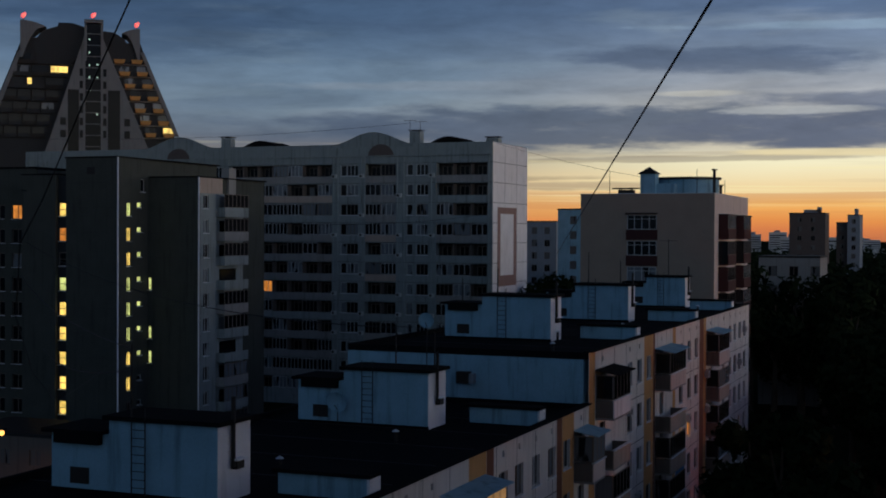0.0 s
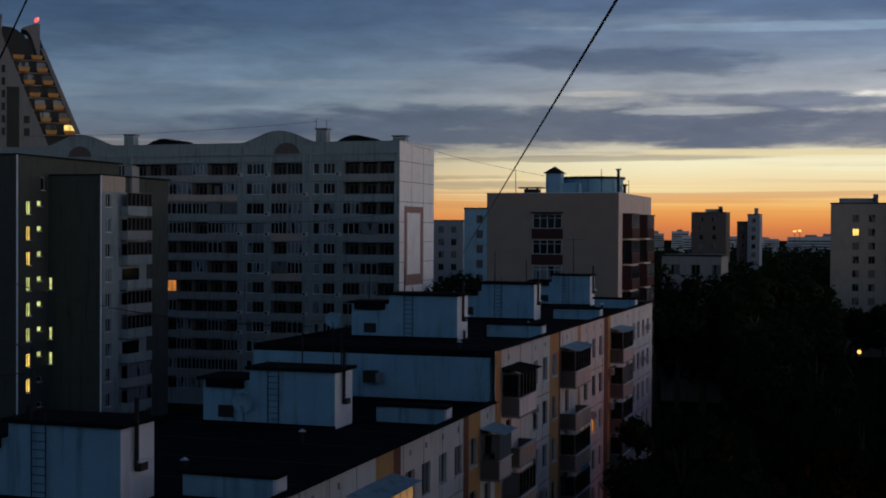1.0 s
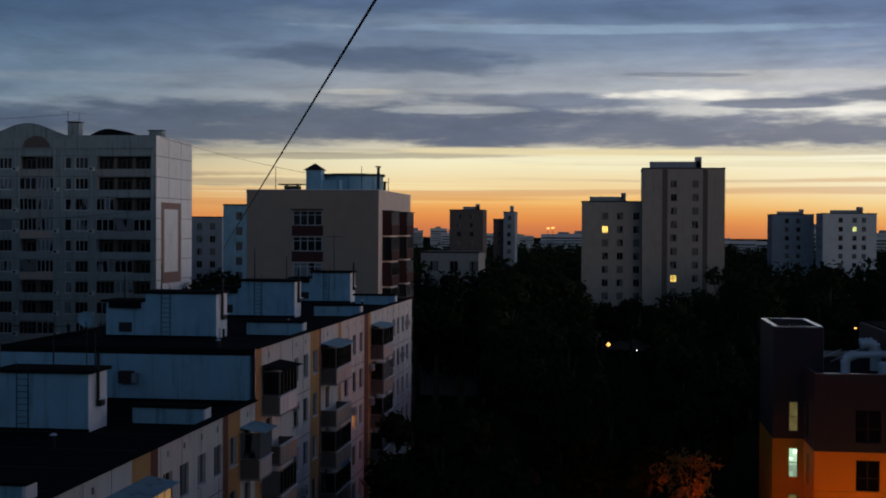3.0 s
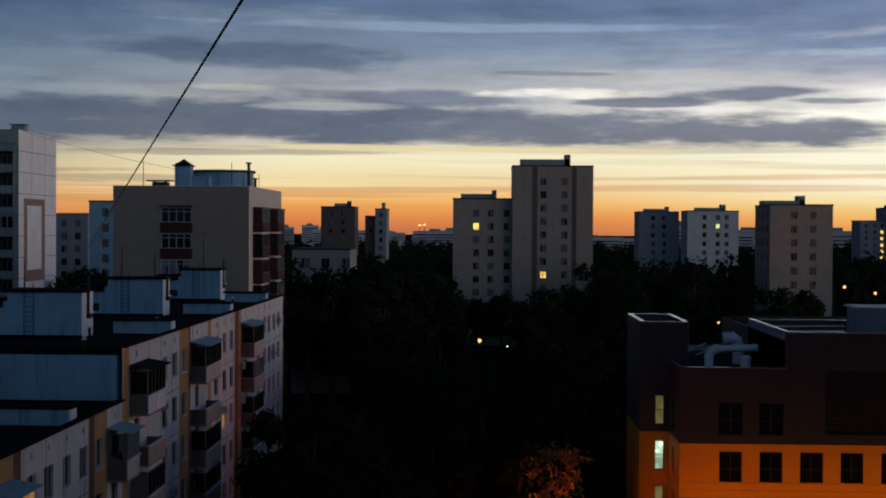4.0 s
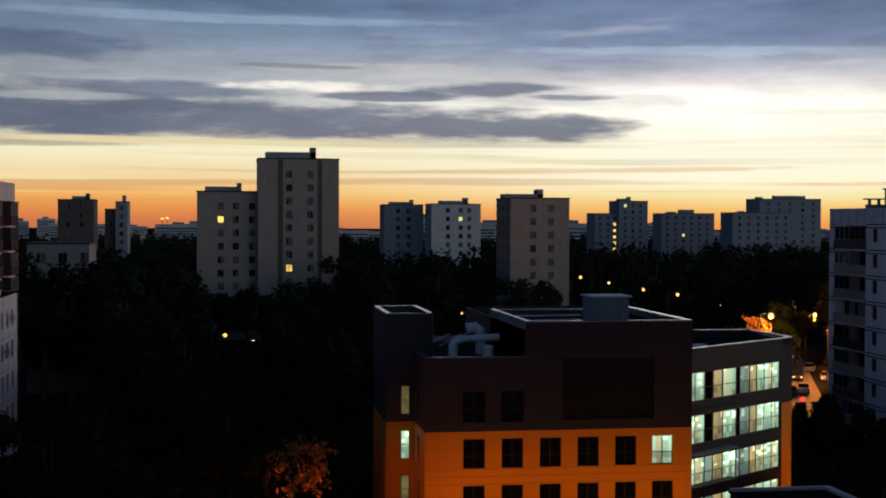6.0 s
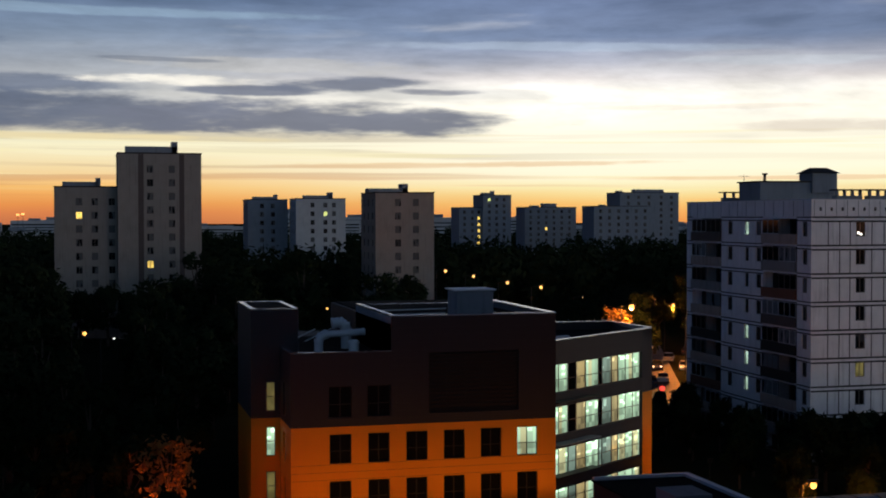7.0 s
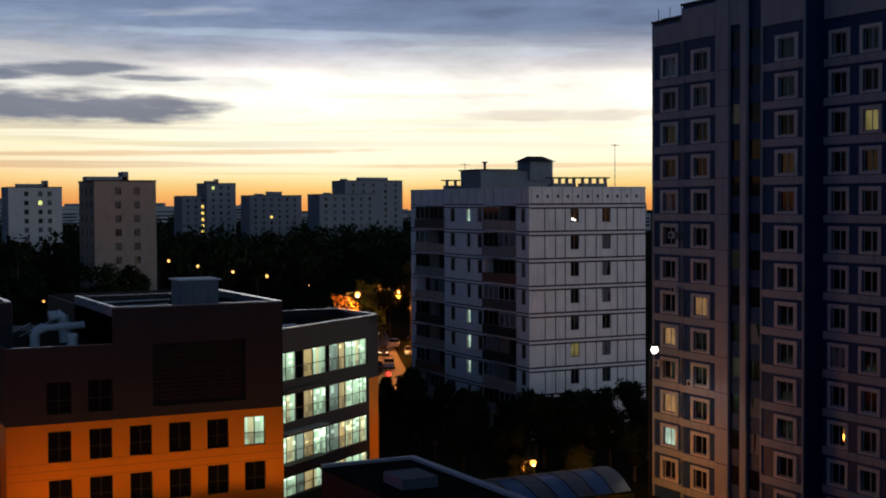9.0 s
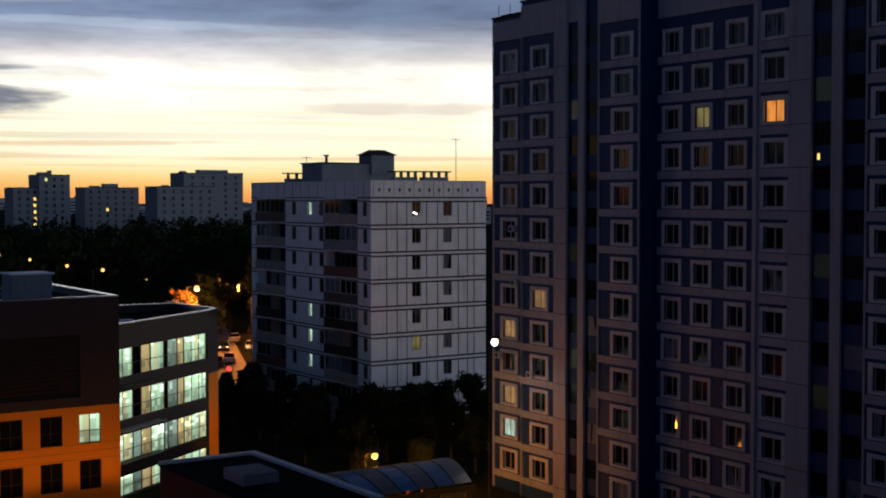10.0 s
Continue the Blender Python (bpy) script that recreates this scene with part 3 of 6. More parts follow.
def block_section(name, y0, y1, top, cols, strips, stacks, label, lit=()):
    t = thing(name, label, "apartment building", XF, y0, 0, 0, "stepped block sections")
    m = face(XF, y0, EAST)
    sill0 = top - 3.05
    rows = [sill0 - 2.97 * i for i in range(int(sill0 / 2.97) + 1)]
    holes = [(c - y0 - 0.65, s, c - y0 + 0.65, s + 1.58) for c in cols for s in rows]
    vents = [(c - y0 - 0.14, top - 0.75, c - y0 + 0.14, top - 0.45) for c in cols]
    part("wall", wall_geo(y1 - y0, 0, top - 0.02, holes + vents, 0.32), M_BLOCK, t, "", m)
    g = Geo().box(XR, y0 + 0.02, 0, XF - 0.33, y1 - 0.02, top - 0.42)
    part("core", g, M_BLUEWALL, t, "bluish end walls")
    for i, (c, s) in enumerate((c, s) for c in cols for s in rows):
        p = P_DARK if i % 3 else P_CURT
        for (lc, lr, mat) in lit:
            if abs(lc - c) < 0.5 and abs(rows[lr] - s) < 0.1:
                p = mat
        window(t, on(m, c - y0, s), 1.3, 1.58, 2, M_OLDFRAME if i % 2 else M_FRAME, p)
    for a, b, mat in strips:
        hs = [(c - y0, s) for c in cols if a < c < b for s in rows]
        g = wall_geo(b - a, 0.0, top - 0.06, [(h[0] - (a - y0) - 0.66, h[1] - 0.01, h[0] - (a - y0) + 0.66, h[1] + 1.59) for h in hs], 0.02)
        part("painted_strip", g, mat, t, "", on(m, a - y0, 0, -0.012))
    for lvl in rows:
        part("panel_joint", Geo().box(0, -0.006, lvl - 0.92, y1 - y0, 0.0, lvl - 0.88), M_JOINT, t, "", m)
    for y in range(int(y0) + 3, int(y1), 3):
        part("panel_joint", Geo().box(y - y0 - 0.02, -0.005, 0.2, y - y0 + 0.02, 0.0, top - 0.1), M_JOINT, t, "", m)
    for a, b, aw in stacks:
        balcony_stack(t, a, b, XF, [r - 0.95 for r in rows], True, aw)
    flat_roof(t, XR, y0, XF, y1, top, 0.3, M_BITUMEN, False)
    for k in range(int((y1 - y0) / 4.8)):
        y = y0 + 1.6 + 4.8 * k
        part("felt_seam", Geo().box(XR + 0.3, y, top - 0.31, XF - 0.32, y + 0.11, top - 0.285), M_SEAM, t, "lapped felt seam")
    part("eave", Geo().box(XF - 0.3, y0, top, XF + 0.22, y1, top + 0.07), M_BITUMEN, t, "dark felt edge of the roof")
    return t


near = block_section("apartment_block", 14.0, 75.0, 15.0, [22.4, 25.1, 27.8, 30.5, 43.0, 45.6, 48.3, 51, 60.0, 62.4, 65.1, 67.8, 70.6, 73.5],
                     [(68.7, 69.7, M_BROWN), (69.72, 72.0, M_OCHRE), (57.6, 58.6, M_BROWN), (55.3, 57.58, M_OCHRE)], [(72.1, 77.6 - 3.0, M_BLUEWALL), (52.0, 57.2, M_BLUEWALL), (33, 38.4, M_BLUEWALL)],
                     "pale panel apartment block with ochre strips and a black felt roof")
far = block_section("apartment_block", 75.02, 134.0, 18.0, [78.2, 85.0, 87.7, 90.4, 94.5, 101.2, 104.4, 107.2, 113.5, 119.8, 123.2, 125.8, 128.5, 131.3],
                    [(89.0, 91.7, M_OCHRE), (91.72, 92.3, M_BROWN), (98.2, 99.2, M_OCHRE), (108.5, 110.3, M_BROWN), (110.32, 111.4, M_OCHRE), (75.1, 76.4, M_OCHRE)],
                    [(76.6, 80.6, M_BITUMEN), (92.4, 97.6, M_BLUEWALL), (111.5, 116.2, M_BLUEWALL)],
                    "taller far section of the pale panel apartment block", [(101.2, 2, P_WARM), (104.4, 2, P_ORA)])


part("painted_strip", Geo().box(XF + 0.002, 99.4, 4.0, XF + 0.02, 102.6, 9.0), M_BLUESHEET, far, "pale blue painted patch")


def satellite_dish(x, y, z, r, stand, label):
    """A round dish on a post, with its feed arm."""
    d = thing("satellite_dish", label, "satellite dish", x, y, z, 0, "satellite dishes on the roof")
    gg = Geo()
    P = lambda rr, q: (rr * math.cos(q), -0.5 * rr * rr, rr * math.sin(q))
    for k in range(5):
        for i in range(20):
            a, b = 2 * math.pi * i / 20, 2 * math.pi * (i + 1) / 20
            r0, r1 = r * 0.2 * k, r * 0.2 * (k + 1)
            gg.quad(P(r0, a), P(r1, a), P(r1, b), P(r0, b)) if k else gg.quad((0, 0, 0), P(r1, a), P(r1, b))
    part("reflector", gg, M_BLUEWALL, d, "", pose(x, y, z, 12, 0, 8))
    part("arm", Geo().bar((x, y, z - 0.8 * r), (x + 0.1, y - r, z - 0.25 * r), 0.02), M_STEEL, d)
    part("stand", Geo().bar((x, y + 0.05, z - stand), (x, y + 0.05, z), 0.03), M_STEEL, d)


def roof_hut(y, z, depth=2.4, w=7.6, drop=True, dish=False):
    """A bluish lift and stair hut on the roof, with its ladder and pipes."""
    xr, xl = -26.4, -26.4 - w
    t = thing("roof_hut", "bluish stair hut with a felt roof standing on the block's roof", "roof hut", xr, y, z, 0, "huts on the block's roof")
    xs = xl + w * 0.36
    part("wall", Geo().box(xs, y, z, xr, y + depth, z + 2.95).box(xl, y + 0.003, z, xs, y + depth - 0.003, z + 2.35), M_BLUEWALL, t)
    # white sheet: the glow on this side is put into its colour
    part("side_wall", Geo().box(xr, y, z, xr + 0.03, y + depth, z + 2.94), M_WHITE, t, "side wall coloured white for the glow it catches")
    part("roof", Geo().box(xs - 0.2, y - 0.2, z + 2.95, xr + 0.22, y + depth + 0.2, z + 3.12), M_BITUMEN, t, "black felt roof slab")
    part("lower_roof", Geo().box(xl - 0.25, y - 0.35, z + 2.35, xs - 0.21, y + depth + 0.2, z + 2.5).box(xl + 0.3, y - 0.3, z + 1.95, xs - 0.3, y - 0.02, z + 2.35), M_BITUMEN, t)
    g = Geo()
    lx = xs + 1.15
    for a in (lx, lx + 0.62):
        g.bar((a, y - 0.18, z + 0.1), (a, y - 0.18, z + 3.5), 0.028, sides=6)
    part("ladder_rail", g, M_STEEL, t)
    for i in range(9):
        part("ladder_rung", Geo().bar((lx, y - 0.18, z + 0.4 + 0.32 * i), (lx + 0.62, y - 0.18, z + 0.4 + 0.32 * i), 0.018, sides=6), M_STEEL, t)
    part("vent_pipe", Geo().bar((xr + 0.16, y + 0.9, z + 1.3), (xr + 0.16, y + 0.9, z + 4.0), 0.09), M_STEEL, t, "dark vent pipe")
    part("meter_box", Geo().box(xr + 0.04, y + 0.95, z + 1.2, xr + 0.3, y + 1.5, z + 1.5), M_STEEL, t)
    part("hood", Geo().box(xr + 0.04, y + 0.85, z + 1.55, xr + 0.4, y + 1.6, z + 1.6), M_TIN, t)
    part("hatch", Geo().box(xl + 0.9, y - 0.03, z + 0.35, xl + 1.8, y - 0.001, z + 1.0), M_STEEL, t, "small dark hatch")
    part("flashing", Geo().box(xl - 0.02, y - 0.06, z - 0.02, xr + 0.06, y - 0.001, z + 0.16), M_BITUMEN, t)
    if dish:
        satellite_dish(xl + 2.6, y - 0.5, z + 1.3, 0.55, 1.6, "grey round satellite dish leaning on the stair hut")
    return t


roof_hut(43.1, 14.7)
roof_hut(63.8, 14.7, dish=True)
roof_hut(85.2, 17.7)
satellite_dish(-26.95, 64.9, 20.35, 0.42, 2.5, "small bluish dish on a mast over the stair hut")
roof_hut(106.6, 17.7, 2.2, 7.0)
roof_hut(129.6, 17.7, 2.2, 6.0)


def vent_wall(y, z, w=3.9):
    t = thing("vent_shaft", "low bluish vent shaft with a dark felt lid on the roof", "vent shaft", -25.4, y, z, 0, "vent shafts on the roof")
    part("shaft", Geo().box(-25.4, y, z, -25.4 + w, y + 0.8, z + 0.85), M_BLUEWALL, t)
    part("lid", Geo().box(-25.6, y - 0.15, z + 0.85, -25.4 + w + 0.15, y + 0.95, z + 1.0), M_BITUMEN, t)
    # white sheet makes the shaft's end lighter than its bluish sides
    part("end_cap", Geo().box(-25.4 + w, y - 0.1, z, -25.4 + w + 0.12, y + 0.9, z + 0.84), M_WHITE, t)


for y, z in ((46.0, 14.7), (67.3, 14.7), (89.0, 17.7), (109.5, 17.7), (127.0, 17.7)):
    vent_wall(y, z)

# wall box on the step between the two roofs, aerials, small roof clutter
t = thing("wall_vent", "dark square vent box fixed to the step wall", "vent", -28.2, 74.9, 16.0)
part("box", Geo().box(-29.0, 74.5, 15.9, -28.2, 75.06, 16.6), M_STEEL, t)
part("grille", Geo().box(-28.2, 74.52, 15.92, -27.9, 74.98, 16.5), M_SLATE, t)
for x, y, z, h, a in ((-31.0, 44.2, 17.8, 2.7, 0), (-29.2, 66.0, 17.8, 2.2, 1), (-26.6, 65.2, 17.8, 1.9, 0), (-30.6, 86.5, 20.8, 1.8, 0), (-30.1, 107.9, 20.8, 2.6, 0), (-27.4, 108, 20.8, 1.9, 0), (-28.2, 130.3, 20.8, 3.6, 1), (-33.4, 87, 20.2, 1.6, 0)):
    antenna(x, y, z, h, a, 20)
rr = random.Random(5)
for i in range(9):
    y = 50 + i * 9.0
    z = 14.7 if y < 75 else 17.7
    x = rr.uniform(-35, -23)
    t = thing("roof_pipe", "short dark vent pipe with a cap on the roof", "vent pipe", x, y, z, 0, "vent pipes on the roof")
    part("pipe", Geo().bar((x, y, z), (x, y, z + 0.6), 0.09), M_STEEL, t)
    part("cap", Geo().bar((x, y, z + 0.6), (x, y, z + 0.72), 0.2, 0.02), M_TIN, t)
for y, z in ((84.0, 13.2), (86.5, 7.2), (103.2, 10.3), (110.8, 13.0), (110.9, 10.1), (130.0, 15.5), (127.2, 12.6), (66.6, 9.0)):
    air_conditioner(XF, y, z, 90)


# ---- long apartment house with arched gables ----
def gabled_house():
    Y, X0, X1, TOP = 171.0, -140.0, -61.3, 37.4
    t = thing("apartment_house", "grey panel apartment house with arched gables and rows of loggias", "apartment building", X1, Y)
    m = face(X0, Y, SOUTH)
    rows = [32.95 - 2.79 * i for i in range(12)]
    # bays: kind, start, end in metres along x
    bays = [("log", -69.7, -61.9), ("win", -74.6, -70.4), ("arch", -80.6, -75.6), ("win", -84.9, -81.2), ("log", -102.9, -85.6), ("win", -107.4, -103.6), ("arch", -114.4, -109.0), ("win", -119.4, -115.4), ("log", -137.0, -120.0)]
    holes, wins, logs = [], [], []
    for kind, a, b in bays:
        for r, s in enumerate(rows):
            if kind == "win":
                wins += [(a + 0.95, s, 0.9, 1), (b - 1.35, s, 1.8, 3)]
                holes += [(a + 0.5 - X0, s, a + 1.4 - X0, s + 1.55), (b - 2.25 - X0, s, b - 0.45 - X0, s + 1.55)]
            else:
                logs.append((a, b, s, r, kind))
                holes.append((a - X0, s - 0.95, b - X0, s + 1.66))
    part("wall", wall_geo(X1 - X0, 0, TOP, holes, 1.25), M_HOUSE, t, "", m)
    part("core", Geo().box(X0, Y + 1.26, 0, X1 - 0.03, Y + 15, TOP - 0.4), M_LOGGIA, t, "loggia back walls coloured dark for their shade")
    part("end_wall", Geo().box(X1 - 0.028, Y + 0.02, 0, X1, Y + 15, TOP), M_WHITE, t, "white blank end wall")
    me = face(X1, Y, EAST)
    for k, z in enumerate(rows):
        part("panel_joint", Geo().box(0.05, -0.012, z + 1.7, 15, 0.0, z + 1.76), M_JOINT, t, "", me)
    for u in (5.0, 10.2):
        part("panel_joint", Geo().box(u, -0.011, 2, u + 0.05, 0.0, TOP - 0.1), M_JOINT, t, "", me)
    # framed field on the end wall
    f = part("ornament_frame", Geo().box(2.0, -0.05, 17.5, 10.0, -0.013, 19.0).box(2.0, -0.05, 27.6, 10.0, -0.013, 28.5).box(2.0, -0.05, 19.0, 3.1, -0.013, 27.6).box(8.9, -0.05, 19.0, 10.0, -0.013, 27.6), M_FADED, t, "faded red frame painted on the end wall", me)
    part("field", Geo().box(3.2, -0.03, 19.0, 8.8, -0.013, 27.4), M_WHITE, f, "", me)
    for kind, a, b in bays:
        for x in (a, b):
            part("pilaster", Geo().box(x - X0 - 0.1, -0.16, 0, x - X0 + 0.1, -0.001, TOP - 1.6), M_HOUSE, t, "", m)
    part("cornice", Geo().box(0, -0.2, TOP - 1.75, X1 - X0, -0.001, TOP - 1.6), M_HOUSE, t, "", m)
    for z in rows:
        part("panel_joint", Geo().box(0, -0.006, z + 1.72, X1 - X0, 0.0, z + 1.76), M_JOINT, t, "", m)
    rnd = random.Random(3)
    for i, (c, s, w, n) in enumerate(wins):
        window(t, on(m, c - X0 if n == 1 else c - X0, s), w, 1.55, n, M_FRAME if rnd.random() < 0.7 else M_OLDFRAME, P_CURT if rnd.random() < 0.3 else P_DARK)
    for a, b, s, r, kind in logs:
        lg = part("loggia", Geo().box(a - X0, -0.08, s - 0.97, b - X0, 0.06, s - 0.02), (M_HOUSE, M_HOUSE, M_HOUSE, M_CONC, M_CONC, M_CONC, M_BALUST)[rnd.randrange(7)], t, "", m)
        open_share = rnd.choice((0.85, 0.55, 0.35, 0.2))
        n = max(2, round((b - a) / 2.6))
        w = (b - a) / n
        for i in range(n):
            g = Geo().box(-0.06, 0.0, -0.05, 0.06, 1.2, 1.54)
            if i:
                # partition colour is dark too, for the shade inside the loggia
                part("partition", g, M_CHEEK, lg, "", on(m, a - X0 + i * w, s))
            q = rnd.random()
            if kind == "log" and b > -86 and r == 0:
                q = 0.2 if i else 0.9
            if a < -90 and r == 0:
                q = 0.15 if i in (3, 4) else 0.9
            lamp_on = -104 < a < -90 and r == 6 and i in (1, 2)
            if lamp_on:
                q = 0.0
            if q < open_share:
                pane = P_CURT if rnd.random() < 0.35 else P_DEEP
                if lamp_on:
                    pane = P_ORA if i == 2 else P_WARM
                o = part("glazing", WINDOW_ROW(w - 0.14, 1.6, rnd.choice((3, 4, 4)), rnd.choice((M_FRAME, M_FRAME, M_PANEL, M_OLDFRAME))), None, lg, "", on(m, a - X0 + i * w + 0.07, s + 0.0, 0.05))
                part("pane", Geo().box(0, 0.005, 0.03, w - 0.14, 0.02, 1.57), pane, lg, "", on(m, a - X0 + i * w + 0.07, s + 0.0, 0.05))
            else:
                window(t, on(m, a - X0 + (i + 0.5) * w, s - 0.1, 1.2), 1.4, 1.4, 2, M_OLDFRAME, P_DEEP, 0, -0.02, False)
    for r in range(12):
        for x in (-70.2, -75.2, -81.0, -85.3, -103.3):
            if rnd.random() < 0.5:
                air_conditioner(x, Y, rows[r] - 0.3, 0)
    # arched gables
    for c, w in ((-79.4, 13.2), (-111.6, 13.2)):
        g, n = Geo(), 18
        pts = []
        for i in range(n + 1):
            u = -1 + 2 * i / n
            pts.append((c + u * w / 2, TOP - 0.02 + 1.75 * (0.5 + 0.5 * math.cos(math.pi * u))))
        for (xa, za), (xb, zb) in zip(pts, pts[1:]):
            g.quad((xa, Y - 0.02, TOP - 0.4), (xb, Y - 0.02, TOP - 0.4), (xb, Y - 0.02, zb), (xa, Y - 0.02, za))
            g.quad((xa, Y + 0.5, TOP - 0.4), (xa, Y + 0.5, za), (xb, Y + 0.5, zb), (xb, Y + 0.5, TOP - 0.4))
            g.quad((xa, Y - 0.12, za), (xb, Y - 0.12, zb), (xb, Y + 0.6, zb), (xa, Y + 0.6, za))
        gb = part("gable", g, M_HOUSE, t)
        g = Geo()
        cx = c + 1.3 if c > -90 else c
        for i in range(14):
            a, b = math.pi * i / 14, math.pi * (i + 1) / 14
            g.quad((cx, Y - 0.06, TOP - 1.75), (cx + 2.0 * math.cos(a), Y - 0.06, TOP - 1.75 + 1.75 * math.sin(a)), (cx + 2.0 * math.cos(b), Y - 0.06, TOP - 1.75 + 1.75 * math.sin(b)))
        part("lunette", g, M_TOWERDARK, gb, "dark red half-round niche")
    flat_roof(t, X0, Y, X1, Y + 15, TOP + 0.05, 0.35, M_HOUSE, False)
    for x, w, h in ((-75.0, 1.6, 1.9), (-106.0, 1.6, 1.6), (-63.4, 1.8, 0.7)):
        c = thing("chimney", "square plastered vent chimney on the roof", "chimney", x, Y + 3, TOP, 0, "vent chimneys on the roof")
        part("shaft", Geo().box(x, Y + 3, TOP - 0.3, x + w, Y + 4.4, TOP + h), M_HOUSE, c)
        part("cap", Geo().box(x - 0.15, Y + 2.85, TOP + h + 0.15, x + w + 0.15, Y + 4.55, TOP + h + 0.25), M_STEEL, c)
        part("leg", Geo().box(x + 0.1, Y + 3.1, TOP + h, x + 0.2, Y + 3.2, TOP + h + 0.15).box(x + w - 0.2, Y + 3.1, TOP + h, x + w - 0.1, Y + 3.2, TOP + h + 0.15), M_STEEL, c)
    for x, h in ((-75.2, 3.6), (-73.6, 3.4)):
        antenna(x, Y + 3.6, TOP + 0.1, h, 1, 10)
    for a, b in ((-73.3, -66.5), (-104, -97)):
        h = thing("roof_vault", "dark curved tin roof over the attic", "roof vault", a, Y + 6, TOP)
        g, n = Geo(), 10
        P = lambda i: (a + (b - a) * i / n, TOP + 1.3 * math.sin(math.pi * i / n))
        for i in range(n):
            (xa, za), (xb, zb) = P(i), P(i + 1)
            g.quad((xa, Y + 5, za), (xb, Y + 5, zb), (xb, Y + 11, zb), (xa, Y + 11, za))
            g.quad((xa, Y + 5, TOP - 0.3), (xb, Y + 5, TOP - 0.3), (xb, Y + 5, zb), (xa, Y + 5, za))
        part("vault", g, M_BITUMEN, h)


gabled_house()


# ---- stepped house with lit stairs ----
def stair_house():
    t = thing("stepped_apartment_house", "dark panel house with blank stepped end walls and lit stair windows", "apartment building", -85.6, 119.5)
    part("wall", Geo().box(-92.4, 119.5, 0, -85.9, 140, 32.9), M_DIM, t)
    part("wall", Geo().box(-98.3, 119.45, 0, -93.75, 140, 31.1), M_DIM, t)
    # recess wall is coloured near black, darker than the walls beside it
    part("recess", Geo().box(-93.75, 119.9, 0, -92.4, 140, 31.0), M_NIGHT, t, "stair recess coloured near black")
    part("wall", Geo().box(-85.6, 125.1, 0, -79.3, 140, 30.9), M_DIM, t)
    m = face(-93.75, 119.9, SOUTH)
    lit = [P_YEL, P_ORA, None, P_GRN, P_YEL, P_YEL, P_YEL, P_YEL, P_YEL, P_YEL]
    for i, p in enumerate(lit):
        window(t, on(m, 0.72, 26.55 - 2.72 * i, -0.19), 1.0, 1.5, 1, M_OLDFRAME, p or P_DEEP, 0.5)
    # side with stair and flat windows
    m = face(-85.6, 119.5, EAST)
    holes = [(0.9 + a, z, 0.9 + a + w, z + h) for z0 in [26.6 - 2.72 * i for i in range(10)] for a, w, z, h in ((0.7, 0.85, z0, 1.5), (2.6, 0.9, z0 + 0.95, 0.6))]
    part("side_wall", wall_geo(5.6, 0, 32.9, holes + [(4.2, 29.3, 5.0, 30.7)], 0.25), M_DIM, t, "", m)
    window(t, on(m, 4.6, 29.3), 0.8, 1.4, 1, M_FRAME, P_DARK)
    lit = [P_GRN, P_YEL, P_YEL, P_GRN, P_GRN, P_GRN, P_YEL, P_YEL, P_DEEP, P_DEEP]
    for i in range(10):
        z = 26.6 - 2.72 * i
        window(t, on(m, 2.03, z), 0.85, 1.5, 2, M_OLDFRAME, lit[i])
        window(t, on(m, 3.95, z + 0.95), 0.9, 0.6, 1, M_FRAME, P_GRN if i < 7 else P_DEEP)
    m = face(-85.6, 125.06, SOUTH)
    for i in (3, 5, 6):
        window(t, on(m, 0.35, 26.6 - 2.72 * i, -0.2), 0.45, 1.4, 1, M_OLDFRAME, P_GRN)
    # balconies on the far side
    m = face(-79.0, 125.1, EAST)
    rows = [27.6 - 2.72 * i for i in range(10)]
    part("side_wall", wall_geo(9.4, 0, 29.2, [(0.9, z - 0.1, 2.0, z + 1.4) for z in rows], 0.25), M_HOUSE, t, "", m)
    part("top_wall", Geo().box(-79.03, 125.1, 29.2, -79.0, 130.0, 30.9), M_BALUST, t, "tan attic wall")
    part("attic_box", Geo().box(-80.0, 131.4, 29.2, -79.0, 132.9, 32.2), M_CONC, t, "grey attic box")
    rnd = random.Random(9)
    for i, z in enumerate(rows):
        window(t, on(m, 1.45, z - 0.1), 1.1, 1.5, 2, M_FRAME, P_DARK)
        b = part("balcony", Geo().box(3.6, -1.1, z - 1.0, 8.8, 0, z - 0.88).box(3.6, -1.1, z - 0.88, 8.8, -1.03, z + 0.05).box(3.6, -1.03, z - 0.88, 3.66, 0, z + 0.05), (M_HOUSE, M_CONC, M_HOUSE)[i % 3], t, "", m)
        if rnd.random() < 0.75:
            part("glazing", WINDOW_ROW(5.2, 1.5, 6), None, b, "", on(m, 3.6, z + 0.06, -1.06))
            part("pane", Geo().box(3.65, -1.05, z + 0.08, 8.75, -1.03, z + 1.5), P_CURT if i % 2 else P_DARK, b, "", m)
        part("back_window", Geo().box(4.2, -0.03, z - 0.6, 7.8, -0.005, z + 1.3), P_DEEP, b, "", m)
    for z in [3.0 + 2.72 * i for i in range(11)]:
        part("panel_joint", Geo().box(-92.38, 119.485, z, -85.65, 119.5, z + 0.05), M_JOINT, t)
        part("panel_joint", Geo().box(-85.55, 125.085, z, -79.05, 125.1, z + 0.05), M_JOINT, t)
    part("front_edge", Geo().box(-85.9, 119.5, 0, -85.6, 119.75, 32.9).box(-79.3, 125.1, 0, -79.0, 125.35, 29.2), M_DIM, t)
    part("corner_trim", Geo().box(-85.66, 119.42, 0, -85.5, 119.5, 32.95).box(-79.08, 125.02, 0, -78.92, 125.1, 30.95), M_WHITE, t, "pale corner trim")
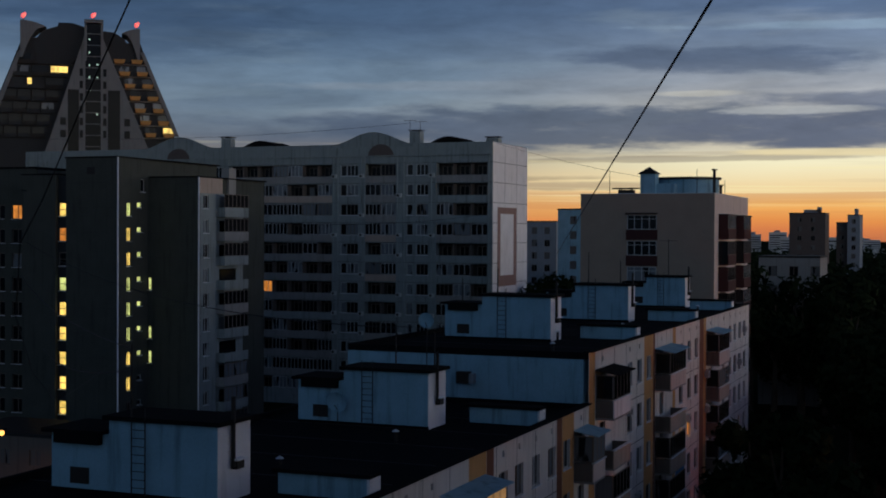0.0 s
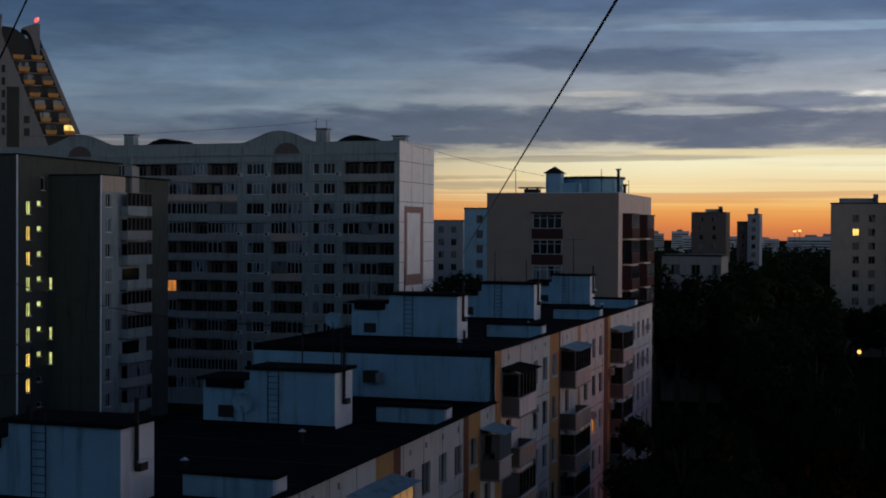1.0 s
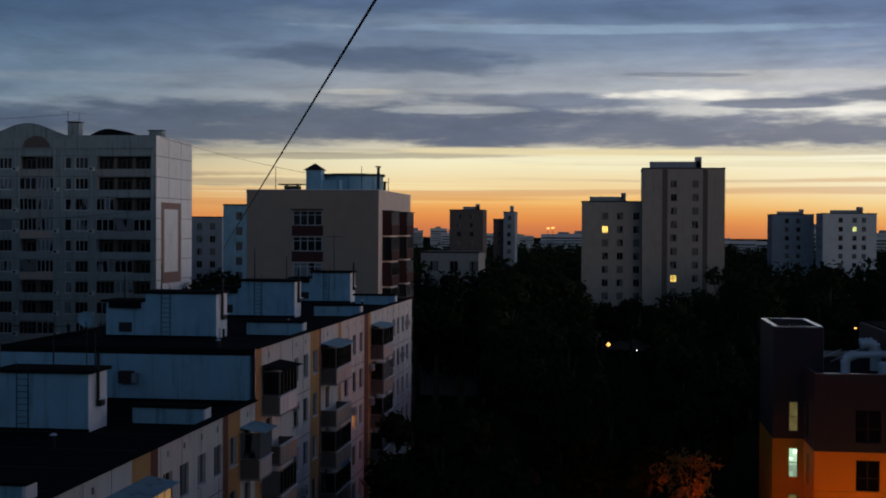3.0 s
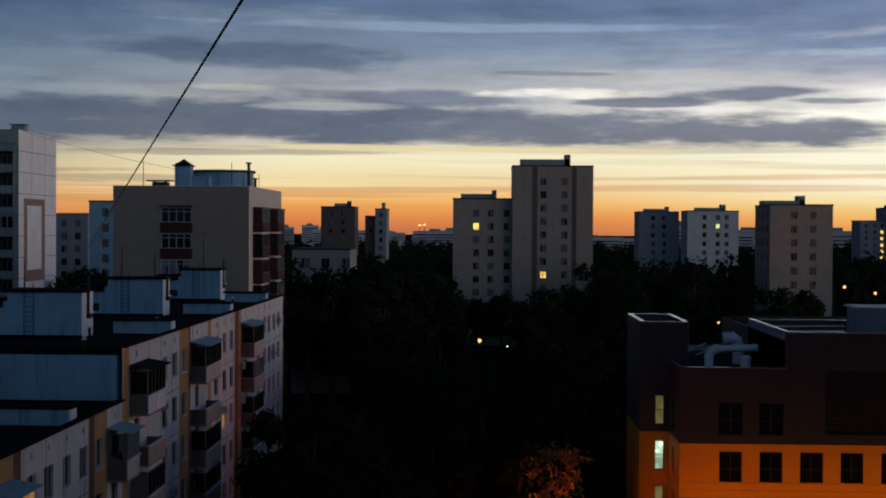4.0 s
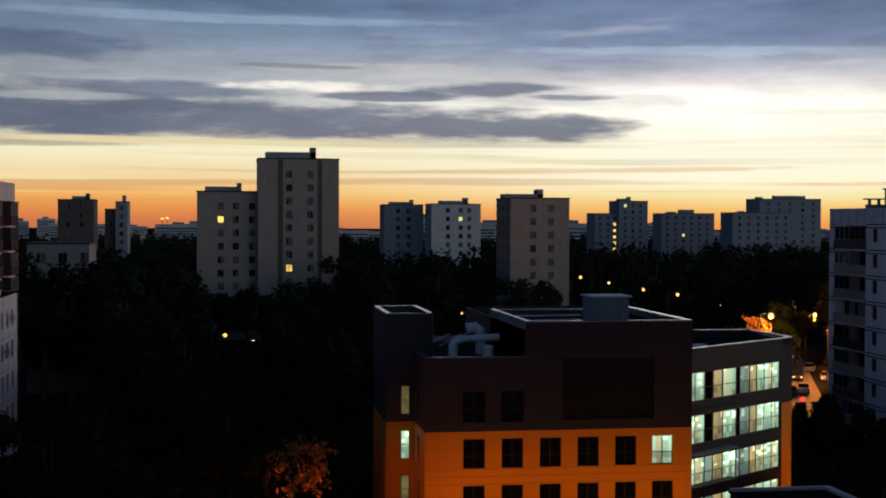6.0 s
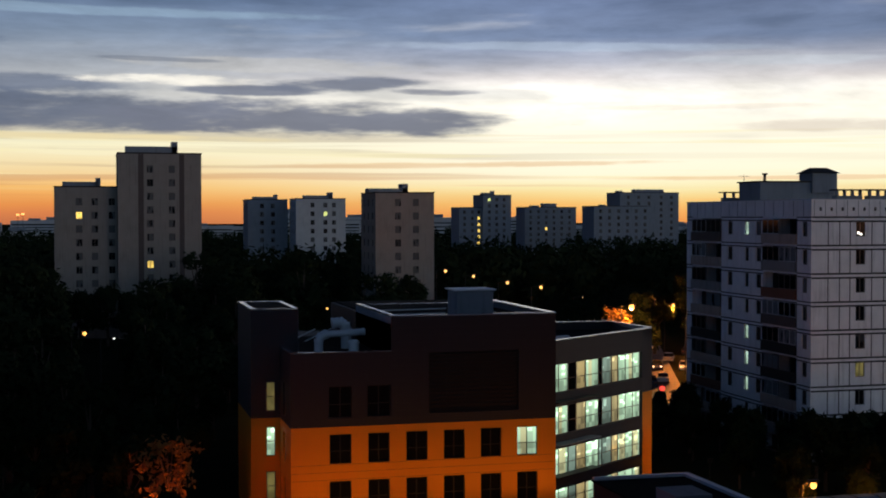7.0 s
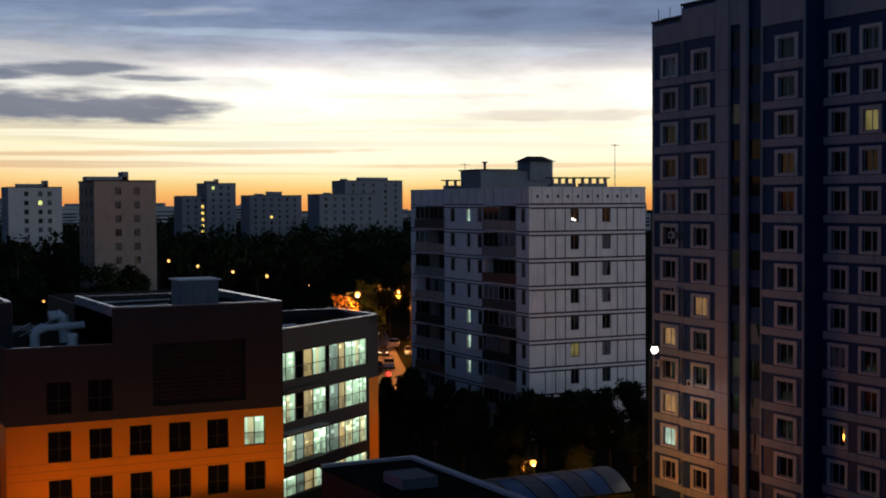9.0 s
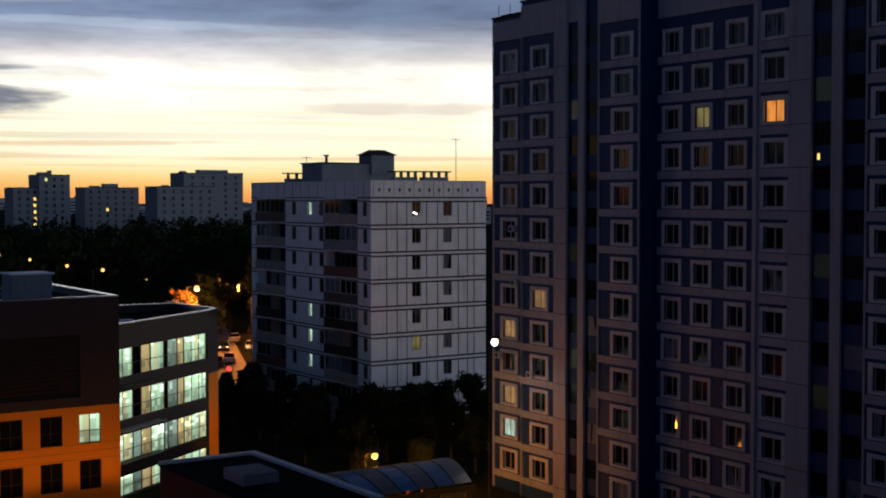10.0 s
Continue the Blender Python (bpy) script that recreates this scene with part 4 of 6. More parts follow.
    part("coping", Geo().box(-92.5, 119.4, 32.9, -85.5, 140, 33.05).box(-98.4, 119.4, 31.1, -93.7, 140, 31.25).box(-85.5, 125.0, 30.9, -78.95, 140, 31.05), M_BITUMEN, t)
    part("attic_vent", Geo().box(-89.6, 119.46, 31.1, -88.6, 119.5, 31.9), M_STEEL, t)
    # darker neighbour at its side
    w = thing("dark_apartment_house", "dim panel house with one lit window", "apartment building", -104, 122)
    m = face(-112.0, 122.0, SOUTH)
    rows = [26.3 - 2.75 * i for i in range(9)]
    cols = [2.2, 5.2, 8.4, 11.0]
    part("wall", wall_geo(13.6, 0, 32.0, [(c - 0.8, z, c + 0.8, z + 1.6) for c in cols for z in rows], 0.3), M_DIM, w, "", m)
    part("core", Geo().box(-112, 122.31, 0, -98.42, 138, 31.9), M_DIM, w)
    for c in cols:
        for i, z in enumerate(rows):
            window(w, on(m, c, z), 1.6, 1.6, 2, M_OLDFRAME, P_ORA if (i == 0 and c == 11.0) else P_DEEP)
    part("coping", Geo().box(-112.1, 121.9, 32.0, -98.42, 138, 32.2), M_BITUMEN, w)


stair_house()


# ---- pyramid-shaped tower ----
def pyramid_tower():
    m = pose(-179.0, 241.0, 0, 0, 0, 36.5)   # local x across the view, -y towards the viewer
    t = thing("pyramid_tower", "dark pyramid-shaped apartment tower with slanting sides and lit balconies", "apartment building", -179, 241, 0, 36.5)

    def slab(name, pts, y0, y1, mat, label="", under=None):
        g, n = Geo(), len(pts)
        g.v = [(x, y0, z) for x, z in pts] + [(x, y1, z) for x, z in pts]
        g.f = [tuple(range(n)), tuple(reversed(range(n, 2 * n)))] + [(i, n + i, n + (i + 1) % n, (i + 1) % n) for i in range(n)]
        return part(name, g, mat, under or t, label, m)
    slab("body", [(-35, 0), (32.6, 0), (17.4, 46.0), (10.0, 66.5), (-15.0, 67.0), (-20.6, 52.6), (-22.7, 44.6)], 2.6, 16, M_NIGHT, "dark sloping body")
    # two pale wedge walls with a glazed stair shaft between them
    slab("wedge_wall", [(-26, 0), (-1.75, 0), (-1.75, 68.6), (-2.2, 66.6), (-9.3, 44.5)], -1.0, 2.0, M_SPUR, "pale concrete wedge wall")
    slab("wedge_wall", [(1.5, 0), (30, 0), (11.0, 44.5), (2.0, 66.8), (1.5, 68.6)], -1.0, 2.0, M_SPUR, "pale concrete wedge wall")
    shaft = slab("glass_shaft", [(-1.74, 0), (1.49, 0), (1.49, 70.0), (-1.74, 70.0)], -0.6, 1.9, P_BLACK, "dark glazed stair shaft")
    for i in range(16):
        z = 31.0 + 2.45 * i
        slab("transom", [(-1.74, z), (1.49, z), (1.49, z + 0.16), (-1.74, z + 0.16)], -0.7, -0.58, M_SPUR, "", shaft)
    for x in (-1.95, 1.5):
        slab("shaft_pier", [(x, 62.0), (x + 0.5, 62.0), (x + 0.5, 70.2), (x, 70.2)], -1.1, 2.0, M_SPUR, "", shaft)
    slab("shaft_head", [(-2.0, 70.2), (2.05, 70.2), (2.05, 70.9), (-2.0, 70.9)], -1.2, 2.1, M_SPUR, "", shaft)

    def sail(x0, x1, z0, z1, foot):
        """A curved fin: upright outer edge, rounded top, hollow inner edge that runs down to its foot."""
        pts = [(x0, z0), (x0, z1)]
        for q in range(1, 7):
            pts.append((x0 + (x1 - x0) * q / 6, z1 - (z1 - z0) * 0.16 * (q / 6) ** 2))
        for q in range(1, 7):
            f = q / 6
            pts.append((x1 + (foot - x1) * f ** 0.6, z1 - (z1 - z0) * (0.16 + 0.84 * f ** 1.5)))
        return pts if x1 < x0 else list(reversed(pts))
    slab("fin", sail(-15.4, -10.0, 62.5, 70.6, -14.9), 1.2, 9.0, M_SPUR, "curved concrete fin")
    slab("fin", sail(9.9, 6.0, 62.5, 69.6, 9.4), 1.2, 9.0, M_SPUR, "curved concrete fin")
    for a, b in (((-22.9, 44.6), (-15.4, 64.0)), ((17.9, 46.1), (10.4, 64.5))):
        slab("edge_beam", [(a[0] - 0.5, a[1]), (a[0] + 0.5, a[1]), (b[0] + 0.4, b[1]), (b[0] - 0.4, b[1])], 1.6, 2.8, M_SPUR)
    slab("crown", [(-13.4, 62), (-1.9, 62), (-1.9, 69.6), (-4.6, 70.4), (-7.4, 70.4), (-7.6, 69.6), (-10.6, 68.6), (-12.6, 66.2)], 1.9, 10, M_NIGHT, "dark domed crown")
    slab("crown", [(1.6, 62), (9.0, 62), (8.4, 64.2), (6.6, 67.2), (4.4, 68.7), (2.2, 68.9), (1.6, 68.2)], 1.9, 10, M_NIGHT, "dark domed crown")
    for i in range(7):
        z = 46.2 + 2.68 * i
        for xb in (12.3 - 1.13 * i, 16.2 - 1.15 * i):
            b = slab("balcony", [(xb - 1.0, z - 0.45), (xb + 0.9, z - 0.45), (xb + 1.2, z + 0.45), (xb - 1.25, z + 0.45)], 0.7, 2.5, M_BALC, "ochre balcony front")
            lit = i == 0 and xb > 13
            part("balcony_window", Geo().box(xb - 1.2, 2.4, z + 0.45, xb + 0.9, 2.59, z + 1.75), P_YEL if lit else (P_CURT if i % 3 else P_DEEP), b, "", m)
        slab("floor_edge", [(10.0 - 1.13 * i, z - 0.7), (18.3 - 1.15 * i, z - 0.7), (18.2 - 1.15 * i, z - 0.45), (10.0 - 1.13 * i, z - 0.45)], 1.9, 2.58, M_CONC)
        xl, xr = -21.9 + 0.95 * i, -10.2 + 0.98 * i
        n = 4 if i < 4 else 3
        w = (xr - xl) / n
        for c in range(n):
            x = xl + c * w
            pane = P_DEEP
            if i == 5 and c == 2:
                pane = P_YEL
            if i == 4 and c == 1:
                pane = P_YEL
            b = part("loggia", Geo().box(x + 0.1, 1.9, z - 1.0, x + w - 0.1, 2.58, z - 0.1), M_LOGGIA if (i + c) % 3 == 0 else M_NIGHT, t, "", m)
            wd = w - 0.4 if not (i == 4 and c == 1) else 0.9
            part("loggia_window", Geo().box(x + 0.2, 2.45, z - 0.08, x + 0.2 + wd, 2.58, z + 1.3), pane, b, "", m)
            part("divider", Geo().box(x - 0.08, 1.7, z - 1.1, x + 0.08, 2.58, z + 1.6), M_LOGGIA, b, "", m)
        for x in (-2.6, 2.35, 7.1, -6.4):
            if abs(x) < 4 and i < 6 or i < 2:
                part("wall_window", Geo().box(x - (0.35 if abs(x) < 4 else 0.6), -1.06, z - 1, x + (0.35 if abs(x) < 4 else 0.6), -1.0, z + 0.6), P_BLACK, t, "", m)
    for x, z in ((-0.9, 66.4), (-0.9, 63.6), (-0.9, 60.8), (0.8, 61.0), (-0.9, 58.2), (0.8, 58.2), (-0.9, 55.4), (0.7, 50.2)):
        part("stair_light", Geo().box(x - 0.16, -0.8, z, x + 0.16, -0.71, z + 0.35), P_MINT, t, "small stair light", m)
    for a, b in ((-5.4, -3.1), (3.0, 5.6)):
        slab("glazed_strip", [(a, 30), (b, 30), (b, 55.6), (a, 55.6)], -1.05, -1.0, P_BLACK, "dark glazed strip")
    for x, z in ((-14.7, 71.4), (-0.1, 72.0), (9.2, 70.3)):
        L = thing("warning_light", "red warning lamp on the tower's top", "warning light", *(m @ Vector((x, 1.5, z - 0.8))), 0, "red warning lamps")
        g = Geo().bar((x - 0.3, 1.4, z - 0.3), (x, 1.4, z + 0.2), 0.3, 0.5, 10).bar((x, 1.4, z + 0.2), (x + 0.45, 1.4, z + 0.7), 0.5, 0.22, 10)
        part("lens", g, E_RED, L, "glowing red lens", m)
        part("bracket", Geo().bar((x, 1.5, z - 1.4), (x, 1.5, z), 0.1), M_STEEL, L, "", m)


pyramid_tower()


# ---- beige house behind the block ----
def beige_house():
    X0, X1, Y0, Y1, TOP = -41.0, -26.1, 143.5, 166.0, 29.3
    t = thing("beige_house", "beige brick apartment house with dark red balconies and roof room", "apartment building", X1, Y0)
    m = face(X0, Y0, SOUTH)
    rows = [25.5 - 2.85 * i for i in range(8)]
    part("wall", wall_geo(X1 - X0, 0, TOP, [(5.3, z - 0.1, 8.6, z + 1.5) for z in rows], 0.6), M_BEIGE, t, "", m)
    for i, z in enumerate(rows):
        glazing(t, on(m, 6.95, z - 0.1, 0.0), 3.3, 1.6, 4, P_CURT)
        part("balustrade", Geo().box(5.2, -0.12, z - 1.25, 8.7, -0.002, z - 0.12), M_MAROON, t, "dark red balustrade", m)
    part("canopy", Geo().box(5.2, -0.5, rows[0] + 1.6, 8.7, 0.0, rows[0] + 1.72), M_STEEL, t, "", m)
    m = face(X1, Y0, EAST)
    cols = [5.0, 15.6]
    part("side_wall", wall_geo(Y1 - Y0, 0, TOP, [(c - 2.3, z - 0.9, c + 2.3, z + 1.5) for c in cols for z in rows], 1.0), M_PINK, t, "", m)
    for c in cols:
        for i, z in enumerate(rows):
            b = part("balcony", Geo().box(c - 2.5, -1.1, z - 1.15, c + 2.5, 0, z - 1.0).box(c - 2.5, -1.1, z - 1.0, c + 2.5, -1.02, z), M_MAROON, t, "dark red balcony", m)
            part("glazing", WINDOW_ROW(5.0, 1.5, 5), None, b, "", on(m, c - 2.5, z, -1.06))
            part("pane", Geo().box(c - 2.45, -1.06, z, c + 2.45, -1.05, z + 1.45), P_CURT if (i + int(c)) % 2 else P_DARK, b, "", m)
    for c in cols:
        part("side_canopy", Geo().box(c - 2.6, -1.2, rows[0] + 1.5, c + 2.6, 0.0, rows[0] + 1.62), M_STEEL, t, "", m)
        for i, z in enumerate(rows):
            part("cheek", Geo().box(c - 2.5, -1.02, z - 1.0, c - 2.42, 0.0, z + 1.5), P_DARK if i % 2 else M_MAROON, t, "", m)
    part("core", Geo().box(X0, Y0 + 0.61, 0, X1 - 1.01, Y1, TOP - 0.2), M_BEIGE, t)
    flat_roof(t, X0, Y0, X1, Y1, TOP + 0.02, 0.4, M_BEIGE)
    r = thing("roof_room", "dark rounded roof room with a small pitched turret", "roof room", -31, 150, TOP)
    ring = lambda q: [(-30.4 + q * 3.5 * math.cos(a), 150.5 + q * 3.2 * math.sin(a)) for a in [2 * math.pi * i / 32 for i in range(32)]]
    part("drum", Geo().prism(ring(1.0), TOP - 0.3, TOP + 1.75), M_BLUEWALL, r, "bluish plastered drum")
    part("rim", Geo().prism(ring(1.07), TOP + 1.75, TOP + 2.0), M_STEEL, r)
    part("turret", Geo().box(-34.7, 145.4, TOP - 0.3, -33.0, 147.1, TOP + 2.3), M_BLUEWALL, r)
    x, y, z = -33.85, 146.2, TOP + 2.3
    part("turret_roof", Geo().quad((x - 1.1, y - 1.1, z), (x + 1.1, y - 1.1, z), (x, y, z + 0.8)).quad((x + 1.1, y - 1.1, z), (x + 1.1, y + 1.1, z), (x, y, z + 0.8)).quad((x + 1.1, y + 1.1, z), (x - 1.1, y + 1.1, z), (x, y, z + 0.8)).quad((x - 1.1, y + 1.1, z), (x - 1.1, y - 1.1, z), (x, y, z + 0.8)), M_STEEL, r)
    part("link", Geo().box(-33.0, 146.0, TOP - 0.3, -31.0, 149, TOP + 1.2), M_BLUEWALL, r)
    for x, y, h in ((-26.6, 146, 2.6), (-26.5, 149.5, 1.0)):
        p = thing("vent_pipe", "dark metal vent pipe with a flat cap on the roof", "vent pipe", x, y, TOP, 0, "vent pipes on the beige house")
        part("pipe", Geo().bar((x, y, TOP - 0.4), (x, y, TOP + h), 0.16), M_STEEL, p)
        part("cap", Geo().bar((x, y, TOP + h), (x, y, TOP + h + 0.15), 0.34, 0.3), M_STEEL, p)
    p = thing("roof_vent", "low dark vent box under a slab on the roof", "vent", -36.2, 145, TOP)
    part("shaft", Geo().box(-37.0, 144.6, TOP - 0.3, -35.4, 146, TOP + 0.5), M_STEEL, p)
    part("slab", Geo().box(-37.6, 144.3, TOP + 0.6, -34.9, 146.3, TOP + 0.72), M_STEEL, p)
    for x in (-36.9, -35.7):
        part("post", Geo().box(x, 145, TOP + 0.5, x + 0.2, 145.2, TOP + 0.6), M_STEEL, p)
    for x, y, h in ((-38.6, 147, 3.2), (-28.7, 147, 3.1), (-25.9 - 0.6, 152, 2.0)):
        antenna(x, y, TOP - 0.3, h, 0)


beige_house()


# ---- plain distant houses ----
def plain_house(name, label, x0, x1, y, depth, top, mat, cols, step=2.8, rows=9, group="distant houses", east=False, west=False, roof=(), lit=(), win=(1.3, 1.5), strips=(), first=1.2):
    """A box of a house with rows of windows on the wall that faces -y, and on one side."""
    t = thing(name, label, "apartment building", x0, y, 0, 0, group)
    sills = [top - first - 1.5 - step * i for i in range(rows)]
    w, h = win
    faces = [(face(x0, y, SOUTH), x1 - x0, cols, "wall")]
    side = [depth * f for f in (0.2, 0.5, 0.8)]
    if east:
        faces.append((face(x1, y, EAST), depth, side, "side_wall"))
    if west:
        faces.append((face(x0, y + depth, WEST), depth, side, "side_wall"))
    for m, width, cc, nm in faces:
        part(nm, wall_geo(width, 0, top, [(c - w / 2, s, c + w / 2, s + h) for c in cc for s in sills], 0.25), mat, t, "", m)
        for j, c in enumerate(cc):
            for i, s in enumerate(sills):
                p = P_FAR
                for a, b, mt in lit:
                    if nm == "wall" and (a, b) == (j, i):
                        p = mt
                window(t, on(m, c, s), w, h, 2, M_OLDFRAME, p, 0, 0.14, False)
    part("core", Geo().box(x0 + (0.26 if west else 0.0), y + 0.26, 0, x1 - (0.26 if east else 0.0), y + depth, top - 0.05), mat, t)
    for a, b, mt in strips:
        part("strip", Geo().box(x0 + a, y - 0.05, 0, x0 + b, y - 0.001, top - 0.1), mt, t)
    part("coping", Geo().box(x0 - 0.1, y - 0.1, top, x1 + 0.1, y + depth, top + 0.25), M_STEEL, t)
    for a, b, hh in roof:
        part("roof_block", Geo().box(x0 + a, y + 2, top + 0.2, x0 + b, y + 6, top + hh), M_SLATE, t)
    return t


# slender tower with its lower wing
plain_house("tower_house", "tall beige panel tower with dark vertical strips and lit windows", 4.85, 21.75, 279.5, 16, 37.9, M_TOWER, [6.5, 10.9], 2.8, 12, "towers in the trees", roof=((1.6, 12.2, 1.6), (11.0, 12.2, 2.6)), lit=((0, 7, P_YEL),), strips=((4.1, 5.2, M_TOWERDARK), (12.4, 13.4, M_TOWERDARK)), first=2.4)
plain_house("tower_wing", "lower wing of the beige tower with one lit window", -7.7, 4.8, 281.5, 14, 31.0, M_TOWER, [4.9, 8.0, 11.4], 2.8, 10, "towers in the trees", roof=((1.6, 8.6, 1.2), (8.2, 9.2, 2.0)), lit=((0, 1, P_YEL),), first=2.2)
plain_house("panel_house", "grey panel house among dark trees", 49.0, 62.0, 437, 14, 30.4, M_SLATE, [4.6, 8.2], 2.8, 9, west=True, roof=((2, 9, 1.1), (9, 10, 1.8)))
plain_house("panel_house", "pale panel house with a lit window among dark trees", 63.0, 79.2, 425, 14, 30.6, M_PANEL, [5.4, 9.6, 12.4], 2.8, 9, west=True, roof=((3, 12, 1.2), (11, 12.4, 2.2)), lit=((1, 1, P_GRN),))
plain_house("panel_house", "beige panel house with balconies on its side, among trees", 56.4, 68.9, 269, 15, 29.8, M_TOWER, [4.8, 8.6], 2.8, 9, west=True, roof=((-1, 7.4, 1.0), (6.2, 7.4, 2.0)))
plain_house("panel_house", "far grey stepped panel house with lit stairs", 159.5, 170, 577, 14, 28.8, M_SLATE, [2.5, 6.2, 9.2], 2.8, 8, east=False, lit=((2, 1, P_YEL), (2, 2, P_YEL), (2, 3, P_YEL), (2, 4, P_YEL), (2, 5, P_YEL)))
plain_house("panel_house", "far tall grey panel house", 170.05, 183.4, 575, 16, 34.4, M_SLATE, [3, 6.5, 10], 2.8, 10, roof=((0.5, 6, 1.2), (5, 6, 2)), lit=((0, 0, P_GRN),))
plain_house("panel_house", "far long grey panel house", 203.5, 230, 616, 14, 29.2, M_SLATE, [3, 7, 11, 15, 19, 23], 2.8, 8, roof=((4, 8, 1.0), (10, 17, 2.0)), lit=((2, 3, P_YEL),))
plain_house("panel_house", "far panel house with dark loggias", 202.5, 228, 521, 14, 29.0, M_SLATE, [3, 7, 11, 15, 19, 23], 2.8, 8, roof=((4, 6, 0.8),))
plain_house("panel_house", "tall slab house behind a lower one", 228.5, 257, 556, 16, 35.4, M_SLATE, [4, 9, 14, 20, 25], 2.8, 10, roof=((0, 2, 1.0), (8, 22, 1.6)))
plain_house("panel_house", "dim dark house on the skyline", -53.0, -42.4, 417, 12, 31.2, M_TOWERDARK, [3, 7], 2.8, 9, roof=((4, 9, 1.2), (8, 9, 2)))
plain_house("panel_house", "dim dark house on the skyline", -42.0, -38.5, 448, 12, 28.6, M_TOWERDARK, [1.7], 2.8, 9)
plain_house("panel_house", "dim dark slender house on the skyline", -38.4, -34.6, 446, 12, 31.0, M_SLATE, [1.9], 2.8, 9, roof=((2, 3, 2.2),))
plain_house("panel_house", "bluish panel house beside the trees", -94.2, -87.0, 285, 12, 27.4, M_SLATE, [2, 5], 2.8, 9, east=True)
plain_house("panel_house", "bluish panel house beside the beige house", -73.0, -62.0, 240, 14, 29.3, M_BLUEWALL, [3, 6, 9], 2.8, 9)
plain_house("low_house", "low pale flat-roofed building in the trees", -29.5, -20.8, 198, 10, 21.5, M_CONC, [2, 5, 8], 2.8, 6)

# skyline along the horizon
rnd = random.Random(21)
for i in range(56):
    a = radians(-14 + 50.0 * i / 56 + rnd.uniform(-0.3, 0.3))
    d = rnd.uniform(1000, 2100)
    x, y = d * math.sin(a), d * math.cos(a)
    w, dp, hh = rnd.uniform(18, 60), rnd.uniform(12, 20), rnd.choice((12, 15, 17, 19, 21, 24, 27))
    t = thing("skyline_house", "dim far-off house on the skyline", "apartment building", x, y, 0, -math.degrees(a), "houses on the skyline")
    m = WM[t]
    part("body", Geo().box(-w / 2, 0, 0, w / 2, dp, hh), M_PANEL, t, "", m)
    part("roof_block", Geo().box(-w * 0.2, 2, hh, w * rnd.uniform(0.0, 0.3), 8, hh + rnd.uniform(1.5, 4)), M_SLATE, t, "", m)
    for z in range(4, hh - 2, 3):
        part("window_band", Geo().box(-w / 2 + 1, -0.2, z, w / 2 - 1, -0.01, z + 1.3), P_DARK, t, "", m)
for a, z, d, mt in ((-3.0, 26.0, 1200, E_SODIUM), (-2.8, 26.5, 1200, E_SODIUM), (7.0, 25, 1100, E_WHITE), (-10.2, 23, 1000, E_WHITE), (6.7, 25.4, 1100, E_WHITE)):
    x, y = d * math.sin(radians(a)), d * math.cos(radians(a))
    t = thing("floodlight", "far floodlight mast above the skyline", "street lamp", x, y, 0, 0, "far floodlights")
    part("mast", Geo().bar((x, y, 0), (x, y, z), 0.3, 0.2), M_STEEL, t)
    part("head", Geo().box(x - 1.2, y - 0.5, z, x + 1.2, y + 0.5, z + 1.4), mt, t, "glowing lamp head")


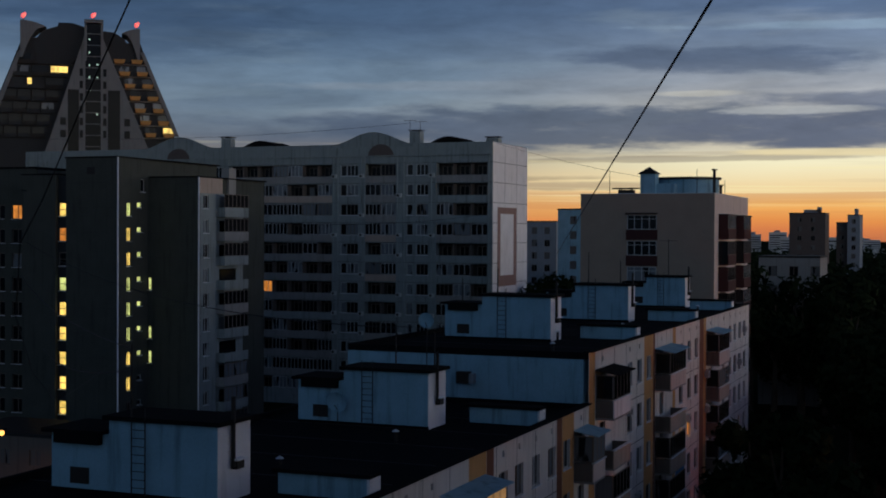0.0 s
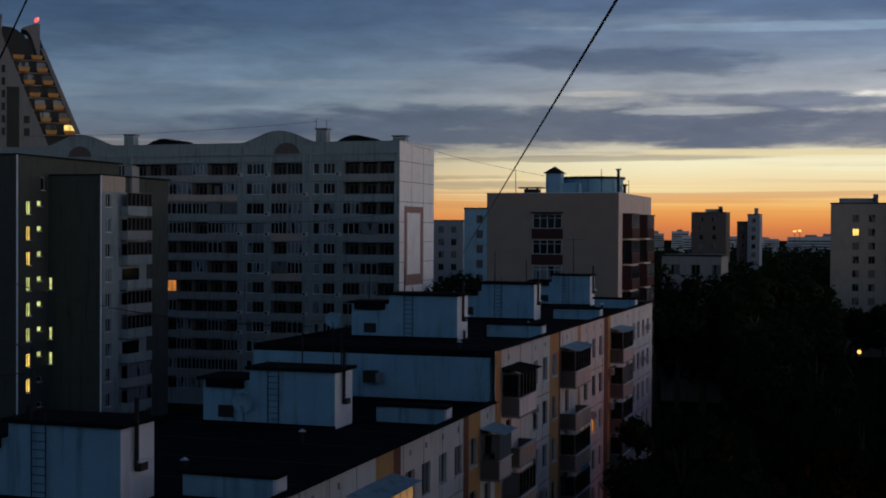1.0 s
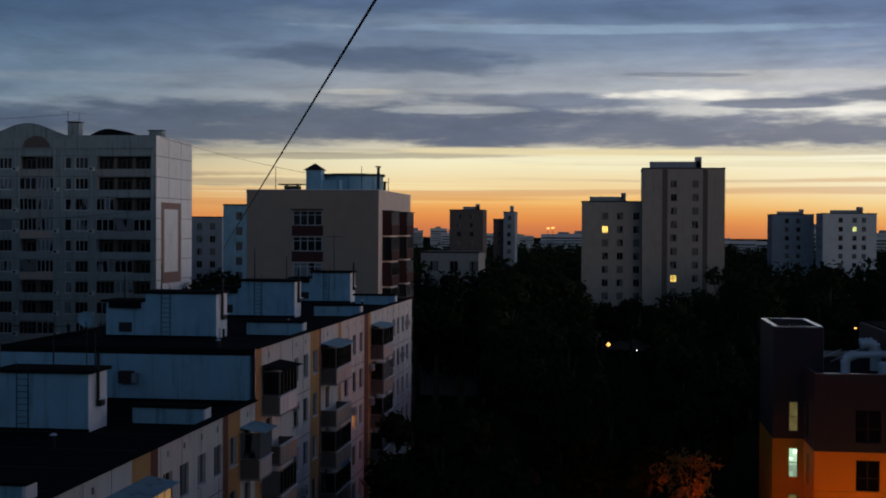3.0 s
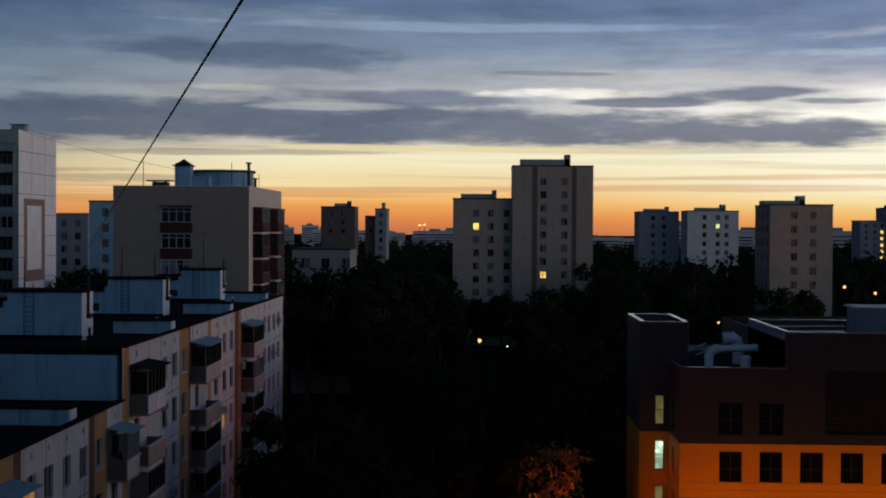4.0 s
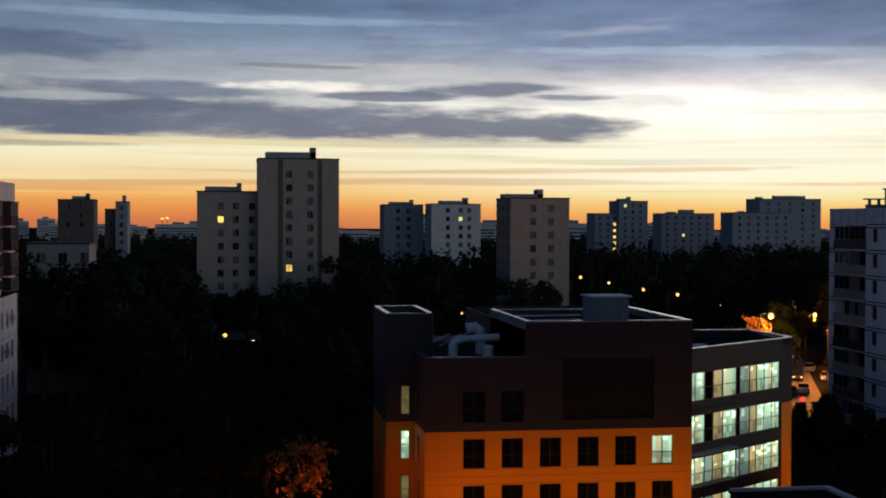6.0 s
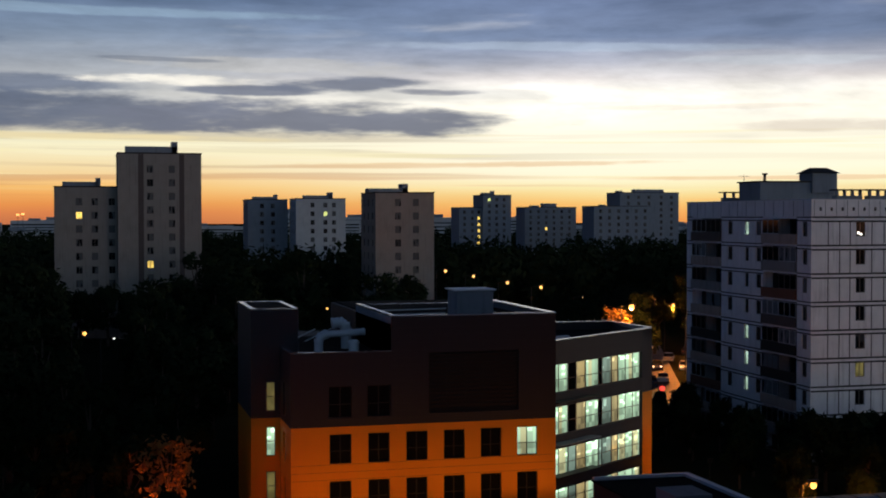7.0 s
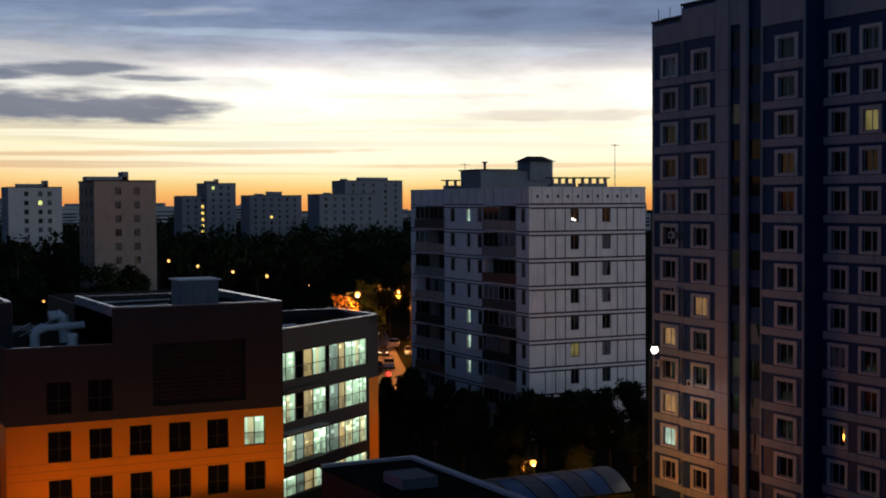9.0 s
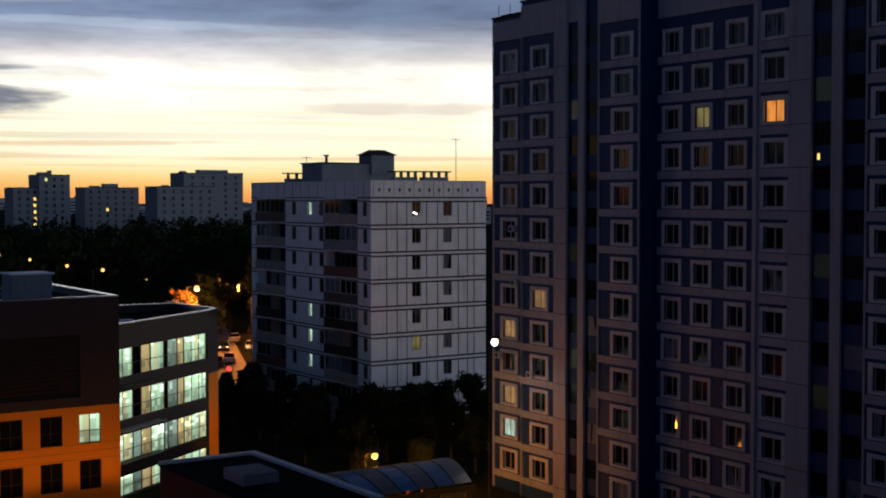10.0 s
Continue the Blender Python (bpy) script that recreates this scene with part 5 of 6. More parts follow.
# ---- orange and grey office building ----
def office():
    t = thing("office_building", "office building with orange and dark grey cladding and lit wing windows", "office building", 14.8, 103)
    X0, XM, X1, Y = 14.8, 22.9, 36.7, 103.0
    m = face(X0, Y, SOUTH)
    W = X1 - X0
    cw = [3.95 + 3.1 * i for i in range(6)]
    sills = [5.45, 1.75]
    holes_o = [(c - 0.88, s, c + 0.88, s + 2.35) for c in cw for s in sills]
    part("orange_wall", wall_geo(W, 0, 8.4, holes_o, 0.3), M_ORANGE, t, "orange panel cladding", m)
    dark = [(c - 0.95, 9.1, c + 0.95, 11.6) for c in cw[:2]]
    part("grey_wall", wall_geo(XM - X0, 8.4, 14.25, dark, 0.3), M_GREY, t, "dark grey panel cladding", m)
    part("grey_wall", wall_geo(X1 - XM, 8.4, 17.0, [(3.05, 9.2, 10.6, 14.1)], 0.3), M_GREY, t, "dark grey panel cladding", on(m, XM - X0, 0))
    for i, c in enumerate(cw):
        for j, s in enumerate(sills):
            p = P_WHITE if (i == 5 and j == 0) else P_BLACK
            window(t, on(m, c, s), 1.76, 2.35, 2, M_STEEL, p, 0.42, 0.2, False)
    for c in cw[:2]:
        window(t, on(m, c, 9.1), 1.9, 2.5, 2, M_STEEL, P_BLACK, 0.42, 0.2, False)
    sc = part("screen_recess", Geo().box(0, 0.25, 9.2, 7.55, 0.3, 14.1), M_STEEL, t, "dark recessed louvre field", on(m, 3.05 + XM - X0, 0))
    for i in range(14):
        part("louvre", Geo().box(0, 0.16, 9.3 + 0.34 * i, 7.55, 0.24, 9.45 + 0.34 * i), M_LOUVRE, sc, "", on(m, 3.05 + XM - X0, 0))
    for i in range(1, 5):
        part("mullion", Geo().box(1.51 * i - 0.04, 0.12, 9.22, 1.51 * i + 0.04, 0.16, 14.08), M_STEEL, sc, "", on(m, 3.05 + XM - X0, 0))
    # panel seams, 4 mm proud lines of shadow
    for z in [0.6 + 0.6 * i for i in range(13)]:
        if all(abs(z - s) > 2.4 or z < s or z > s + 2.35 for s in sills):
            part("cladding_seam", Geo().box(0, -0.006, z, W, 0.0, z + 0.025), M_BROWN, t, "", m)
    for z in [8.9 + 0.6 * i for i in range(13)]:
        part("cladding_seam", Geo().box(XM - X0 if z > 14.2 or 9.0 < z < 14.2 else 0, -0.005, z, XM - X0 + 3.0 if 9.0 < z < 14.2 else W, 0.0, z + 0.025), M_JOINT, t, "", m)
    for u in [1.2 * i for i in range(1, 18)]:
        part("cladding_seam", Geo().box(u, -0.004, 14.2 if 10.9 < u < 19 else (11.7 if u < 8 else 8.5), u + 0.02, 0.0, 17.0 if u > XM - X0 else 14.2), M_JOINT, t, "", m)
    # west side
    m = face(X0, 109.0, WEST)
    hs = [(1.6, 8.9, 3.0, 11.6), (1.6, 5.2, 3.0, 7.6), (1.6, 1.6, 3.0, 4.0)]
    part("orange_wall", wall_geo(6.0, 0, 8.4, hs[1:], 0.3), M_ORANGE, t, "", m)
    part("grey_wall", wall_geo(6.0, 8.4, 14.25, hs[:1], 0.3), M_GREY, t, "", m)
    for h in hs:
        window(t, on(m, 2.3, h[1]), 1.4, h[3] - h[1], 2, M_OLDFRAME, P_DEEP, 0, 0.2, False)
    part("core", Geo().box(X0 + 0.31, Y + 0.31, 0, XM, 131, 13.6).box(XM, Y + 0.31, 0, X1 - 0.02, 131, 16.4), M_GREY, t)
    part("high_side_wall", Geo().box(XM, Y + 0.3, 13.6, XM + 0.02, 118, 16.99).box(X1 - 0.019, Y + 0.02, 0, X1, 131, 17.0), M_SLATE, t)
    g = Geo().box(XM, Y, 17.0, X1, Y + 0.35, 17.12).box(XM, Y + 0.35, 17.0, XM + 0.4, 118, 17.12).box(X1 - 0.6, Y + 0.35, 17.0, X1, 126, 17.12).box(XM + 0.4, 117.8, 17.0, X1 - 0.6, 118.1, 17.06)
    part("coping", g, M_COPING, t, "bright tin coping")
    part("coping", Geo().box(X0, Y, 14.25, XM, Y + 0.25, 14.33).box(X0, Y + 0.25, 14.25, X0 + 0.35, 109, 14.33), M_COPING, t, "bright tin coping")
    for x in (24.0, 27.0, 30.0, 33.0, 35.5):
        part("rail_post", Geo().bar((x, 117.95, 16.5), (x, 117.95, 17.0), 0.04), M_STEEL, t)
    part("low_roof", Geo().box(X0 + 0.36, Y + 0.3, 13.6, XM - 0.01, 124, 13.7), M_BITUMEN, t)
    part("high_roof", Geo().box(XM + 0.4, Y + 0.36, 16.4, X1 - 0.6, 131, 16.5), M_BITUMEN, t)
    # stair tower at the west
    s = part("stair_tower", Geo().box(12.4, 109.02, 8.4, 16.3, 119, 17.3), M_GREY, t, "dark grey stair tower")
    part("tower_base", Geo().box(12.4, 109.02, 0, 14.78, 119, 8.4), M_ORANGE, t)
    part("tower_rim", Geo().box(12.4, 109.0, 17.3, 12.8, 119, 17.42).box(15.9, 109.0, 17.3, 16.3, 119, 17.42).box(12.8, 118.6, 17.3, 15.9, 119, 17.42).box(12.8, 109, 17.3, 15.9, 109.2, 17.42), M_COPING, s)
    # thin sheet colours the tower's east side lighter and bluer than the rest
    part("tower_side", Geo().box(16.3, 109.02, 8.4, 16.32, 119, 17.3), M_SLATE, s, "east side in lighter bluish grey")
    part("tower_hatch", Geo().box(12.8, 109.25, 17.3, 15.9, 118.55, 17.33), M_BITUMEN, s)
    for z, p in ((1.6, P_YELDIM), (5.3, P_WHITE), (9.0, P_YELDIM)):
        window(t, pose(14.0, 109.0, z), 0.75, 2.4, 1, M_OLDFRAME, p, 0.5, -0.05, False)
    # ducts on the low roof
    d = thing("roof_duct", "bent galvanised air ducts on the office roof", "air duct", 19.5, 110, 13.7)
    def pipe(name, pts, r):
        for p, q in zip(pts, pts[1:]):
            part(name, Geo().bar(p, q, r, sides=14), M_ZINC, d)
            v = (Vector(q) - Vector(p)).normalized() * 0.09
            part("duct_flange", Geo().bar(Vector(q) - v, Vector(q) + v, r * 1.12, sides=14), M_TIN, d)
    pipe("duct", [(17.6, 106.5, 13.7), (17.6, 106.5, 14.95), (17.85, 106.5, 15.3), (18.2, 106.55, 15.42)], 0.36)
    pipe("duct", [(18.2, 106.55, 15.42), (21.4, 107.2, 15.5)], 0.28)
    pipe("duct", [(20.9, 112, 13.7), (20.9, 112, 15.3), (20.75, 112, 15.7), (20.3, 112, 15.95), (19.75, 112, 15.85)], 0.45)
    pipe("duct", [(20.45, 106.3, 13.7), (20.45, 106.3, 14.75)], 0.42)
    part("duct_hood", Geo().bar((20.45, 106.3, 14.75), (20.45, 106.3, 14.95), 0.5, 0.3, 14), M_TIN, d)
    pipe("duct", [(17.2, 104.6, 13.95), (19.4, 104.4, 13.95), (20.8, 104.6, 13.95)], 0.2)
    for x, y, h in ((16.6, 118, 0.8), (18.4, 119, 1.0)):
        part("rail", Geo().bar((x, y, 13.7), (x + 2.6, y, 14.9), 0.05), M_TIN, d)
    b = thing("roof_cabinet", "grey metal ventilation cabinet on the office roof", "ventilation unit", 29, 105.5, 16.5)
    part("cabinet", Geo().box(28.9, 105.2, 16.5, 32.0, 108.2, 18.85), M_SLATE, b)
    part("lid", Geo().box(28.7, 105.0, 18.85, 32.2, 108.4, 18.97), M_TIN, b)
    part("door", Geo().box(29.9, 105.16, 17.0, 31.0, 105.2, 18.6), M_SLATE, b)
    for i in range(2):
        r = thing("roof_pipe_run", "thin pale pipe run laid over the roof", "pipe", 24, 106 + i * 2.2, 16.6, 0, "pipe runs on the office roof")
        part("pipe", Geo().bar((23.6, 107 + i * 5.2, 16.85), (28.6 + i * 1.5, 108 + i * 5.3, 16.85), 0.05), M_TIN, r)
    # angled wing
    A, B, C, D, E = (36.72, 105.0), (49.2, 114.2), (50.8, 115.7), (50.0, 124.0), (36.72, 124.5)
    ang = math.degrees(math.atan2(B[1] - A[1], B[0] - A[0]))
    Lw = math.hypot(B[0] - A[0], B[1] - A[1])
    m = pose(A[0], A[1], 0, 0, 0, ang)
    bands = [10.0, 6.4, 2.8, -0.6]
    holes = [(0.4, z, Lw - 0.1, z + 2.45) for z in bands[:3]] + [(0.4, 0.1, Lw - 0.1, 1.8)]
    w = part("wing_wall", wall_geo(Lw, 0, 14.45, holes, 0.4), M_GREY, t, "grey clad angled wing", m)
    for bi, z in enumerate(bands):
        z = max(z, 0.1)
        hh = 2.45 if bi < 3 else 1.7
        x = 0.45
        for wd, n, p in ((2.9, 2, P_WHITE), (1.25, 1, P_DEEP), (1.5, 1, P_CREAM), (2.1, 1, P_WHITE), (0.6, 1, P_DEEP), (1.6, 1, P_ROOM), (1.1, 1, P_CREAM), (3.85, 3, P_WHITE)):
            if bi >= 2 and p is P_DEEP:
                p = P_ROOM
            window(t, on(m, x + wd / 2, z), wd, hh, n, M_OLDFRAME, p, 0.45, 0.22, False)
            x += wd
        if 0 < bi:
            part("ledge", Geo().box(0.2, -1.0, z + 2.9, 6.8, 0.0, z + 3.02), M_SLATE if bi == 2 else M_GREY, w, "thin projecting ledge", m)
    part("pier", Geo().prism([B, C, D, (48.6, 115.0)], 0, 8.6), M_ORANGE, t, "orange end pier")
    part("pier", Geo().prism([B, C, D, (48.6, 115.0)], 8.6, 14.45), M_GREY, t, "grey end pier")
    part("wing_core", Geo().prism([(36.73, 105.6), (48.6, 114.6), (48.6, 124), E], 0, 13.6), M_GREY, t)
    part("wing_roof", Geo().prism([(36.74, 105.8), (48.9, 114.8), (49.6, 123.6), (36.74, 124)], 13.6, 13.7), M_BITUMEN, t)
    g = Geo()
    for p, q in ((A, B), (B, C), (C, D), (D, E)):
        a, b = Vector((*p, 0)), Vector((*q, 0))
        n = (b - a).normalized().cross(Vector((0, 0, 1))) * -0.35
        g.prism([(a.x, a.y), (b.x, b.y), (b.x + n.x, b.y + n.y), (a.x + n.x, a.y + n.y)], 14.45, 14.54)
        if p != A:
            part("wing_parapet", Geo().prism([(a.x, a.y), (b.x, b.y), (b.x + 0.6 * n.x, b.y + 0.6 * n.y), (a.x + 0.6 * n.x, a.y + 0.6 * n.y)], 13.7, 14.45), M_GREY, t)
    part("coping", g, M_COPING, t, "bright tin coping")
    c = thing("roof_duct", "short galvanised duct on the wing roof", "air duct", 39, 110, 13.7)
    part("duct", Geo().bar((38.2, 109.6, 14.1), (40.4, 110.2, 14.1), 0.4, sides=12), M_ZINC, c)


office()


# ---- white panel house with tarred joints ----
def joint_house():
    X, Y, TOP = 70.0, 120.0, 26.6
    t = thing("white_panel_house", "white panel apartment house with dark tarred joints and loggias", "apartment building", X, Y)
    sl = [24.85 - 2.87 * i for i in range(9)]
    m = face(X, Y, SOUTH)
    W = 14.7
    cols = [5.63, 9.62]
    part("wall", wall_geo(W, 0, TOP, [(c - 0.55, s - 1.95, c + 0.55, s - 0.45) for c in cols for s in sl], 0.25), M_CHALK, t, "", m)
    for c in cols:
        for i, s in enumerate(sl):
            window(t, on(m, c, s - 1.95), 1.1, 1.5, 2, M_OLDFRAME, P_YELDIM if (c < 6 and i == 5) else P_DARK)
    part("window_lamp", Geo().bar((5.35, -0.03, sl[0] - 1.6), (5.35, 0.05, sl[0] - 1.6), 0.11, sides=10).bar((5.62, -0.03, sl[0] - 1.72), (5.62, 0.05, sl[0] - 1.72), 0.09, sides=10), E_WHITE, t, "small bright lamp in a window", m)
    for s in sl:
        for dz in (0.0, -0.42):
            part("panel_joint", Geo().box(0.02, -0.02, s + dz - 0.085, W, -0.001, s + dz + 0.085), M_JOINT, t, "", m)
    for u in (1.9, 3.2, 4.4, 6.9, 8.3, 11.0, 12.2, 13.1):
        for s in sl:
            part("panel_joint", Geo().box(u - 0.05, -0.018, s - 2.8, u + 0.05, -0.001, s - 0.48), M_JOINT, t, "", m)
    for i in range(11):
        part("attic_vent", Geo().box(0.9 + 1.25 * i, -0.015, TOP - 1.1, 1.15 + 1.25 * i, -0.001, TOP - 0.75), M_JOINT, t, "", m)
        part("panel_joint", Geo().box(0.3 + 1.25 * i, -0.012, TOP - 1.65, 0.34 + 1.25 * i, -0.001, TOP - 0.05), M_JOINT, t, "", m)
    # west side with loggias
    D = 29.0
    m = face(X, Y + D, WEST)
    wins = [(11.3, 1.2, None), (15.3, 0.9, "stair"), (18.0, 1.2, None), (27.7, 1.0, None)]
    logs = [(1.6, 9.2), (19.0, 26.2)]
    holes = [(c - w / 2, s - 1.95, c + w / 2, s - 0.45) for c, w, _ in wins for s in sl] + [(a, s - 2.75, b, s - 0.15) for a, b in logs for s in sl]
    part("side_wall", wall_geo(D, 0, TOP, holes, 1.2), M_CHALK, t, "", m)
    litr = {0, 5, 6, 8, 4}
    for c, w, k in wins:
        for i, s in enumerate(sl):
            window(t, on(m, c, s - 1.95), w, 1.5, 2 if not k else 1, M_OLDFRAME, P_MINT if (k and i in litr) else P_DARK)
    rnd = random.Random(17)
    for a, b in logs:
        for i, s in enumerate(sl):
            mat = (M_BROWN, M_LOGGIA, M_LOGGIA, M_CONC, M_TOWERDARK, M_BALUST)[rnd.randrange(6)]
            lg = part("loggia", Geo().box(a, -0.25, s - 2.8, b, 0.0, s - 1.75), mat, t, "loggia balustrade", m)
            for j in range(2):
                w = (b - a) / 2
                if rnd.random() < 0.6:
                    part("glazing", WINDOW_ROW(w - 0.1, 1.5, 3, rnd.choice((M_PANEL, M_FRAME, M_OLDFRAME))), None, lg, "", on(m, a + j * w + 0.05, s - 1.74, -0.1))
                    part("pane", Geo().box(0, 0.01, 0, w - 0.1, 0.02, 1.5), P_CURT if rnd.random() < 0.5 else P_DEEP, lg, "", on(m, a + j * w + 0.05, s - 1.74, -0.1))
                else:
                    part("back_window", Geo().box(a + j * w + 0.5, 1.15, s - 2.2, a + j * w + 2.4, 1.19, s - 0.5), P_DEEP, lg, "", m)
            part("partition", Geo().box((a + b) / 2 - 0.06, 0.0, s - 2.75, (a + b) / 2 + 0.06, 1.19, s - 0.16), M_CONC, lg, "", m)
    for s in sl:
        for a, b in ((0.0, 1.6), (9.2, 19.0), (26.2, 28.95)):
            for dz in (0.0, -0.35):
                part("panel_joint", Geo().box(a, -0.02, s + dz - 0.06, b, -0.001, s + dz + 0.06), M_JOINT, t, "", m)
    for i in range(14):
        part("panel_joint", Geo().box(0.8 + 2.05 * i, -0.012, TOP - 1.65, 0.86 + 2.05 * i, -0.001, TOP - 0.05), M_JOINT, t, "", m)
    # core shows behind the loggias, its colour dark for their shade
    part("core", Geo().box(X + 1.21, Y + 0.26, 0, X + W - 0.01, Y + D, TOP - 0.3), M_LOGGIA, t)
    flat_roof(t, X, Y, X + W, Y + D, TOP + 0.04, 0.4, M_CHALK)
    r = thing("roof_room", "dark lift room with a pitched hatch on the white house's roof", "roof room", 75, 128, TOP)
    part("room", Geo().box(71.8, 134, TOP - 0.4, 81.1, 139, TOP + 2.15), M_SLATE, r)
    part("room_rim", Geo().box(71.6, 133.8, TOP + 2.15, 78.0, 139.2, TOP + 2.3), M_STEEL, r)
    part("turret", Geo().box(78.1, 133.7, TOP + 1.0, 81.2, 136.6, TOP + 3.2), M_SLATE, r)
    z = TOP + 3.2
    part("turret_roof", Geo().quad((77.8, 133.4, z), (81.5, 133.4, z), (80.7, 135.1, z + 0.65), (78.6, 135.1, z + 0.65)).quad((81.5, 133.4, z), (81.5, 136.9, z), (80.7, 135.1, z + 0.65)).quad((81.5, 136.9, z), (77.8, 136.9, z), (78.6, 135.1, z + 0.65), (80.7, 135.1, z + 0.65)).quad((77.8, 136.9, z), (77.8, 133.4, z), (78.6, 135.1, z + 0.65)), M_STEEL, r)
    part("flue", Geo().bar((72.6, 134.5, TOP + 2.1), (72.6, 134.5, TOP + 3.0), 0.16), M_STEEL, r)
    part("flue_cap", Geo().bar((72.6, 134.5, TOP + 3.0), (72.6, 134.5, TOP + 3.15), 0.34), M_STEEL, r)
    for x, y, w in ((70.5, 140, 3.6), (75.3, 124, 3.0), (78.8, 123.4, 3.2)):
        v = thing("roof_vent", "low vent shaft with a raised slab on the roof", "vent", x, y, TOP, 0, "vent shafts on the white house")
        part("shaft", Geo().box(x, y, TOP - 0.4, x + w, y + 1, TOP + 0.5), M_SLATE, v)
        part("slab", Geo().box(x - 0.2, y - 0.2, TOP + 1.05, x + w + 0.2, y + 1.2, TOP + 1.18), M_STEEL, v)
        for k in range(4):
            part("post", Geo().box(x + k * (w - 0.25) / 3, y + 0.1, TOP + 0.5, x + k * (w - 0.25) / 3 + 0.25, y + 0.4, TOP + 1.05), M_SLATE, v)
    for x, y, h in ((83.4, 124, 5.2), (72.4, 139, 3.4)):
        antenna(x, y, TOP - 0.3, h, 1, 30)


joint_house()


# ---- blue and white panel tower ----
def blue_tower():
    X, TOP = 66.0, 40.0
    t = thing("blue_panel_tower", "tall blue and greyish white panel tower with rows of windows", "apartment building", X, 92.7)
    F = 2.8
    sill = [35.45 - F * i for i in range(13)]

    def segment(ya, yb, top, cols, back=0.0, ww=1.75, seed=0, rim=0.36, edges=True):
        m = face(X + back, ya, WEST)
        W = ya - yb
        holes = [(c - ww / 2, s, c + ww / 2, s + 1.5) for c in cols for s in sill]
        part("wall", wall_geo(W, 0, top, holes, 0.25), M_BLUE, t, "blue ceramic panels", m)
        r2 = random.Random(seed)
        for i, s in enumerate(sill):
            part("spandrel", Geo().box(0.12, -0.14, s - 0.80, W - 0.12, 0.0, s - 0.24), M_LILAC, t, "greyish white spandrel panel", m)
            for c in cols:
                p = P_DARK if r2.random() < 0.5 else P_DEEP
                q = r2.random()
                low = s < 14
                if q > (0.93 if low else 0.99):
                    p = (P_WARM, P_WARM, P_MINT)[r2.randrange(3)]
                if seed == 4 and i == 2 and abs(c - 4.65) < 0.1:
                    p = P_YELDIM
                if seed == 5 and i == 2:
                    p = P_ORA
                g = Geo()
                o = ww / 2 + rim
                g.box(c - o, -0.09, s - 0.18, c - ww / 2, 0.0, s + 1.76).box(c + ww / 2, -0.09, s - 0.18, c + o, 0.0, s + 1.76).box(c - ww / 2, -0.09, s + 1.5, c + ww / 2, 0.0, s + 1.76).box(c - ww / 2, -0.09, s - 0.18, c + ww / 2, 0.0, s)
                wn = window(t, on(m, c, s), ww, 1.5, 2, M_FRAME, p, 0, 0.16, False)
                part("surround", g, M_PANEL, wn, "", m)
        for u in ((0.0, W - 0.16) if edges else ()):
            part("edge_pier", Geo().box(u, -0.12, 0, u + 0.16, 0.0, top - 0.3), M_LILAC, t, "greyish white edge strip", m)
        part("attic_panel", Geo().box(0.12, -0.14, sill[0] + 2.6, W - 0.12, 0.0, top - 0.3), M_LILAC, t, "", m)
        part("coping", Geo().box(-0.05, -0.2, top, W + 0.05, 0.4, top + 0.15), M_STEEL, t, "", m)

    def pilaster(y, w, top, back=0.0, out=0.25):
        part("pilaster", Geo().box(X + back - out, y - w, 0, X + back, y, top), M_LILAC, t, "greyish white vertical pier")

    def stair(ya, yb, top, back=0.0):
        m = face(X + back, ya, WEST)
        W = ya - yb
        g = Geo().box(0, -0.25, 0, W * 0.30, 0, top).box(W * 0.58, -0.25, 0, W * 0.72, 0, top).box(W * 0.30, -0.05, 38.6, W * 0.58, 0, top)
        part("stair_pier", g, M_LILAC, t, "", m)
        for i in range(14):
            z = 36.2 - F * i
            for a, b in ((0.32, 0.56), (0.74, 0.98)):
                part("stair_panel", Geo().box(W * a, 0.02, z - 0.9, W * b, 0.1, z + 0.4), M_BLUE, t, "", m)
                part("stair_window", Geo().box(W * a, 0.05, z + 0.4, W * b, 0.1, z + 1.9), P_GRNDIM if (i in (2, 6, 9) and a < 0.5) else P_DEEP, t, "", m)
            part("pier_joint", Geo().box(0, -0.256, z - 1.0, W * 0.30, -0.25, z - 0.95), M_JOINT, t, "", m)
        if back:
            part("stair_lamp", Geo().box(W * 0.36, -0.02, 37.6, W * 0.40, 0.04, 37.95).box(W * 0.36, -0.02, 27.3, W * 0.39, 0.04, 27.7), P_YEL, t, "small lit stair lamp", m)
        part("stair_back", Geo().box(0, 0.11, 0, W, 0.2, top), M_BLUE, t, "", m)
        part("stair_top", Geo().box(-0.1, -0.3, top, W + 0.1, 1.0, top + 0.2), M_STEEL, t, "", m)

    segment(92.7, 88.35, 40.0, [2.3], 0.25, seed=1)
    segment(88.3, 83.8, 40.9, [2.4], 0.0, seed=2)
    stair(83.75, 78.6, 44.5)
    segment(78.55, 73.8, 43.0, [2.75], 0.0, seed=3)
    part("return_wall", Geo().box(X + 0.02, 73.72, 0, X + 2.0, 73.8, 43.0), M_BLUE, t)
    segment(73.7, 62.9, 41.2, [1.6, 4.65, 8.0], 1.6, 1.5, 4, 0.3, False)
    pilaster(62.85, 0.35, 41.2, 0.4)
    segment(62.5, 59.7, 41.2, [1.35], 0.4, seed=5)
    stair(59.65, 53.8, 44.5, 0.4)
    segment(53.75, 44.0, 41.2, [1.6, 5.6, 8.4], 0.4, seed=6)
    pilaster(88.4, 0.3, 40.0, 0.0, 0.12)
    part("core", Geo().box(X + 2.0, 44.0, 0, X + 12, 92.6, 40.2), M_BLUE, t)
    part("end_wall", Geo().box(X + 0.26, 92.71, 0, X + 12, 92.9, 40.0), M_LILAC, t)
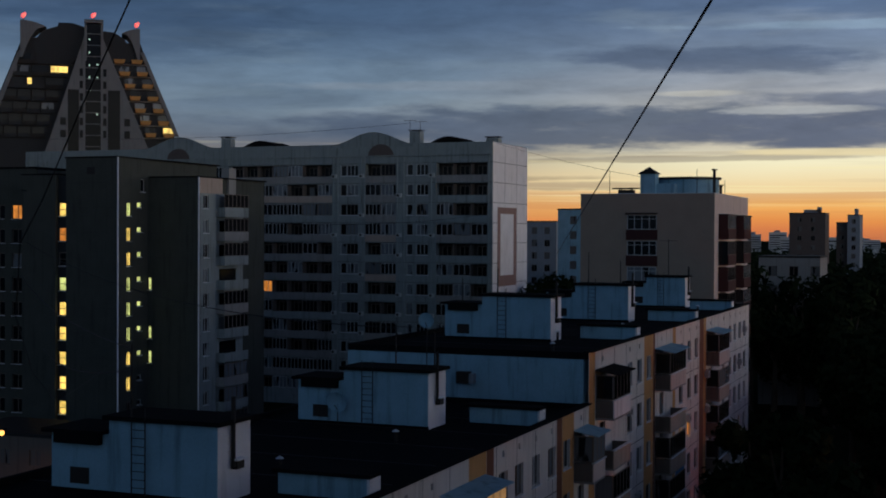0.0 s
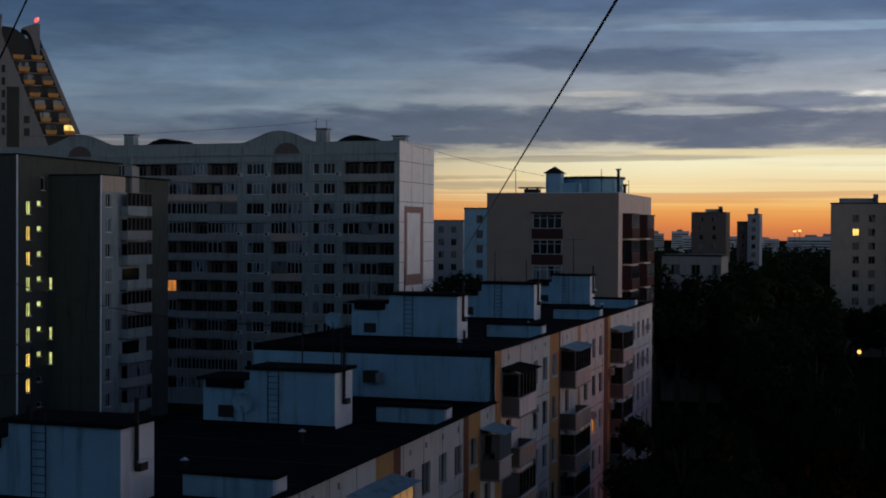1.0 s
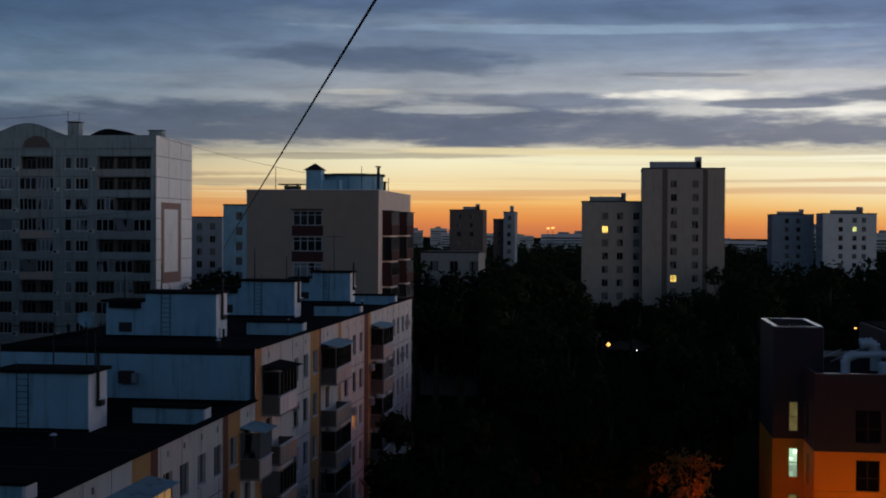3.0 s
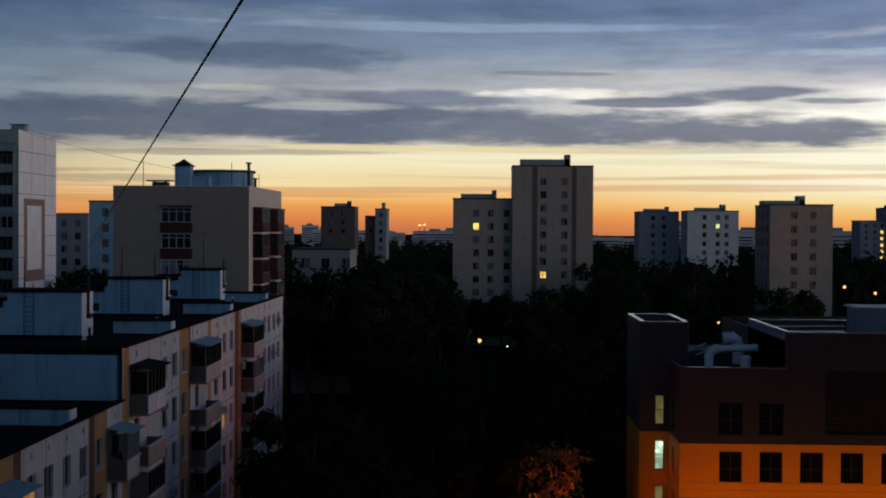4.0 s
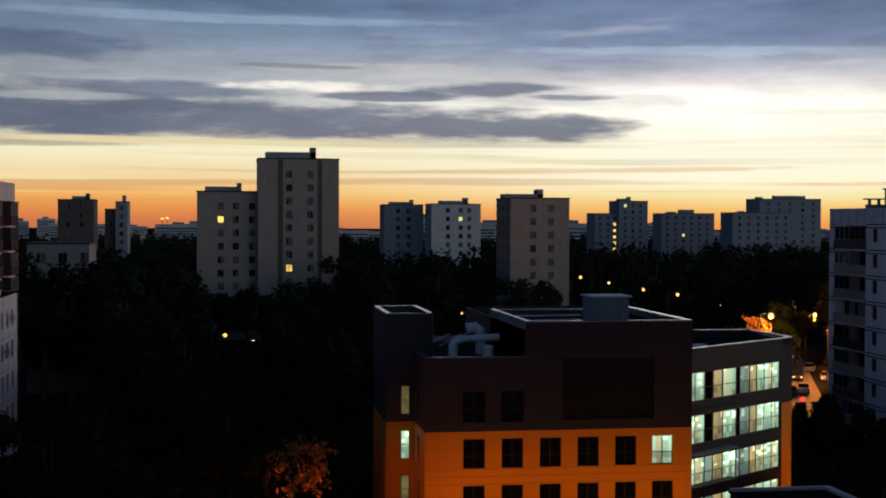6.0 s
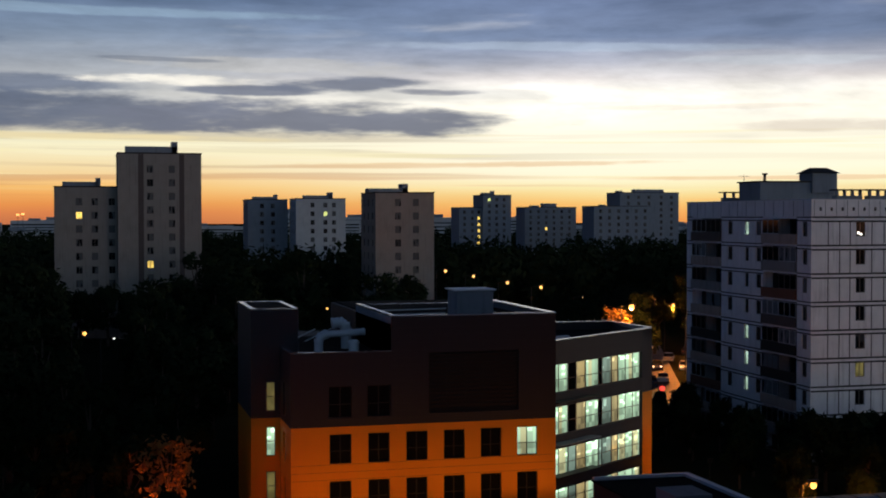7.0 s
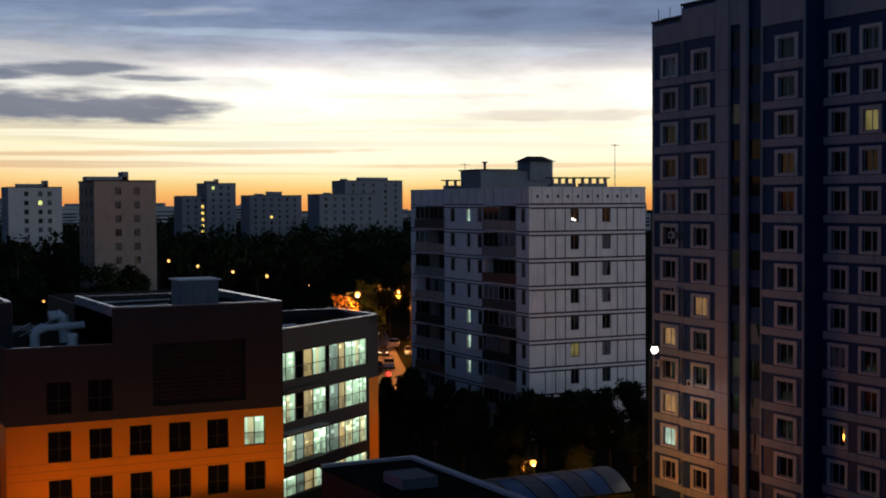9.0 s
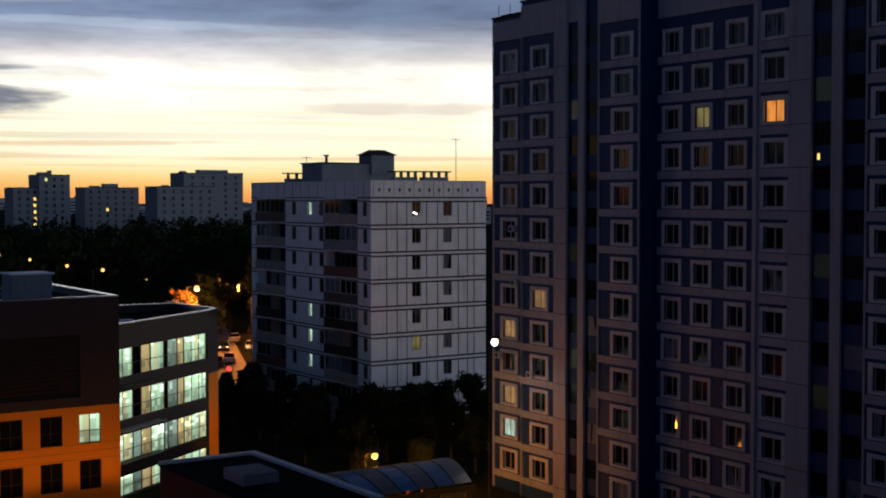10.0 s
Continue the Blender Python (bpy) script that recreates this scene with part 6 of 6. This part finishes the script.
    part("roof", Geo().box(X + 0.8, 44.2, 40.2, X + 12, 92.4, 40.4), M_BITUMEN, t)
    for k in range(6):
        part("roof_rail", Geo().bar((X + 0.5, 92.3 - k * 1.6, 40.2), (X + 0.5, 92.3 - k * 1.6, 41.2), 0.03), M_STEEL, t)
    for y, z in ((89.2, 17.5), (87.0, 10.0), (91.5, 11.2), (89.5, 22.0)):
        air_conditioner(X + 0.15, y, z, -90)


blue_tower()


# ---- yard: canopy and low building before the tower ----
def yard():
    t = thing("yard_canopy", "curved canopy of blue and clear sheets on posts", "canopy", 47, 80)
    y0, y1, n = 76.0, 84.0, 7
    xs = [42.3 + 1.45 * i for i in range(8)]
    H = lambda f: 4.6 + 1.1 * math.sin(math.pi * (0.12 + 0.76 * f))
    for i in range(7):
        xa, xb = xs[i], xs[i + 1]
        for j in range(n):
            fa, fb = j / n, (j + 1) / n
            P = lambda x, f: (x + 2.4 * f * (x - 42.3) / 10.0, y0 + (y1 - y0) * f, H(f))
            a, b, c, d = P(xa, fa), P(xb, fa), P(xb, fb), P(xa, fb)
            g = Geo().quad(a, b, c, d)
            part("sheet", g, M_BLUESHEET if (i % 2 == 1 and j < 4) else M_SHEET, t)
        g = Geo()
        for j in range(n):
            g.bar(P(xa, j / n), P(xa, (j + 1) / n), 0.05, sides=5)
        part("rib", g, M_STEEL, t)
    # orange lamp light on the beam and posts is put into their colour
    part("beam", Geo().box(42.0, y0 - 0.15, 4.5, 52.6, y0, 4.8), M_ORANGE, t, "front beam coloured orange for the lamp light")
    for x in (42.2, 45.4, 48.6, 52.0):
        part("post", Geo().box(x, y0 - 0.1, 0, x + 0.25, y0 + 0.1, 4.5), M_ORANGE, t)
        part("post", Geo().box(x, y1 - 0.1, 0, x + 0.25, y1 + 0.1, 4.5), M_ORANGE, t)
    b = thing("low_building", "low building with a dark felt roof and pale roof edge", "building", 34, 70)
    part("wall", Geo().prism([(33.6, 68), (40.5, 68), (40.2, 85.4), (33.2, 85.5)], 0, 6.7), M_GREY, b)
    part("roof", Geo().prism([(33.5, 67.9), (40.6, 67.9), (40.3, 85.5), (33.1, 85.6)], 6.7, 6.8), M_BITUMEN, b)
    part("coping", Geo().prism([(40.1, 68), (40.6, 68), (40.3, 85.5), (39.8, 85.5)], 6.8, 7.0).prism([(33.2, 85.2), (39.8, 85.1), (39.8, 85.5), (33.2, 85.6)], 6.8, 7.0), M_TIN, b)
    part("skylight", Geo().box(35, 76, 6.8, 37.5, 79, 7.5), M_SLATE, b)


yard()


# ---- the house from whose roof the view opens ----
t = thing("own_house", "plain panel house at whose edge the view opens", "apartment building", 0, -10)
part("wall", Geo().box(-16, -20, 0, 26, -2.5, 27.5).box(26, -20, 0, 46, 17.5, 40), M_DIM, t)
# unseen block placed to keep sky light off the tower's right part
part("angled_wing", Geo().prism([(41.2, 30), (78, 30), (78, 43.9), (60.4, 43.9)], 0, 41), M_LILAC, t, "unseen wing added to shade the tower's right part")
part("roof", Geo().box(-16.3, -20.3, 27.5, 26, -2.2, 27.8).box(25.8, -20.3, 40, 46.3, 17.7, 40.3), M_BITUMEN, t)


# ---- street lamps ----
def street_lamp(x, y, h, power=0.0, rgb=(1.0, 0.31, 0.035), mat=None, arm=1.4, rz=0.0, head=0.5, label="tall street lamp glowing sodium orange", cone=160):
    t = thing("street_lamp", label, "street lamp", x, y, 0, rz, "street lamps")
    m = pose(x, y, 0, 0, 0, rz)
    part("pole", Geo().bar((0, 0, 0), (0, 0, h), 0.11, 0.07), M_STEEL, t, "", m)
    part("arm", Geo().bar((0, 0, h), (arm, 0, h + 0.25), 0.05), M_STEEL, t, "", m)
    part("head", Geo().box(arm - 0.1, -0.2, h + 0.2, arm + 0.75, 0.2, h + 0.38), M_STEEL, t, "", m)
    c, g = arm + 0.32, Geo()
    ring = [(0.0, 0.25), (0.25, 0.45), (0.6, 0.5), (0.85, 0.34), (1.0, 0.1)]
    for (za, ra), (zb, rb) in zip(ring, ring[1:]):
        g.bar((c, 0, h + 0.19 - head * za), (c, 0, h + 0.19 - head * zb), head * ra, head * rb, 10)
    part("bulb", g, mat or E_SODIUM, t, "glowing bulb", m)
    if power:
        li = bpy.data.lights.new("lamp_light", "SPOT" if cone else "POINT")
        li.energy, li.color, li.shadow_soft_size = power, rgb, 0.25
        lo = new("lamp_light", li)
        if cone:
            li.spot_size, li.spot_blend = radians(cone), 0.45
        lo.location = m @ Vector((arm + 0.32, 0, h - head - 0.2))


def floodlight(x, y, z, target, power, cone=110):
    """A ground floodlight that washes a facade."""
    t = thing("floodlight", "low floodlight on a post that washes the office facade", "floodlight", x, y, 0, 0, "facade floodlights")
    part("post", Geo().bar((x, y, 0), (x, y, z - 0.2), 0.06), M_STEEL, t)
    part("housing", Geo().box(x - 0.25, y - 0.2, z - 0.2, x + 0.25, y - 0.02, z + 0.2), M_STEEL, t)
    part("lens", Geo().box(x - 0.22, y - 0.02, z - 0.17, x + 0.22, y, z + 0.17), E_LENS, t, "glowing lens")
    li = bpy.data.lights.new("flood_light", "SPOT")
    li.energy, li.color, li.shadow_soft_size, li.spot_size, li.spot_blend = power, (1.0, 0.36, 0.04), 0.3, radians(cone), 0.8
    lo = new("flood_light", li)
    lo.matrix_basis = look((x, y + 0.25, z), target)


street_lamp(80.4, 195, 10.8, 6500, (1.0, 0.38, 0.06), head=0.85, cone=0)
for x, y in ((62.1, 235.0), (73.4, 255.7), (72.2, 229.3), (73.0, 213.0)):
    street_lamp(x - 1.5, y, 13.0 if x > 70 else 15.0, 0, head=0.55)
street_lamp(91, 245, 9.0, 6000, head=0.4)
street_lamp(37.5, 228, 9.0, 0, head=0.4)
street_lamp(-3.0, 188.7, 9.0, 0, head=0.55)
street_lamp(0.8, 178, 9.0, 0, mat=E_WHITE, head=0.15, label="small pale street lamp among trees")
street_lamp(51.0, 88.5, 4.9, 900, head=0.5, arm=0.6, cone=0, label="low yard lamp glowing orange")
street_lamp(99, 220, 9.0, 10000, (1.0, 0.29, 0.05), cone=0)
street_lamp(90, 192, 9.0, 6500, (1.0, 0.27, 0.04), cone=0, head=0.3)
street_lamp(60.8, 85.6, 13.5, 150, (1.0, 0.92, 0.8), E_WHITE, 0.15, 0, 0.6, "bright white lamp on a tall dark pole")
# lamps on the street before the office and the tower
for i in range(9):
    x = 15.6 + 2.65 * i
    floodlight(x, 98.0, 0.45, (x, 103.0, 5.6), 300, 74)
floodlight(8.0, 106.0, 2.4, (14.8, 107.5, 2.0), 30)
floodlight(55.0, 112.0, 2.4, (50.5, 117.0, 3.0), 350)
street_lamp(51.2, 80.6, 4.0, 160, cone=0, arm=0.3, head=0.3, label="lamp glowing orange under the canopy")
street_lamp(58.5, 89.5, 3.2, 800, cone=0, arm=0.3, head=0.3, label="low lamp glowing orange by the tower")
street_lamp(3.2, 92.0, 4.2, 1500, (1.0, 0.16, 0.015), cone=0, arm=0.3, label="globe lamp glowing orange under a tree")
street_lamp(-79.0, 91.3, 7.7, 260, head=0.5)
street_lamp(-71.5, 93.0, 4.4, 0, mat=E_WHITE, head=0.4, arm=0.2, label="small white lamp by the low shop")
plain_house("low_shop", "low plastered shop lit orange by a street lamp", -90.0, -77.0, 99.0, 9, 6.0, M_CHEEK, [3, 6.5, 10], 2.8, 2, "low shops")
# a car's red tail light, set on a made-up pole and housing
t = thing("traffic_light", "red car tail light by the road, raised on an added pole", "traffic light", 69.3, 154.8)
part("pole", Geo().bar((69.3, 154.8, 0), (69.3, 154.8, 2.7), 0.07), M_STEEL, t)
part("housing", Geo().box(69.1, 154.7, 2.7, 69.5, 155.0, 3.7), M_STEEL, t)
part("lens", Geo().bar((69.3, 154.7, 3.2), (69.3, 154.5, 3.2), 0.35, 0.35, 12), E_RED, t, "glowing red lens")

# ---- parked cars by the lit road ----
M_CAR = matte("silver_car_paint", (0.55, 0.55, 0.56), rough=0.25, vary=0.04, bump=0, spec=0.6)
M_CARDARK = matte("dark_car_paint", (0.05, 0.055, 0.07), rough=0.25, vary=0.04, bump=0, spec=0.6)
M_TYRE = matte("black_tyre", (0.02, 0.02, 0.02), rough=0.9, bump=0)


def parked_car(x, y, rz, paint, label, lamps=None):
    t = thing("parked_car", label, "car", x, y, 0.06, rz, "cars parked by the road")
    m = pose(x, y, 0.06, 0, 0, rz)

    def side(pts, half, top_half):
        g, n = Geo(), len(pts)
        g.v += [(px, -(half if pz < 1.0 else top_half), pz) for px, pz in pts] + [(px, half if pz < 1.0 else top_half, pz) for px, pz in pts]
        g.f += [tuple(reversed(range(n))), tuple(range(n, 2 * n))] + [(i, (i + 1) % n, n + (i + 1) % n, n + i) for i in range(n)]
        return g
    body = part("body", side([(-2.15, 0.3), (2.1, 0.3), (2.2, 0.55), (2.1, 0.78), (1.15, 0.94), (-1.85, 0.97), (-2.15, 0.85)], 0.86, 0.8), paint, t, "", m)
    part("cabin", side([(1.1, 0.95), (0.4, 1.4), (-0.95, 1.44), (-1.75, 0.96)], 0.8, 0.64), P_BLACK, t, "tinted glass cabin", m)
    part("roof_panel", Geo().box(-0.9, -0.6, 1.42, 0.35, 0.6, 1.47), paint, t, "", m)
    for a in (-1.3, 1.35):
        for b in (-0.88, 0.68):
            part("wheel", Geo().bar((a, b, 0.31), (a, b + 0.2, 0.31), 0.31, sides=14), M_TYRE, t, "", m)
    for b in (-0.75, 0.45):
        part("headlight", Geo().box(2.08, b, 0.58, 2.2, b + 0.3, 0.74), lamps or M_TIN, body, "glowing headlight" if lamps else "", m)
        part("tail_light", Geo().box(-2.18, b, 0.62, -2.1, b + 0.3, 0.78), M_BROWN, body, "", m)


E_HEAD = bulb("headlight_glass", (1.0, 0.72, 0.48), 2.5)
for x, y, rz, paint, label, lamps in ((98.6, 228.6, 20, M_CAR, "silver saloon car parked under the street lamp", None), (95.4, 210.2, 62, M_CAR, "pale saloon car standing on the lit road", None), (103.2, 219.5, 62, M_CARDARK, "dark saloon car standing on the lit road", None),
                                      (100.5, 229.5, 246, M_CAR, "silver saloon car with its headlights on", E_HEAD), (88.6, 199.6, 246, M_CARDARK, "dark saloon car with its headlights on", E_HEAD), (92.4, 197.4, 246, M_CAR, "pale saloon car with its headlights on", E_HEAD), (82.6, 184.0, 66, M_CAR, "pale saloon car standing on the wet road", None), (79.2, 180.5, 66, M_CARDARK, "dark saloon car standing on the wet road", None)):
    parked_car(x, y, rz, paint, label, lamps)

# ---- cables ----
def cable(name, pts, r, label):
    """One continuous tube along the points."""
    g, n = Geo(), 8
    v = [Vector(p) for p in pts]
    for i, p in enumerate(v):
        d = (v[min(i + 1, len(v) - 1)] - v[max(i - 1, 0)]).normalized()
        a = d.cross(Vector((0, 0, 1))).normalized()
        b = d.cross(a)
        g.v += [tuple(p + a * (r * math.cos(2 * math.pi * j / n)) + b * (r * math.sin(2 * math.pi * j / n))) for j in range(n)]
        if i:
            k = (i - 1) * n
            g.f += [(k + j, k + (j + 1) % n, k + n + (j + 1) % n, k + n + j) for j in range(n)]
    return solid(name, g, M_CABLE, label, "cable")


def sag(p, q, d, n=14):
    return [tuple(Vector(p).lerp(Vector(q), i / n) - Vector((0, 0, d * 4 * (i / n) * (1 - i / n)))) for i in range(n + 1)]


cable("overhead_cable", sag((-2.21, 12.81, 27.5), (-25.1, 82.3, 23.62), 0.0, 6), 0.016, "black cable stretched from the roof above to the far roof")
cable("hanging_cable", [(-4.01, 5.73, 26.22), (-4.09, 5.81, 26.20), (-4.44, 6.17, 26.10), (-5.20, 6.85, 25.73), (-6.25, 7.81, 25.21), (-7.32, 8.87, 24.89), (-8.94, 10.77, 24.14), (-13.85, 17.09, 22.74), (-24.67, 31.49, 20.03), (-31.0, 44.2, 20.2)], 0.005, "slack black cable hanging before the houses")
cable("roof_wire", sag((-75.0, 174.5, 40.6), (-128, 150, 38.0), 1.0), 0.02, "thin wire strung over the roofs")
cable("roof_wire", sag((-62.0, 173, 37.5), (-30, 150, 30.5), 0.5), 0.018, "thin wire strung between two roofs")
for a, b, d in (((-98, 119, 29.5), (-62, 171, 27.5), 2.5), ((-98, 119, 20), (-31, 44.3, 20.3), 1.0), ((-98, 119, 24), (-29.2, 66, 19.8), 2.0), ((-95, 119, 12), (-31, 44.3, 19.5), 1.0)):
    cable("roof_wire", sag(a, b, d), 0.03, "thin slack wire strung between two houses")


# ---- trees ----
def crown_mesh(name, seed, h, r, quads, material, leaf=0.55, hollow=0.35):
    """A crown of many small leaf clumps round a dozen boughs, uneven and with gaps."""
    rg = np.random.RandomState(seed)
    boughs = []
    for i in range(16):
        a, f = rg.uniform(0, 2 * math.pi), rg.uniform(0.0, 1.0)
        rad = r * (0.85 - 0.55 * abs(f - 0.35)) * rg.uniform(0.45, 0.95)
        boughs.append((rad * math.cos(a), rad * math.sin(a), h * (0.34 + 0.58 * f), r * rg.uniform(0.28, 0.5)))
    b = np.array(boughs)[rg.randint(0, 16, quads)]
    d = rg.normal(size=(quads, 3))
    d /= np.linalg.norm(d, axis=1)[:, None]
    c = b[:, :3] + d * (b[:, 3:] * rg.uniform(hollow, 1.08, (quads, 1)))
    u = rg.normal(size=(quads, 3))
    u /= np.linalg.norm(u, axis=1)[:, None]
    v = np.cross(u, d)
    s = leaf * rg.uniform(0.5, 1.2, (quads, 1))
    P = np.stack([c - u * s, c + v * s * 0.6, c + u * s, c - v * s * 0.6], 1).reshape(-1, 3)
    me = bpy.data.meshes.new(name)
    me.from_pydata(P.tolist(), [], np.arange(quads * 4).reshape(-1, 4).tolist())
    me.materials.append(material)
    return me, boughs


def tree(seed, h, r, quads, material, label, leaf=0.55, hollow=0.35):
    t = thing("tree", label, "tree", 0, 0, 0, 0, "trees of the yards")
    me, boughs = crown_mesh("crown", seed, h, r, quads, material, leaf, hollow)
    g = Geo().bar((0, 0, 0), (0.1, 0.05, h * 0.45), 0.028 * h, 0.016 * h).bar((0.1, 0.05, h * 0.45), (0.0, 0.1, h * 0.85), 0.016 * h, 0.004 * h)
    for x, y, z, q in boughs[:11]:
        g.bar((0.05, 0.05, z * 0.62), (x, y, z), 0.009 * h, 0.003 * h, 5)
    part("trunk", g, M_BARK, t)
    part("crown", me, None, t)
    return t


kinds = [tree(1, 12, 4.2, 2600, M_LEAF, "leafy dark tree standing in the yard"), tree(2, 14, 4.6, 2800, M_LEAF, "tall leafy dark tree standing in the yard"),
         tree(3, 10, 3.8, 2200, M_LEAF, "broad leafy dark tree standing in the yard"), tree(4, 16, 4.4, 2800, M_LEAF, "slim tall dark tree standing in the yard")]
dry = tree(8, 9.6, 3.0, 700, M_DRY, "thin autumn tree lit orange by a street lamp", 0.28, 0.1)
dry.matrix_basis = pose(5.0, 94.9, 0, 0, 0, 40)
for x, y, z, a in ((79.0, 198.0, 1.12, 10), (81.8, 198.6, 1.05, 120), (103.5, 212.5, 0.95, 300), (101.5, 207, 0.9, 60)):
    copy_thing(dry, pose(x, y, 0, 0, 0, a) @ Matrix.Diagonal((z, z, z, 1)))
rnd = random.Random(11)
BLOCKED = [(-38, 0, -18, 137), (-44, 140, -22, 170), (10, 98, 55, 134), (66, 40, 90, 153), (30, 64, 56, 90), (-10, 276, 24, 300), (50, 264, 72, 288), (8, 60, 58, 100), (-2, 84, 9, 100), (-12, -5, 12, 45), (-74, 236, -60, 256), (-32, 190, -19, 210)]


LAMPS = ((62.1, 235), (73.4, 255.7), (72.2, 229.3), (73, 213), (81.8, 195), (39.1, 228), (-1.6, 188.7), (2.3, 178), (92.2, 245))


def free(x, y, pad=3.0):
    if any(a - pad < x < c + pad and b - pad < y < d + pad for a, b, c, d in BLOCKED):
        return False
    if any(abs(x - y * lx / ly) < 3.6 and y > 0.7 * ly for lx, ly in LAMPS):
        return False
    k = 45 + (y - 60) * 0.235 if y < 150 else 66 + (y - 150) * 0.40
    return not (k - 7 < x < k + 11 and y < 305)


spots = [(-14.6, 96, 2, 0.8), (-13.2, 84, 2, 0.72), (-14.4, 112, 0, 0.72), (-12, 72, 2, 0.6), (62.5, 119, 2, 0.72), (66, 112, 2, 0.8), (72, 111, 2, 0.9), (77, 112, 0, 0.75), (82, 112, 2, 0.92), (75, 106, 2, 0.8), (80, 105, 2, 0.8), (70, 105, 0, 0.62), (85, 108, 0, 0.8), (57, 100, 2, 0.66), (60, 105, 0, 0.6), (64.5, 101, 2, 0.72), (57, 110, 0, 0.56), (61, 115, 2, 0.66), (68, 98, 0, 0.6), (72.5, 100, 2, 0.8), (78, 99, 2, 0.8), (54.5, 95, 2, 0.55), (60, 95, 2, 0.55), (84, 100, 2, 0.85), (66, 117, 2, 0.7), (63, 122, 0, 0.62), (61, 108, 2, 0.55), (64, 128, 0, 0.6), (64.5, 137, 2, 0.8), (59, 124, 0, 0.55),
         (-43, 214, 3, 1.1), (-6.5, 268, 2, 1.4), (-2.5, 266, 2, 1.35), (2.6, 264, 0, 1.35), (7.5, 265, 2, 1.3), (12, 266, 2, 1.25), (16, 264, 2, 1.3), (20.5, 266, 0, 1.0), (60.5, 128, 2, 0.72), (61, 135, 2, 0.58), (63.5, 142, 2, 0.48), (66, 148, 0, 0.4), (57.5, 131, 0, 0.6), (69, 146, 2, 0.42), (67, 108, 2, 0.85), (69, 110.5, 2, 0.85), (64, 107, 0, 0.8), (62, 258, 0, 1.0), (55, 262, 2, 0.8), (87, 205, 1, 0.9), (78.5, 200, 2, 0.9), (98, 222, 1, 0.95), (103, 214, 3, 0.9), (-29, 187, 3, 1.2), (-25.5, 186, 1, 1.36), (-22, 187, 3, 1.18), (-19, 189, 1, 1.35), (-31.5, 189, 1, 1.34), (-16, 194, 3, 1.2), (-35, 200, 1, 1.4), (-12, 200, 1, 1.35)]
used = set()
while len(spots) < 300:
    y = 62 + 210 * rnd.random() ** 0.8
    x = -18 + rnd.random() * (y * 0.62 + 20)
    if not free(x, y):
        continue
    s = rnd.uniform(0.65, 0.95) if y < 150 else rnd.uniform(0.8, 1.08)
    spots.append((x, y, rnd.randrange(4), s))
for i in range(18):
    y = rnd.uniform(182, 262)
    spots.append((-y * rnd.uniform(0.288, 0.345), y, rnd.randrange(4), rnd.uniform(0.95, 1.25)))
for i, (x, y, k, s) in enumerate(spots):
    mt = pose(x, y, 0, 0, 0, rnd.uniform(0, 360)) @ Matrix.Diagonal((s, s, s * rnd.uniform(0.92, 1.06), 1))
    if k not in used:
        used.add(k)
        kinds[k].matrix_basis = mt
    else:
        copy_thing(kinds[k], mt)

# far woods, one mass of crowns
rg = np.random.RandomState(4)
P, n = [], 0
for i in range(1500):
    y = 275 + 700 * rg.rand() ** 1.5
    x = -0.30 * y + rg.rand() * y * 0.95
    if any(a - 4 < x < c + 4 and b - 6 < y < d for a, b, c, d in ((-54, 416, -34, 460), (48, 424, 80, 452), (158, 520, 260, 632), (-10, 276, 24, 300), (50, 264, 72, 288))) or abs(x - (66 + (y - 150) * 0.4)) < 8 and y < 330:
        continue
    h, r = rg.uniform(13, 19.5), rg.uniform(4, 6.5)
    q = 110
    d = rg.normal(size=(q, 3))
    d /= np.linalg.norm(d, axis=1)[:, None]
    c = np.array([x, y, h * 0.62]) + d * np.array([r, r, h * 0.36]) * rg.uniform(0.55, 1.0, (q, 1))
    u = rg.normal(size=(q, 3))
    u /= np.linalg.norm(u, axis=1)[:, None]
    v = np.cross(u, d)
    s = rg.uniform(0.6, 1.3, (q, 1))
    P.append(np.stack([c - u * s, c + v * s * 0.7, c + u * s, c - v * s * 0.7], 1).reshape(-1, 3))
P = np.concatenate(P)
me = bpy.data.meshes.new("far_woods")
me.from_pydata(P.tolist(), [], np.arange(len(P)).reshape(-1, 4).tolist())
me.materials.append(M_LEAF)
solid("far_woods", me, None, "dark woods between the far houses", "woods", kind="stuff")
